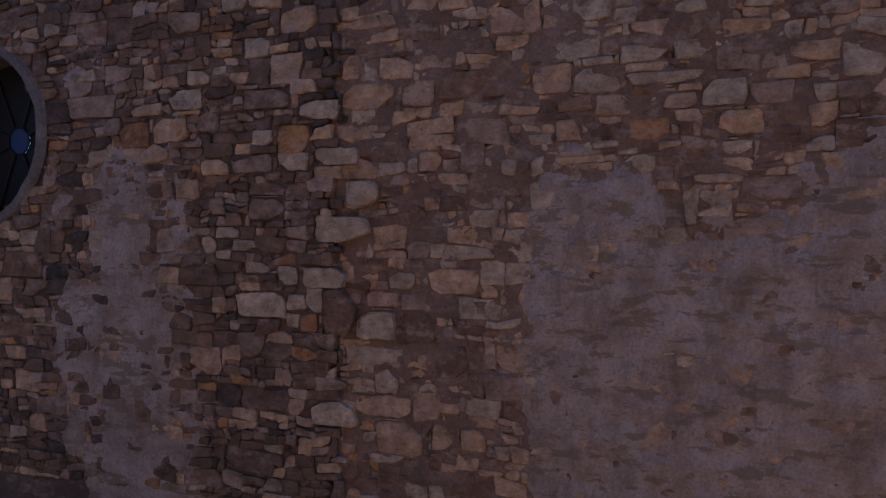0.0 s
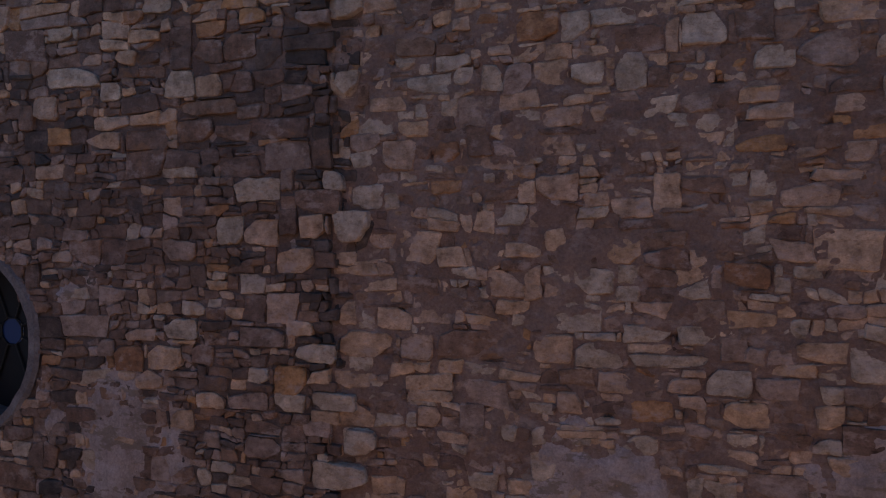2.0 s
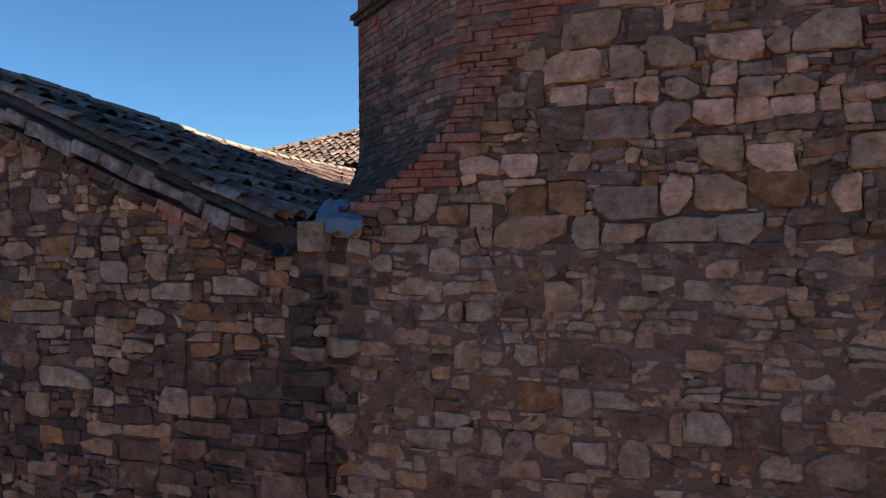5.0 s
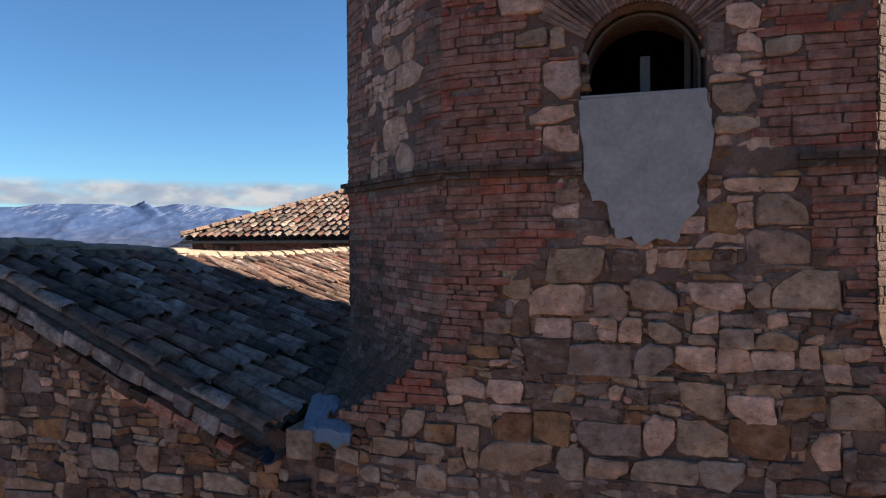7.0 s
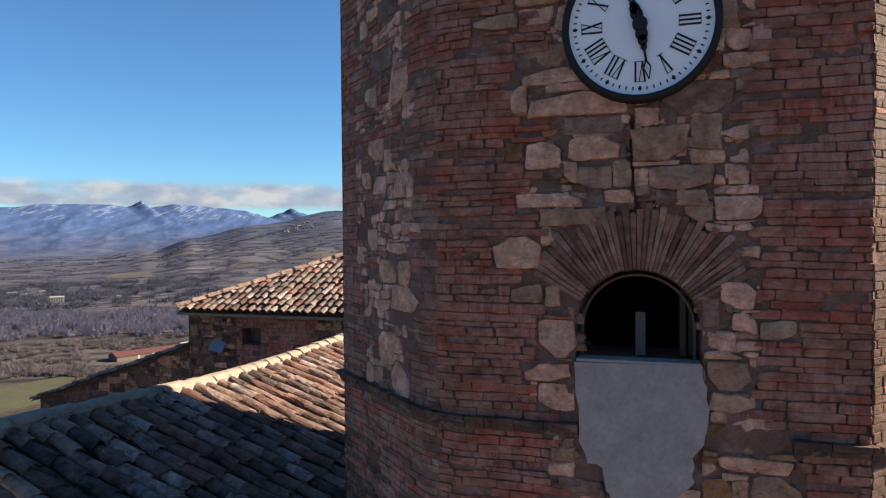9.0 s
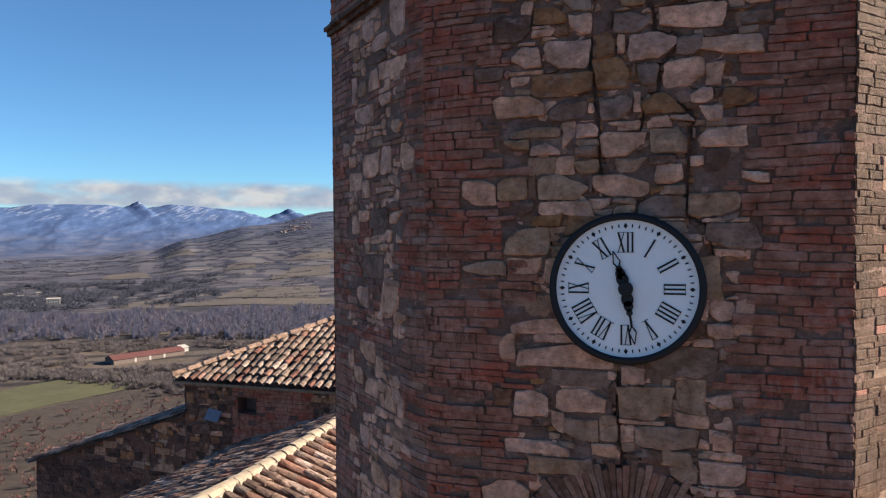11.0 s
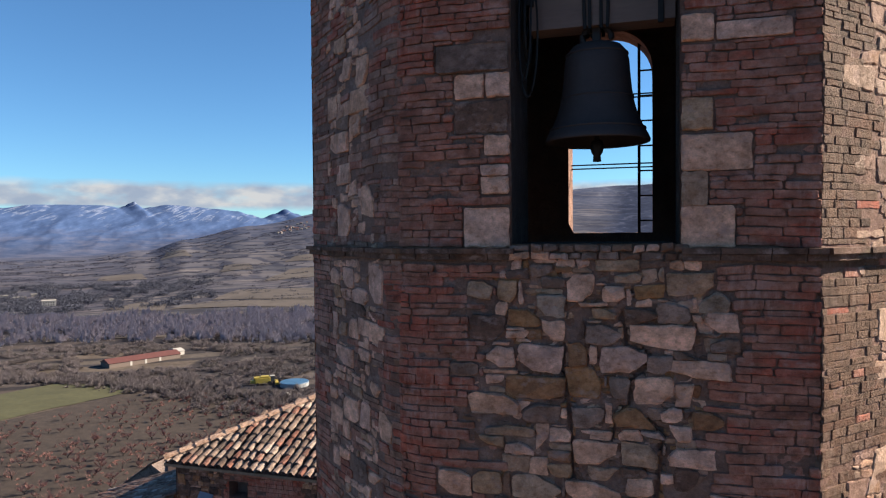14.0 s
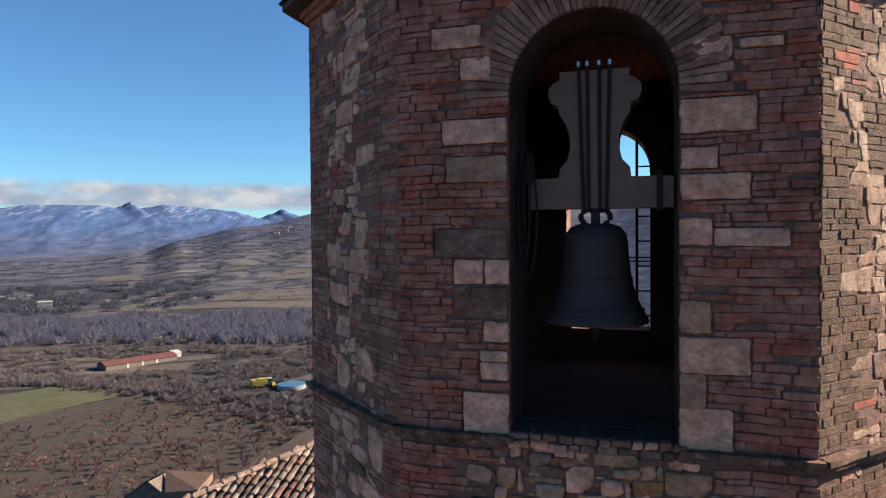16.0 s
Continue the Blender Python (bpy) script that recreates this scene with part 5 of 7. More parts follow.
def pans(parent, corner, along, up, width, height, pitch, keep=None):
    """The channels between the barrels: a sheet bent into troughs."""
    corner, along, up = Vector(corner), Vector(along).normalized(), Vector(up).normalized()
    nrm = up.cross(along)
    nrm = -nrm if nrm.z < 0 else nrm
    n, vs, fs = int(width / pitch * 6), [], []
    rows = max(2, int(height / 0.4))
    for i in range(n + 1):
        a = width * i / n
        h = 0.035 * math.cos(2 * math.pi * (a / pitch - 0.5))
        for j in range(rows + 1):
            vs.append(tuple(corner + along * a + up * (height * j / rows) + nrm * (h + 0.02)))
    for i in range(n):
        for j in range(rows):
            q = i * (rows + 1) + j
            fs.append((q, q + 1, q + rows + 2, q + rows + 1))
    return smooth(part("channel_sheet", (vs, fs), TILE, parent))


roof = thing("church_roof", "weathered clay barrel tile roof beside the tower", "roof")
EAVE_Z = roof_z(EAVE_X)
LEN_R = math.hypot(RIDGE_X - EAVE_X, RIDGE_Z - EAVE_Z)
YB = 10.5
pans(roof, (EAVE_X, -0.34, EAVE_Z - 0.03), (0, 1, 0), (-1, 0, SLOPE), YB + 0.34, LEN_R, 0.29)
lay_tiles(roof, (EAVE_X, -0.38, EAVE_Z), (0, 1, 0), (-1, 0, SLOPE), 37, 10, 0.29, LEN_R / 10, lambda p: True, lambda p: p.y < 9, 61)
pans(roof, (RIDGE_X - 4.4, -0.34, RIDGE_Z - 4.4 * FAR_SLOPE - 0.03), (0, 1, 0), (1, 0, FAR_SLOPE), YB + 0.34, 4.67, 0.29)
lay_tiles(roof, (RIDGE_X - 4.4, -0.38, RIDGE_Z - 4.4 * FAR_SLOPE), (0, 1, 0), (1, 0, FAR_SLOPE), 37, 13, 0.29, 4.67 / 13, lambda p: True, lambda p: False, 62)
rr = random.Random(9)
bm = bmesh.new()
y = -0.36
while y < YB - 0.01:
    box(bm, (RIDGE_X - 0.13, y, RIDGE_Z - 0.02), (RIDGE_X + 0.13, min(y + 0.4, YB), RIDGE_Z + 0.09))
    y += 0.4
part("ridge_bedding", bm, LIME, roof, "lime bedding under the ridge tiles")
RIDGE = plain_mat("tan_ridge_mortar", (0.31, 0.245, 0.185), 0.95, var=0.7, scale=5.0, strength=0.5)
RIDGE_MESHES = []
for tv, tf in TILES[:3]:
    me = bpy.data.meshes.new("ridge_tile")
    me.from_pydata(tv, [], tf)
    me.materials.append(RIDGE)
    RIDGE_MESHES.append(me)
y = -0.4
while y < YB:
    ob = new("ridge_tile", RIDGE_MESHES[rr.randrange(3)])
    ob.parent = roof
    ob.matrix_basis = Matrix.Translation((RIDGE_X + rr.uniform(-0.012, 0.012), y, RIDGE_Z + 0.07 + rr.uniform(-0.008, 0.01))) @ Matrix.Rotation(radians(90 + rr.uniform(-2, 2)), 4, "Z") @ Matrix.Diagonal((1.05, 1.45, 1.0, 1))
    y += 0.4


# the old roof frame sags behind the gable
def sag(x, y):
    k = min(max((y - 0.2) / 5.0, 0), 1)
    s = min(max(1 - abs(x - RIDGE_X) / 3.68, 0), 1)
    return s * (0.06 * max(0, 1 - y / 1.3) - 0.24 * k * k * (3 - 2 * k))


for ob in roof.children:
    if ob.name.startswith(("roof_tiles", "pan", "ridge_bedding")) or ob.matrix_basis.translation.length < 1e-6:
        for v in ob.data.vertices:
            v.co.z += sag(v.co.x, v.co.y)
    else:
        p = ob.matrix_basis.translation
        ob.matrix_basis = Matrix.Translation((0, 0, sag(p.x, p.y))) @ ob.matrix_basis


# lead flashing and gutter where roof, wall and tower meet
fl = thing("flashing", "blue-grey lead flashing at the foot of the shaft", "flashing")
rng = random.Random(3)
bm = bmesh.new()
grid = []
for i in range(-1, 9):
    k = max(0, i) / 8
    x0, x1, y, z = -2.93 - 0.14 * k, -2.46 - 0.30 * k, -0.11 + 0.42 * k, 9.41 + 0.17 * k
    row = []
    for j in range(11):
        t = j / 10
        c = 0.03 * noise.noise((t * 3.1, k * 2.7, 5)) + 0.018 * noise.noise((t * 8, k * 7, 9))
        lip = -0.09 + 0.05 * noise.noise((t * 5, 1, 2)) if i < 0 else 0.05 * math.sin(math.pi * t) * (0.4 + 0.6 * k)
        row.append(bm.verts.new((x0 + (x1 - x0) * t + 0.03 * noise.noise((k * 4, t * 2, 3)), y - 0.03 * (i < 0) + c, z + c + lip)))
    grid.append(row)
for a, b in zip(grid, grid[1:]):
    for k in range(10):
        bm.faces.new((a[k], a[k + 1], b[k + 1], b[k]))
low = bmesh.ops.extrude_face_region(bm, geom=bm.faces[:])
for v in [e for e in low["geom"] if isinstance(e, bmesh.types.BMVert)]:
    v.co += Vector((0, 0.012, -0.02))
bmesh.ops.recalc_face_normals(bm, faces=bm.faces)
part("lead_sheet", bm, LEAD, fl)
gut = thing("gutter", "dull blue metal valley gutter with an open spout", "gutter")
bm = bmesh.new()
path = [(-3.2, 2.4, 9.35), (-3.2, 0.2, 9.25), (-3.2, -0.08, 9.22), (-3.24, -0.2, 9.19)]
rings = []
for p in path:
    rings.append([[bm.verts.new((p[0] + r * math.cos(a), p[1], p[2] + r * math.sin(a))) for a in [math.pi + math.pi * k / 8 for k in range(9)]] for r in (0.105, 0.09)])
for a, b in zip(rings, rings[1:]):
    for s in (0, 1):
        for k in range(8):
            bm.faces.new((a[s][k], a[s][k + 1], b[s][k + 1], b[s][k]))
for e in (rings[0], rings[-1]):
    for k in range(8):
        bm.faces.new((e[0][k], e[0][k + 1], e[1][k + 1], e[1][k]))
part("channel", bm, plain_mat("dull_dark_zinc", (0.028, 0.036, 0.055), 0.7, 0.1, var=0.4), gut)
# added block: shuts out sunlit ground that showed under the eave
block("valley_wall", (-3.75, 0.45, 8.9), (-2.7, 0.7, 9.5), DARK_MORTAR, church, "", 0.02)

# ---- the house behind, with a hipped roof, and its lower wing ----
barn = thing("stone_house", "stone house with a hipped clay tile roof", "house")
BX, BY, BZ, BS = -12.9, 10.6, 11.0, 0.387


def barn_face(u, z, d):
    return (u, 10.95 - d - wavy(u, z + 60), z)


# the house wall stands in shade; dark stones and mortar paint it in
bwall = Masonry(barn, barn_face, lambda u, z: u < -8 and z > 9.2, 15)
HOLE = (-11.0, 10.1, -10.42, 10.56)
lay_rubble(bwall, -12.75, -6.5, 8.2, 10.9, 0.14, ["brown"] * 2 + ["umber"] * 3 + ["dark"] * 4, lambda u, z: u < -11.2 or u > -8.6, [HOLE], 71)
lay_bricks(bwall, -11.2, -8.6, 8.2, 10.9, lambda u, z: True, [HOLE], 72, 0.12)
bwall.finish()
in_hole = lambda u, z: HOLE[0] < u < HOLE[2] and HOLE[1] < z < HOLE[3]


def to_hole(u, z):
    return min([(abs(u - HOLE[0]), (HOLE[0], z)), (abs(u - HOLE[2]), (HOLE[2], z)), (abs(z - HOLE[1]), (u, HOLE[1])), (abs(z - HOLE[3]), (u, HOLE[3]))])[1]


bed("wall", barn_face, -12.8, -6.0, 7.0, 11.0, 0.04, lambda u, z: -0.012, DARK_MORTAR, barn, in_hole, to_hole)
part("wall", ([(-12.8, 10.95, -2), (-12.8, 19, -2), (-12.8, 19, 11), (-12.8, 10.95, 11)], [(0, 1, 2, 3)]), DARK_MORTAR, barn)
part("window_recess", ([(HOLE[0], 10.94, HOLE[1]), (HOLE[2], 10.94, HOLE[1]), (HOLE[2], 10.94, HOLE[3]), (HOLE[0], 10.94, HOLE[3]), (HOLE[0], 11.35, HOLE[1]), (HOLE[2], 11.35, HOLE[1]), (HOLE[2], 11.35, HOLE[3]), (HOLE[0], 11.35, HOLE[3])], [(0, 1, 5, 4), (1, 2, 6, 5), (2, 3, 7, 6), (3, 0, 4, 7), (4, 5, 6, 7)]), INSIDE, barn)
block("eave_board", (-12.95, 10.62, 10.9), (-4.0, 10.95, 10.985), WOOD, barn, "dark timber eave", 0.01)
RUN = 4.6
UPV = (0, 1, BS)
hip_keep = lambda p: p.x - BX > p.y - BY - 0.1
pans(barn, (BX, BY, BZ), (1, 0, 0), UPV, 9.0, 0.35, 0.25)
slopes = [(BX, BY, BZ), (-3.5, BY, BZ), (-3.5, BY + RUN, BZ + RUN * BS), (BX + RUN, BY + RUN, BZ + RUN * BS), (BX, BY + 2 * RUN, BZ), (-3.5, BY + 2 * RUN, BZ)]
# dark sheet below the tiles: paints the shade in their channels
part("roof", (slopes, [(0, 1, 2, 3), (0, 3, 4), (4, 3, 2, 5)]), MOSS_AND_SHADE, barn)
lay_tiles(barn, (BX, BY - 0.05, BZ + 0.01), (1, 0, 0), UPV, 34, 14, 0.25, 0.36, hip_keep, lambda p: p.x < -7.5, 63, 0.06, True)
HIP_MESHES = []
for tv, tf in TILES[3:]:
    me = bpy.data.meshes.new("hip_tile")
    me.from_pydata(tv, [], tf)
    me.materials.append(STONE["buff"])
    HIP_MESHES.append(me)
for k in range(15):
    ob = new("hip_tile", HIP_MESHES[rr.randrange(3)])
    ob.parent = barn
    p = Vector((BX + 0.02 + k * 0.3, BY - 0.02 + k * 0.3, BZ + 0.15 + k * 0.3 * BS))
    d = Vector((1, 1, BS)).normalized()
    ob.matrix_basis = Matrix.Translation(p) @ d.to_track_quat("X", "Z").to_matrix().to_4x4() @ Matrix.Rotation(radians(rr.uniform(-3, 3)), 4, "Z") @ Matrix.Diagonal((1.0, 1.3, 1.2, 1))
# the lower wing to its side, its roof falling away
bm = bmesh.new()
wv = [bm.verts.new(v) for v in ((-12.8, 11.0, -4), (-18.5, 11.0, -4), (-18.5, 11.0, 8.05), (-12.8, 11.0, 9.93))]
bm.faces.new(wv)
wb = [bm.verts.new((v.co.x, 15.5, v.co.z)) for v in wv]
bm.faces.new((wv[1], wb[1], wb[2], wv[2]))
part("wing_wall", bm, DARK_MORTAR, barn)
# wing wall: its shade put into dark stones and mortar too
wing = Masonry(barn, lambda u, z, d: (u, 10.99 - d, z), lambda u, z: False, 16)
wtop = lambda u: 9.93 + (u + 12.8) * (9.93 - 8.05) / 5.7
lay_rubble(wing, -18.5, -12.8, 5.5, 9.9, 0.16, ["brown"] * 2 + ["umber"] * 3 + ["dark"] * 4, lambda u, z: z < wtop(u) - 0.12, [], 73)
wing.finish()
ws = (9.93 - 8.05) / 5.7
pans(barn, (-18.7, 10.8, wtop(-18.7)), (0, 1, 0), (1, 0, ws), 4.6, 6.2, 0.25)
lay_tiles(barn, (-18.7, 10.75, wtop(-18.7) + 0.02), (0, 1, 0), (1, 0, ws), 18, 17, 0.25, 0.365, lambda p: True, lambda p: False, 64)
dish = thing("flat_antenna", "tilted pale grey flat panel fixed to the house wall", "antenna")
block("panel", (-0.21, -0.02, -0.17), (0.21, 0.02, 0.17), plain_mat("pale_grey_panel", (0.20, 0.23, 0.28), 0.4, var=0.2), dish, m=pose(-11.67, 10.72, 10.05, -35, 12, 8))
bm = bmesh.new()
tube(bm, [(-11.67, 10.74, 10.05), (-11.67, 10.95, 9.95)], 0.02)
part("bracket", bm, IRON, dish)

# unseen plain house fronts behind the camera, added to bounce warm sunlight
square = thing("house_row", "plain pale rendered house fronts across the square", "houses", kind="structure")
OCHRE = plain_mat("pale_house_render", (0.175, 0.13, 0.10), 0.9, var=0.3, scale=0.8)
for x0, x1, y, h in ((-22, -8, -15.0, 8.5), (-8, 4, -16.0, 10.0), (4, 16, -15.2, 9.0), (16, 30, -16.4, 10.5)):
    block("house_front", (x0, y - 4, -6), (x1, y, h), OCHRE, square, "", 0.03)
# pale ground, out of view too, added for its warm bounce
PAVE = plain_mat("pale_stone_paving", (0.18, 0.135, 0.105), 0.9, var=0.4, scale=1.2)
bm = bmesh.new()
box(bm, (-24, -16, -0.3), (32, 12, 0.03))
tagged(part("pavement", bm, PAVE, None), "pale stone paving round the church", "pavement", kind="structure")


# ---- the land: a hilltop, the valley, terraced slopes and far mountains, in one sheet ----
VALLEY = -78.0


def spot(bearing, dist, z=None):
    """A place in the land: degrees to the left of +y, metres from the tower."""
    a = radians(bearing)
    x, y = -dist * math.sin(a), dist * math.cos(a)
    return Vector((x, y, land(bearing, dist) if z is None else z))


def curve(x, table):
    for (a, p), (b, q) in zip(table, table[1:]):
        if x <= b:
            t = max(0.0, (x - a) / (b - a))
            return p + (q - p) * t * t * (3 - 2 * t)
    return table[-1][1]


CREST = [(-180, 60), (-40, 150), (-5, 225), (3, 205), (12, 170), (26, 118), (33, 55), (38, 5), (41, -40), (45, -66), (60, -70), (180, 60)]
RANGE = [(20, 95), (29, 125), (33, 140), (36, 180), (40, 196), (48, 196), (54, 165), (90, 80)]
PEAKS = [(20, 90), (27, 130), (28.6, 125), (29.5, 152), (30.3, 182), (31.2, 150), (32.2, 120), (33.2, 145), (34.1, 168), (35.9, 183), (37.6, 197), (38.8, 205), (39.5, 208), (40.5, 192), (41.2, 184), (41.5, 206), (41.8, 228), (42.1, 216), (42.5, 197), (42.9, 186), (43.5, 196), (44, 201), (46.1, 202), (48.4, 201), (50.5, 178), (54, 165), (62, 150), (90, 80)]


def land(b, r):
    if r < 12:
        return 0.0
    z = max(-0.47 * (r - 12), VALLEY)
    if z > VALLEY + 12:
        return z
    z = VALLEY + max(0.0, (z - VALLEY)) ** 2 / 24.0 if z > VALLEY else VALLEY
    p = (-r * math.sin(radians(b)), r * math.cos(radians(b)), 0.0)
    z += 1.5 * noise.noise((p[0] / 90, p[1] / 90, 1)) * fade(r, 200, 500)
    c = curve(b, CREST)
    t = fade(r, 820, 2800)
    z += (c - VALLEY) * (t ** 1.35) * (1.0 if r < 2800 else max(0.0, 1 - (r - 2800) / 1500.0))
    z += fade(r, 900, 1500) * (9 * noise.noise((p[0] / 260, p[1] / 260, 5)) + 3 * noise.noise((p[0] / 80, p[1] / 80, 6))) * fade(4000 - r, 0, 800)
    if r > 3500:
        s = fade(r, 3500, 4750)
        coarse = curve(b + 2.5 * (1 - s) * noise.noise((r / 260, b * 0.2, 7)), RANGE)
        h = 150 + (coarse - 150) * s * s + (curve(b + 6.0 * (1 - s) - 1.5 * (1 - s) * noise.noise((r / 120, b, 3)), PEAKS) - coarse) * s ** 6
        u = b * 82.0
        rough = 0.9 - noise.ridged_multi_fractal(((u + 0.55 * r) / 520, (r - 0.3 * u) / 900, 2.0), 0.9, 2.1, 6, 1.0, 2.0)
        z += (h - VALLEY + 15) * (s ** 1.3) - 34 * rough * min(1.0, 1.6 * s) * (1 - s) ** 0.75
    return z


bearings = [-180 + 5 * k for k in range(34)] + [-10 + 0.25 * k for k in range(120)] + [20 + 0.11 * k for k in range(330)] + [56.5 + 3.5 * k for k in range(35)]
bearings = sorted(set(round(b, 3) for b in bearings if b < 180))
dists = [0.1, 6, 12] + [12 * (900 / 12) ** (k / 70) for k in range(1, 71)] + [900 + 30 * k for k in range(1, 81)] + [3300 + 30 * k for k in range(1, 53)]
vs, fs, nb = [], [], len(bearings)
for d in dists:
    vs += [tuple(spot(b, d)) for b in bearings]
for i in range(len(dists) - 1):
    for k in range(nb):
        q, w = i * nb + k, i * nb + (k + 1) % nb
        fs.append((q, q + nb, w + nb, w))


def land_mat():
    m, n, l, b = material("winter_fields", 0.95)
    b.inputs["Specular IOR Level"].default_value = 0.1
    p = coords(n, l)
    mp = n.new("ShaderNodeMapping")
    mp.vector_type = "POINT"
    mp.inputs["Rotation"].default_value = (0, 0, radians(-36))
    l.new(p, mp.inputs["Vector"])
    flat = n.new("ShaderNodeVectorMath")
    flat.operation = "MULTIPLY"
    flat.inputs[1].default_value = (1, 1, 0)
    l.new(mp.outputs["Vector"], flat.inputs[0])
    bend = tex(n, l, p, 0.006, 3, 0.5)
    add = n.new("ShaderNodeVectorMath")
    add.operation = "MULTIPLY_ADD"
    add.inputs[1].default_value = (60, 40, 0)
    l.new(bend.outputs["Color"], add.inputs[0])
    l.new(flat.outputs["Vector"], add.inputs[2])
    q = add.outputs["Vector"]

    def cells(sx, sy, feature="F1"):
        c = n.new("ShaderNodeMapping")
        c.inputs["Scale"].default_value = (sx, sy, 1)
        l.new(q, c.inputs["Vector"])
        v = n.new("ShaderNodeTexVoronoi")
        v.feature = feature
        v.inputs["Scale"].default_value = 1.0
        l.new(c.outputs["Vector"], v.inputs["Vector"])
        return v
    f1 = cells(1 / 130, 1 / 42)
    sep = n.new("ShaderNodeSeparateColor")
    l.new(f1.outputs["Color"], sep.inputs["Color"])
    col = ramp(n, l, sep.outputs["Red"], [(0.0, (0.15, 0.133, 0.14)), (0.25, (0.22, 0.182, 0.165)), (0.42, (0.125, 0.118, 0.128)), (0.6, (0.27, 0.222, 0.19)), (0.8, (0.155, 0.142, 0.135)), (1.0, (0.20, 0.172, 0.168))])
    e1 = cells(1 / 130, 1 / 42, "DISTANCE_TO_EDGE")
    scrub = (0.068, 0.066, 0.08)
    nz = tex(n, l, p, 0.05, 6, 0.7)
    su = n.new("ShaderNodeMath")
    su.operation = "MULTIPLY_ADD"
    su.inputs[1].default_value = -0.16
    l.new(nz.outputs["Fac"], su.inputs[0])
    l.new(e1.outputs["Distance"], su.inputs[2])
    col = mixc(n, l, ramp(n, l, su.outputs[0], [(0.015, grey(0.8)), (0.05, grey(0.0))]), col, scrub)
    big = tex(n, l, p, 0.0045, 5, 0.6)
    col = mixc(n, l, ramp(n, l, big.outputs["Fac"], [(0.5, grey(0.0)), (0.6, grey(0.7))]), col, (0.115, 0.106, 0.118))
    mid = tex(n, l, p, 0.03, 6, 0.7)
    col = mixc(n, l, 0.7, col, ramp(n, l, mid.outputs["Fac"], [(0.35, grey(0.62)), (0.65, grey(1.25))]), "MULTIPLY")
    grain = tex(n, l, p, 0.25, 4, 0.7)
    col = mixc(n, l, 0.6, col, ramp(n, l, grain.outputs["Fac"], [(0.35, grey(0.6)), (0.65, grey(1.3))]), "MULTIPLY")
    band = n.new("ShaderNodeMapping")
    band.inputs["Scale"].default_value = (1 / 150, 1 / 17, 1)
    l.new(q, band.inputs["Vector"])
    bt = tex(n, l, band.outputs["Vector"], 1.0, 5, 0.6)
    away = n.new("ShaderNodeMapRange")
    away.inputs["From Min"].default_value, away.inputs["From Max"].default_value = 700, 1000
    ln0 = n.new("ShaderNodeVectorMath")
    ln0.operation = "LENGTH"
    l.new(p, ln0.inputs[0]), l.new(ln0.outputs["Value"], away.inputs["Value"])
    mk = n.new("ShaderNodeMath")
    mk.operation = "MULTIPLY"
    l.new(away.outputs[0], mk.inputs[0]), l.new(ramp(n, l, bt.outputs["Fac"], [(0.545, grey(0.0)), (0.57, grey(0.85))]), mk.inputs[1])
    col = mixc(n, l, mk.outputs[0], col, (0.07, 0.067, 0.083))
    # terraces: strips of field between walls that follow the slope's height lines
    sp = n.new("ShaderNodeSeparateXYZ")
    l.new(p, sp.inputs[0])
    sq = n.new("ShaderNodeSeparateXYZ")
    l.new(q, sq.inputs[0])

    def calc(op, a, b, c=None):
        m2 = n.new("ShaderNodeMath")
        m2.operation = op
        for k2, v2 in enumerate((a, b, c)):
            if isinstance(v2, (int, float)):
                m2.inputs[k2].default_value = v2
            elif v2 is not None:
                l.new(v2, m2.inputs[k2])
        return m2.outputs[0]
    bent = tex(n, l, p, 0.004, 4, 0.55)
    level = calc("MULTIPLY_ADD", bent.outputs["Fac"], 3.2, calc("MULTIPLY", sp.outputs["Z"], 1 / 7.5))
    step = calc("FLOOR", level, 0)
    along = calc("MULTIPLY_ADD", step, 3.37, calc("MULTIPLY", sq.outputs["X"], 1 / 170.0))
    plot = n.new("ShaderNodeCombineXYZ")
    l.new(step, plot.inputs[0]), l.new(calc("FLOOR", along, 0), plot.inputs[1])
    wn2 = n.new("ShaderNodeTexWhiteNoise")
    wn2.noise_dimensions = "2D"
    l.new(plot.outputs[0], wn2.inputs["Vector"])
    strip = ramp(n, l, wn2.outputs["Value"], [(0.0, (0.115, 0.108, 0.118)), (0.25, (0.175, 0.152, 0.145)), (0.45, (0.13, 0.122, 0.122)), (0.65, (0.245, 0.205, 0.175)), (0.8, (0.155, 0.14, 0.14)), (1.0, (0.28, 0.235, 0.195))])
    edge = calc("MULTIPLY_ADD", nz.outputs["Fac"], -0.5, calc("FRACT", level, 0))
    side = calc("MULTIPLY_ADD", nz.outputs["Fac"], -0.16, calc("FRACT", along, 0))
    strip = mixc(n, l, ramp(n, l, calc("MINIMUM", edge, calc("MULTIPLY", side, 2.0)), [(0.0, grey(0.85)), (0.1, grey(0.0))]), strip, (0.064, 0.063, 0.08))
    strip = mixc(n, l, 0.5, strip, ramp(n, l, mid.outputs["Fac"], [(0.35, grey(0.7)), (0.65, grey(1.2))]), "MULTIPLY")
    slope = n.new("ShaderNodeMapRange")
    slope.inputs["From Min"].default_value, slope.inputs["From Max"].default_value, slope.inputs["To Max"].default_value = VALLEY + 10, VALLEY + 24, 0.85
    l.new(sp.outputs["Z"], slope.inputs["Value"])
    col = mixc(n, l, calc("MULTIPLY", slope.outputs[0], away.outputs[0]), col, strip)
    # mountain colours: blue that paints in the haze, with snow
    ln = n.new("ShaderNodeVectorMath")
    ln.operation = "LENGTH"
    l.new(p, ln.inputs[0])
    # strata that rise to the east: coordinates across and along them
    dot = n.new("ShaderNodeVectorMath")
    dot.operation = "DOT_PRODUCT"
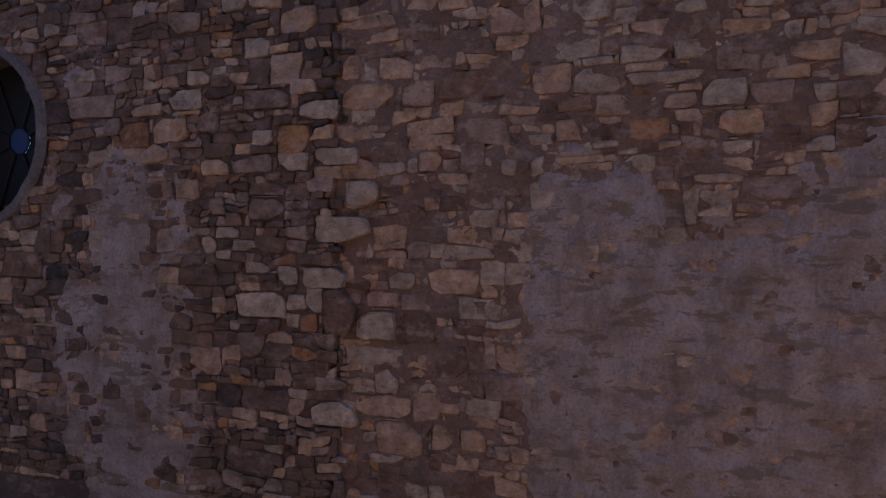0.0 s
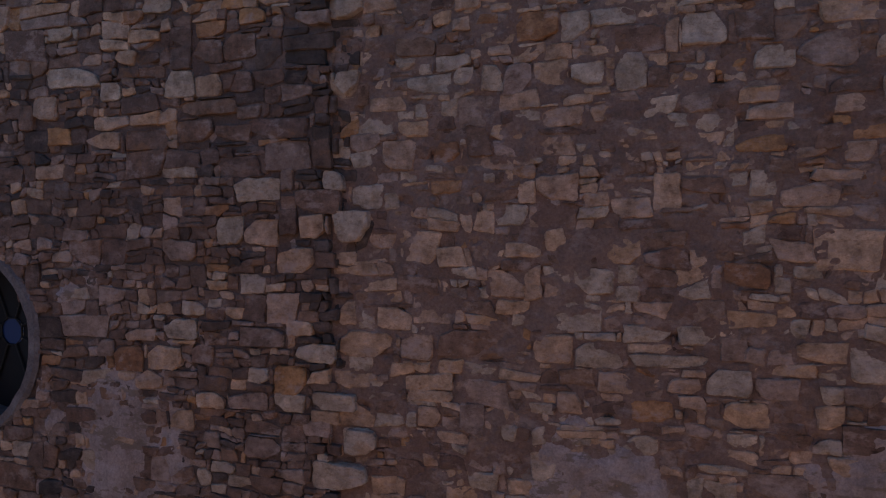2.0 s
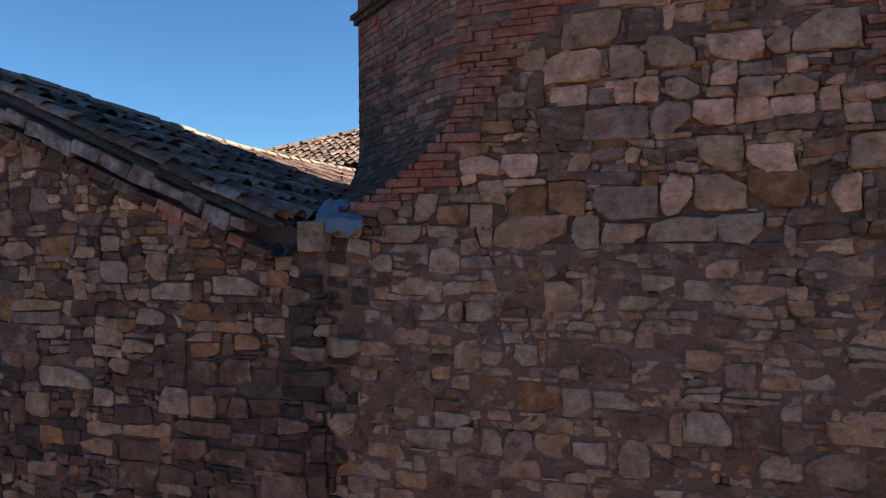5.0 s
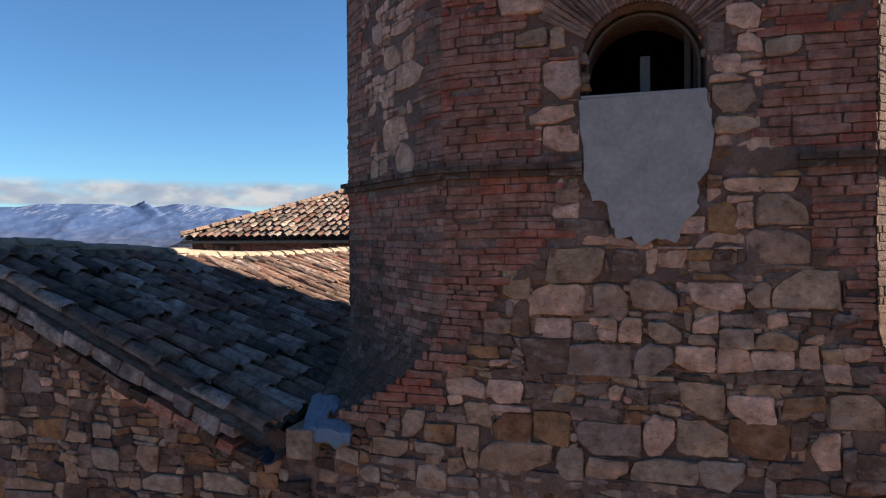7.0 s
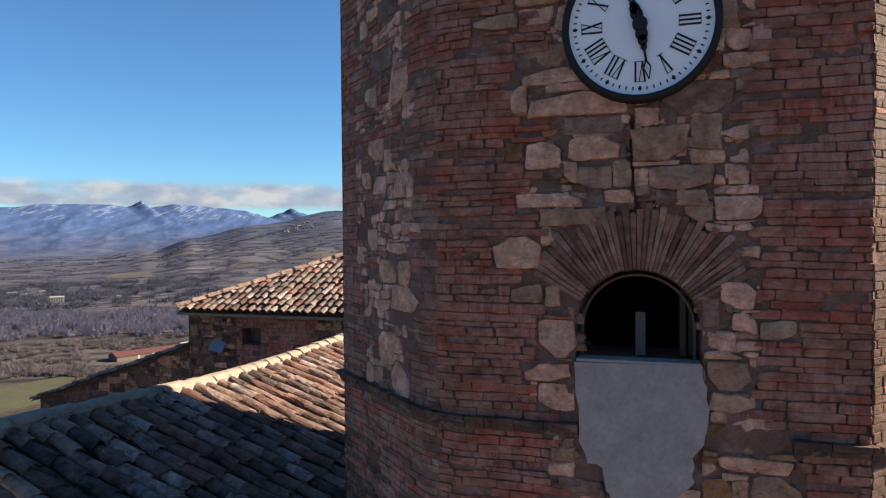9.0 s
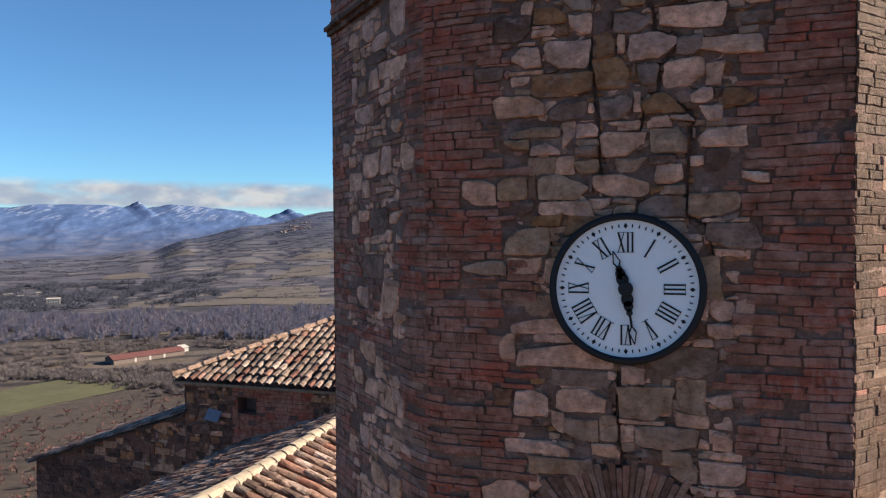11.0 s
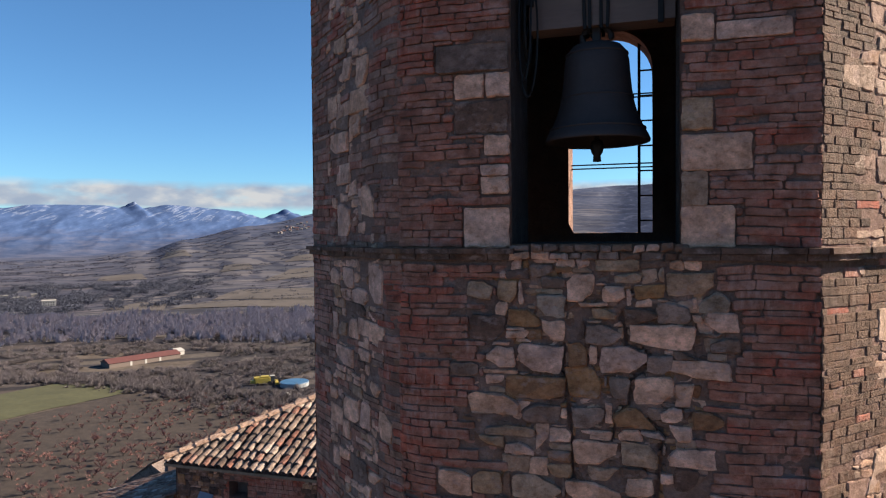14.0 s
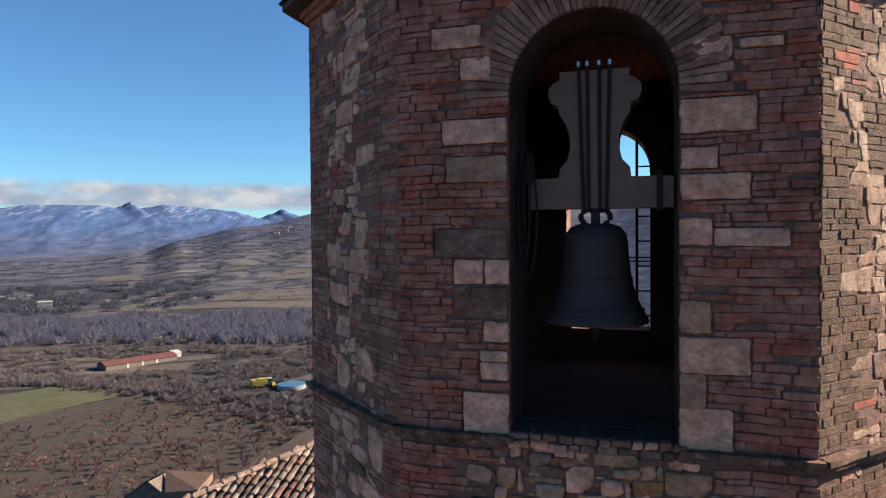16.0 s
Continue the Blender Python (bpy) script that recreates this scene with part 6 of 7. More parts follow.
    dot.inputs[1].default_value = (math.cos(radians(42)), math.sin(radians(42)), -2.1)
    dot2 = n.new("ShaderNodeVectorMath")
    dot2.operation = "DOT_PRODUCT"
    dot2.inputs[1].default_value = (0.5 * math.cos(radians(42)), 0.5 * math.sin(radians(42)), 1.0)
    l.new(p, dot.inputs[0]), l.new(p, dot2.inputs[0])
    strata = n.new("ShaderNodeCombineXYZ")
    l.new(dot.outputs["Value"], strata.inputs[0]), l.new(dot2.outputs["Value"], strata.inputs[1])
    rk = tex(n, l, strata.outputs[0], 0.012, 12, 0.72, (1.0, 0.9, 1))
    hazy_rock = ramp(n, l, rk.outputs["Fac"], [(0.36, (0.066, 0.115, 0.222)), (0.47, (0.085, 0.142, 0.262)), (0.56, (0.102, 0.168, 0.31)), (0.66, (0.15, 0.215, 0.35))])
    # plain at their foot: haze painted as blue, with pale strips
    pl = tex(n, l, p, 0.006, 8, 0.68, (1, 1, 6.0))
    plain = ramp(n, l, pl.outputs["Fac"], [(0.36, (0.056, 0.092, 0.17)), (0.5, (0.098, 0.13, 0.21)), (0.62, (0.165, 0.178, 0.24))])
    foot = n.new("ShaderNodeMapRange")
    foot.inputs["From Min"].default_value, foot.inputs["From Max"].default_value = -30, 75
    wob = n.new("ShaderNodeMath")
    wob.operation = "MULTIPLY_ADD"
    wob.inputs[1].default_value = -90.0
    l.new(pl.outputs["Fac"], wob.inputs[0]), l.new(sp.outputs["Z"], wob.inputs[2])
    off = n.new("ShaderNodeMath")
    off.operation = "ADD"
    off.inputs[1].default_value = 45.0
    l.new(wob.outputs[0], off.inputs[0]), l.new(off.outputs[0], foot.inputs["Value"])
    hazy_rock = mixc(n, l, foot.outputs[0], plain, hazy_rock)
    # snow and pale cliffs: thin broken bands along the strata, more of them higher up
    sn = tex(n, l, strata.outputs[0], 0.010, 9, 0.62, (1.0, 0.35, 1))
    sm = tex(n, l, p, 0.0045, 5, 0.6)
    hi = n.new("ShaderNodeMapRange")
    hi.inputs["From Min"].default_value, hi.inputs["From Max"].default_value = 20, 170
    l.new(sp.outputs["Z"], hi.inputs["Value"])
    ad, ad2 = n.new("ShaderNodeMath"), n.new("ShaderNodeMath")
    ad.operation = ad2.operation = "MULTIPLY"
    l.new(ramp(n, l, sn.outputs["Fac"], [(0.455, grey(0.0)), (0.475, grey(1.0)), (0.495, grey(1.0)), (0.515, grey(0.0))]), ad2.inputs[0]), l.new(ramp(n, l, sm.outputs["Fac"], [(0.43, grey(0.0)), (0.53, grey(1.0))]), ad2.inputs[1])
    l.new(ad2.outputs[0], ad.inputs[0]), l.new(hi.outputs[0], ad.inputs[1])
    hazy_rock = mixc(n, l, ramp(n, l, ad.outputs[0], [(0.2, grey(0.0)), (0.8, grey(0.6))]), hazy_rock, (0.40, 0.45, 0.54))
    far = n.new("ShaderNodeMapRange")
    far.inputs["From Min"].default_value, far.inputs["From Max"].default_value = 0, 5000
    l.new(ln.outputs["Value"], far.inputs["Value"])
    # land seen through the belfry: its shade and haze painted dark blue
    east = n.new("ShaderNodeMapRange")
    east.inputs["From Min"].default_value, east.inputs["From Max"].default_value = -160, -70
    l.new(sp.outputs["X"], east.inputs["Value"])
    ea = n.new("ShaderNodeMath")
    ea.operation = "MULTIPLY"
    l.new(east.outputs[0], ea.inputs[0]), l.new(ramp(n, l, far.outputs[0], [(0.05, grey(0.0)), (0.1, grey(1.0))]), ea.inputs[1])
    # the painted haze takes over with distance
    col = mixc(n, l, ramp(n, l, far.outputs[0], [(0.22, grey(0.0)), (0.42, grey(0.14)), (0.62, grey(0.45)), (0.78, grey(1.0))]), col, hazy_rock)
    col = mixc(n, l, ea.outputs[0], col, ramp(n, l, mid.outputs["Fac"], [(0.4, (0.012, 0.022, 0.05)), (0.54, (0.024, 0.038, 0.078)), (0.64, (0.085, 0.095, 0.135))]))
    # farther land is also tinted bluer, again painting haze
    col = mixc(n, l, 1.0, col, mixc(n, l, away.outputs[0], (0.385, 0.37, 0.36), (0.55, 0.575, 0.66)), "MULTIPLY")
    l.new(col, b.inputs["Base Color"])
    b.inputs["Specular IOR Level"].default_value = 0.06
    return m


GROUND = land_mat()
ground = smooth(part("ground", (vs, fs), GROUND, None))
tagged(ground, "winter valley with brown fields, terraces and far blue mountains", "landscape", kind="structure")

# clouds low over the mountains
mc, nc, lc, bc = material("low_cloud", 1.0)
pc = coords(nc, lc)
sx = nc.new("ShaderNodeSeparateXYZ")
lc.new(pc, sx.inputs[0])
lo_, hi_ = nc.new("ShaderNodeMapRange"), nc.new("ShaderNodeMapRange")
lo_.inputs["From Min"].default_value, lo_.inputs["From Max"].default_value = 165, 230
hi_.inputs["From Min"].default_value, hi_.inputs["From Max"].default_value = 425, 330
lc.new(sx.outputs["Z"], lo_.inputs["Value"]), lc.new(sx.outputs["Z"], hi_.inputs["Value"])
cn = tex(nc, lc, pc, 0.0030, 7, 0.52, (1, 1, 2.6))
mu, mu2 = nc.new("ShaderNodeMath"), nc.new("ShaderNodeMath")
mu.operation = mu2.operation = "MULTIPLY"
lc.new(lo_.outputs[0], mu.inputs[0]), lc.new(hi_.outputs[0], mu.inputs[1])
lc.new(mu.outputs[0], mu2.inputs[0]), lc.new(cn.outputs["Fac"], mu2.inputs[1])
alpha = ramp(nc, lc, mu2.outputs[0], [(0.16, grey(0.0)), (0.36, grey(0.6)), (0.5, grey(0.97))])
shade = tex(nc, lc, pc, 0.0042, 5, 0.5, (1, 1, 2.2))
em = nc.new("ShaderNodeEmission")
em.inputs["Strength"].default_value = 0.30
lc.new(ramp(nc, lc, shade.outputs["Fac"], [(0.36, (0.40, 0.51, 0.72)), (0.5, (0.50, 0.60, 0.78)), (0.64, (0.74, 0.79, 0.88))]), em.inputs["Color"])
tr, mx = nc.new("ShaderNodeBsdfTransparent"), nc.new("ShaderNodeMixShader")
lc.new(alpha, mx.inputs["Fac"]), lc.new(tr.outputs[0], mx.inputs[1]), lc.new(em.outputs[0], mx.inputs[2])
lc.new(mx.outputs[0], nc["Material Output"].inputs["Surface"])
cv = [(-4890 * math.sin(radians(b)), 4890 * math.cos(radians(b)), z) for b in range(-40, 81, 2) for z in (60, 460)]
cl = part("backdrop_cloud", (cv, [(2 * k, 2 * k + 1, 2 * k + 3, 2 * k + 2) for k in range(60)]), mc, None)
tagged(cl, "band of white cloud low over the mountains", "cloud", kind="structure")


# ---- growth in the valley ----
def twig_mat(name, a, b_, c):
    m, n, l, b = material(name, 0.9)
    b.inputs["Specular IOR Level"].default_value = 0.1
    p = coords(n, l)
    t = tex(n, l, p, 0.35, 3, 0.6)
    w = tex(n, l, p, 0.07, 4, 0.65)
    col = mixc(n, l, 0.5, ramp(n, l, w.outputs["Fac"], [(0.3, a), (0.5, b_), (0.7, c)]), ramp(n, l, t.outputs["Fac"], [(0.3, grey(0.7)), (0.7, grey(1.25))]), "MULTIPLY")
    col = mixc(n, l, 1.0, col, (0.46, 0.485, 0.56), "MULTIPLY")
    l.new(col, b.inputs["Base Color"])
    return m


POPLAR = twig_mat("bare_poplar", (0.55, 0.46, 0.43), (0.69, 0.58, 0.54), (0.41, 0.335, 0.315))
SHRUB = twig_mat("bare_shrub", (0.22, 0.175, 0.16), (0.30, 0.24, 0.215), (0.17, 0.14, 0.11))
# evergreen tones pushed towards blue to paint the haze over them
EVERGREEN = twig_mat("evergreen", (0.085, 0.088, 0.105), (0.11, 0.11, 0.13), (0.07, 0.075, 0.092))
FRUIT = twig_mat("red_brown_twigs", (0.46, 0.21, 0.165), (0.52, 0.26, 0.20), (0.35, 0.19, 0.16))
BARK = plain_mat("dark_bark", (0.05, 0.04, 0.035), 0.9)


def spindle(vs, fs, p, h, w, rng, rods=5):
    """A leafless poplar: a bundle of thin upright rods that splay out."""
    for k in range(rods):
        a, e = rng.uniform(0, 6.28), w * rng.uniform(0.2, 1.0)
        hh = h * rng.uniform(0.7, 1.05)
        q = Vector((p.x + e * math.cos(a), p.y + e * math.sin(a), p.z))
        m = q + Vector((0.3 * rng.uniform(-1, 1), 0.3 * rng.uniform(-1, 1), hh * rng.uniform(0.4, 0.6)))
        t = q + Vector((rng.uniform(-0.8, 0.8), rng.uniform(-0.8, 0.8), hh))
        ww = w * rng.uniform(0.28, 0.5)
        o = len(vs)
        vs.extend([tuple(q), (m.x + ww, m.y, m.z), (m.x - ww * 0.5, m.y + ww * 0.86, m.z), (m.x - ww * 0.5, m.y - ww * 0.86, m.z), tuple(t)])
        fs.extend([(o, o + 2, o + 1), (o, o + 3, o + 2), (o, o + 1, o + 3), (o + 1, o + 2, o + 4), (o + 2, o + 3, o + 4), (o + 3, o + 1, o + 4)])


def clump(vs, fs, p, w, h, rng, count=26, size=0.24):
    """A shrub or crown: many small scattered leaves of twigs, denser towards the middle."""
    for k in range(count):
        d = Vector((rng.gauss(0, 0.42), rng.gauss(0, 0.42), rng.gauss(0, 0.35)))
        c = p + Vector((d.x * w, d.y * w, h * 0.5 + d.z * h))
        c.z = max(c.z, p.z + 0.05)
        s = size * w * rng.uniform(0.5, 1.2)
        a, b = Vector([rng.uniform(-1, 1) for _ in range(3)]), Vector([rng.uniform(-1, 1) for _ in range(3)])
        o = len(vs)
        vs.extend([tuple(c + a * s), tuple(c + b * s), tuple(c - (a + b) * s * 0.6), tuple(c + a.cross(b) * s)])
        fs.extend([(o, o + 1, o + 2), (o, o + 3, o + 1), (o + 1, o + 3, o + 2), (o + 2, o + 3, o)])



def bush(vs, fs, p, w, h, rng, count=50):
    """A leafless shrub: thin twigs that fan out from the ground into an uneven dome."""
    lean, tall = rng.uniform(-0.3, 0.3), [rng.uniform(0.6, 1.15) for _ in range(5)]
    for k in range(count):
        a, e = rng.uniform(0, 6.28), rng.random() ** 0.6
        t = Vector((p.x + w * e * math.cos(a) + lean, p.y + w * e * math.sin(a), p.z + h * tall[int(a * 0.79) % 5] * math.sqrt(max(0.03, 1 - 0.9 * e * e)) * rng.uniform(0.55, 1.05)))
        c = Vector((p.x, p.y, p.z)).lerp(t, rng.uniform(0.25, 0.6))
        s = rng.uniform(0.05, 0.13)
        d = Vector((rng.uniform(-s, s), rng.uniform(-s, s), rng.uniform(-s, s)))
        o = len(vs)
        vs.extend([tuple(c + d), tuple(c - d), tuple(t)])
        fs.append((o, o + 1, o + 2))


rng = random.Random(17)
vs, fs = [], []
for k in range(8200):
    b = rng.uniform(23, 56)
    lo = 600 + 5.0 * max(0, b - 30) + 30 * noise.noise((b * 0.3, 0, 0)) + 25 * noise.noise((b * 1.7, 3, 0))
    hi = 850 + 9.0 * max(0, b - 40) + 40 * noise.noise((b * 0.25, 9, 0))
    d = rng.uniform(lo, hi)
    if noise.noise((b * 0.9, d / 50, 4)) < -0.3:
        continue
    p, h = spot(b, d), rng.uniform(5.5, 12) * (0.8 + 0.5 * noise.noise((b * 0.8, d / 60, 8)))
    spindle(vs, fs, p, h, rng.uniform(0.7, 1.4), rng, 4)
    clump(vs, fs, p, 1.9, h * 0.5, rng, 7, 0.22)
tagged(part("woodland", (vs, fs), POPLAR, None, kind="stuff"), "belt of bare grey poplars along the river", "woodland")
vs, fs = [], []
for k in range(4200):
    b, d = rng.uniform(23, 56), rng.uniform(440, 660)
    if noise.noise((b * 0.45, d / 26, 14)) < -0.1 or (b > 43 and d < 505) or (37 < b < 46 and 515 < d < 585):
        continue
    w = rng.uniform(1.4, 4.6)
    bush(vs, fs, spot(b, d), w, w * rng.uniform(0.8, 1.5), rng, int(52 * w))


def hedge_line(b):
    return 378 + 6.3 * (b - 29) if b < 42 else 460 + 8.0 * (b - 42)


for k in range(2100):
    b = rng.uniform(24, 55)
    d = hedge_line(b) + rng.gauss(0, 9 + 17 * fade(44 - b, 0, 9))
    if b < 34.5 and abs(d - 432) < 20:
        continue
    w = rng.choice((1.0, 1.5, 2.0, 2.6, 3.4))
    bush(vs, fs, spot(b, d), w, w * rng.uniform(1.0, 1.8), rng, int(85 * w))
for k in range(26):
    b = rng.uniform(42.4, 47.2)
    bush(vs, fs, spot(b, 447 + 11.5 * (b - 42.2) + rng.uniform(0, 9)), rng.uniform(1.6, 3.2), rng.uniform(4, 7.5), rng, 130)
tagged(part("shrubs", (vs, fs), SHRUB, None, kind="stuff"), "brown bare hedges and scrub between the fields", "shrubs")
vs, fs, row = [], [], 960.0
while row < 2750:
    shift = rng.uniform(0, 50)
    for k in range(260):
        b = 22 + 0.133 * k + rng.uniform(-0.06, 0.06)
        d = row + 45 * noise.noise((b * 0.35, row / 90, 31)) + rng.uniform(-5, 5)
        if noise.noise((b * 0.55 + shift, row / 50, 24)) < 0.02:
            continue
        clump(vs, fs, spot(b, d), rng.uniform(3.0, 7) * row / 1500, rng.uniform(1.6, 3.6), rng, 16, 0.17)
    row *= 1.032
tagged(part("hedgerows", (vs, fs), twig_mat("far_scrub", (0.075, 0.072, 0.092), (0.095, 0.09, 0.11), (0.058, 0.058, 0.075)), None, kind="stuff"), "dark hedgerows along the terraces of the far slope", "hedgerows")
vs, fs = [], []
for k in range(3000):
    b = rng.uniform(36.0, 56)
    d = rng.uniform(960, 1400)
    if noise.noise((b * 0.7, d / 60, 2)) < 0.25 * fade(42 - b, 0, 6) - 0.05:
        continue
    clump(vs, fs, spot(b, d), rng.uniform(3, 7), rng.uniform(3, 7), rng, 34, 0.2)
for k in range(60):
    b, d = rng.uniform(26, 36), rng.uniform(380, 470)
    clump(vs, fs, spot(b, d), rng.uniform(1.2, 2.4), rng.uniform(2.0, 4), rng, 50, 0.15)
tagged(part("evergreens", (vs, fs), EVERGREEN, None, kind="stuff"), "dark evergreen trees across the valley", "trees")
# orchard: bare trees in rows
vs, fs, bv, bf = [], [], [], []
ux, uy = Vector((math.cos(radians(36)), math.sin(radians(36)), 0)), Vector((-math.sin(radians(36)), math.cos(radians(36)), 0))
for i in range(-27, 19):
    for j in range(26, 56):
        q = ux * (i * 8.0 + rng.uniform(-2.2, 2.2)) + uy * (j * 8.0 + rng.uniform(-2.2, 2.2))
        b, d = math.degrees(math.atan2(-q.x, q.y)), math.hypot(q.x, q.y)
        if d > min(405 + 3.5 * max(0, 48 - b), hedge_line(b) - 8) or d < 190 or rng.random() < 0.2 or noise.noise((q.x / 40, q.y / 40, 3)) < -0.35:
            continue
        p = spot(b, d)
        s = rng.uniform(0.55, 1.25) * (1.25 if d < 345 else 1.0)
        full = rng.random() < (0.9 if d < 370 else 0.4)
        for k in range(rng.choice((4, 5, 6))):
            a, ln = rng.uniform(0, 6.28), rng.uniform(1.5, 2.5) * s
            base, mid = p, p + Vector((0.15 * rng.uniform(-1, 1), 0.15 * rng.uniform(-1, 1), 0.8 * s))
            tip = mid + Vector((math.cos(a) * ln * rng.uniform(0.4, 1.3), math.sin(a) * ln * rng.uniform(0.4, 1.3), ln * rng.uniform(0.4, 1.0)))
            elbow = mid + (tip - mid) * 0.45 + Vector((rng.uniform(-0.35, 0.35), rng.uniform(-0.35, 0.35), rng.uniform(-0.3, 0.2)))
            o = len(bv)
            for c, w in ((base, 0.17), (mid, 0.13), (elbow, 0.09), (tip, 0.02)):
                bv.extend([(c.x + w, c.y, c.z), (c.x - w * 0.5, c.y + w * 0.8, c.z), (c.x - w * 0.5, c.y - w * 0.8, c.z)])
            for t in (0, 3, 6):
                bf.extend([(o + t + m, o + t + (m + 1) % 3, o + t + 3 + (m + 1) % 3, o + t + 3 + m) for m in range(3)])
            for z in range(42 if full else 9):
                u = rng.uniform(0.35, 1.0)
                c = mid + (tip - mid) * u
                e = c + Vector((rng.uniform(-1.1, 1.1), rng.uniform(-1.1, 1.1), rng.uniform(0.1, 1.3))) * s
                o = len(vs)
                vs.extend([(c.x - 0.06, c.y, c.z), (c.x + 0.06, c.y, c.z), tuple(e), (c.x, c.y + 0.06, c.z)])
                fs.extend([(o, o + 1, o + 2), (o + 1, o + 3, o + 2), (o + 3, o, o + 2)])
for k in range(2600):
    b, d = rng.uniform(24, 56), rng.uniform(200, 445)
    if d > min(405 + 3.5 * max(0, 48 - b), hedge_line(b) - 8) or noise.noise((b * 0.5, d / 25, 34)) < 0.05 * (d - 300) / 40:
        continue
    bush(vs, fs, spot(b, d), rng.uniform(0.7, 1.6), rng.uniform(0.8, 2.4), rng, 46)
orchard = tagged(part("orchard_twigs", (vs, fs), FRUIT, None, kind="stuff"), "red-brown twigs of bare fruit trees in rows", "orchard")
tagged(part("orchard_limbs", (bv, bf), BARK, None, kind="stuff"), "dark trunks and limbs of bare fruit trees", "orchard")


# meadow, orchard soil
def sheet(name, corners, mat, label, cat, lift):
    """A field laid over the ground: corners (bearing, distance) of a four-sided plot."""
    n, (a, b, c, d) = 24, corners
    vs = []
    for i in range(n + 1):
        for j in range(n + 1):
            s, t = i / n, j / n
            p = [(a[k] * (1 - s) + b[k] * s) * (1 - t) + (d[k] * (1 - s) + c[k] * s) * t for k in (0, 1)]
            v = spot(p[0] + 0.15 * noise.noise((s * 9, t * 9, 1)), p[1] + 2 * noise.noise((s * 9, t * 9, 2)))
            vs.append((v.x, v.y, v.z + lift))
    fs = [(i * (n + 1) + j, (i + 1) * (n + 1) + j, (i + 1) * (n + 1) + j + 1, i * (n + 1) + j + 1) for i in range(n) for j in range(n)]
    tagged(part(name, (vs, fs), mat, None), label, cat, kind="structure")


sheet("meadow", ((58, 385), (42.2, 446), (46.6, 497), (58, 455)), plain_mat("young_green_crop", (0.064, 0.062, 0.029), 0.95, var=0.5, scale=0.06, stretch=(1, 1, 1)), "green field of young crop", "field", 0.35)
SOIL = plain_mat("orchard_soil", (0.045, 0.032, 0.026), 0.95, var=1.0, scale=0.3, strength=0.8, dist=0.3)
sheet("orchard_soil", ((58, 384), (25, 372), (25, 373), (42.0, 444)), SOIL, "brown orchard soil with dry grass", "field", 0.2)
sheet("orchard_soil", ((58, 170), (25, 170), (25, 372), (58, 384)), SOIL, "brown orchard soil with dry grass", "field", 0.2)


PLOT = plain_mat("stubble_field", (0.084, 0.068, 0.06), 0.95, var=0.7, scale=0.02, stretch=(1, 1, 1))
for corners in (((36.3, 1002), (28.0, 950), (28.0, 1076), (34.2, 1100)), ((39.6, 925), (24.0, 870), (24.0, 930), (36.6, 985)), ((44.4, 965), (40.0, 915), (39.6, 1000), (41.6, 1025)),
                ((32.2, 1211), (27.0, 1225), (27.0, 1362), (30.1, 1360)), ((30.5, 1500), (26.5, 1455), (26.5, 1565), (29.6, 1560)), ((40.1, 2080), (37.6, 1965), (38.2, 2250), (39.6, 2350)), ((44.0, 690), (39.9, 676), (39.9, 700), (43.6, 712)),
                ((35.6, 1480), (33.0, 1440), (33.2, 1560), (35.2, 1600)), ((44.6, 1560), (41.0, 1500), (41.4, 1640), (44.0, 1680))):
    sheet("field", corners, PLOT, "tan stubble field on the far side of the river", "field", 0.9)


# ---- buildings and machines in the valley ----
def neighbour():
    """The top of a lower house on the slope: a tiled roof that meets a tan one."""
    t = thing("neighbour_house", "lower house with clay tiles and a tan lean-to", "house")
    tan = plain_mat("tan_roof_render", (0.19, 0.115, 0.08), 0.9, var=0.4, scale=1.5)
    block("wall", (-47.5, 47.0, -22), (-37.8, 46.9, -6.2), tan, t, "", 0.05)
    bm = bmesh.new()
    q = [bm.verts.new(v) for v in ((-42.8, 46.9, -3.0), (-37.6, 46.9, -2.7), (-37.6, 44.7, -3.5), (-40.9, 44.5, -4.0), (-37.6, 46.9, -6.3), (-37.6, 44.7, -6.3), (-40.9, 44.5, -6.3))]
    for f in ((0, 1, 2, 3), (1, 4, 5, 2), (3, 2, 5, 6)):
        bm.faces.new([q[i] for i in f])
    part("lean_to", bm, tan, t, "tan rendered slope")
    up = Vector((4.6, 0, 3.3)).normalized()
    part("roof", ([(-47.6, 44.6, -6.6), (-42.8, 44.6, -3.25), (-42.8, 46.9, -3.25), (-47.6, 46.9, -6.6), (-40.6, 44.6, -4.5), (-39.5, 44.6, -6.6), (-39.5, 46.9, -6.6)], [(0, 1, 2, 3), (1, 4, 5, 6, 2), (0, 5, 4, 1)]), TILE, t)
    lay_tiles(t, (-47.6, 44.5, -6.6), (0, 1, 0), tuple(up), 8, 15, 0.29, 0.39, lambda p: True, lambda p: False, 66, 0.05, True)


neighbour()

REDROOF = plain_mat("red_sheet_roof", (0.10, 0.038, 0.034), 0.7, var=0.3, scale=0.3)
PALEWALL = plain_mat("pale_wall", (0.34, 0.32, 0.30), 0.9, var=0.2, scale=0.4)
VILLAGE = plain_mat("village_wall", (0.18, 0.165, 0.155), 0.9, var=0.3, scale=0.2)
DARKGAP = plain_mat("dark_opening", (0.03, 0.03, 0.03), 0.9, var=0.1)
YELLOW = plain_mat("yellow_paint", (0.34, 0.255, 0.05), 0.5, var=0.2, scale=0.6)
BLUEP = plain_mat("blue_sheet", (0.04, 0.105, 0.19), 0.5, var=0.2, scale=0.3)


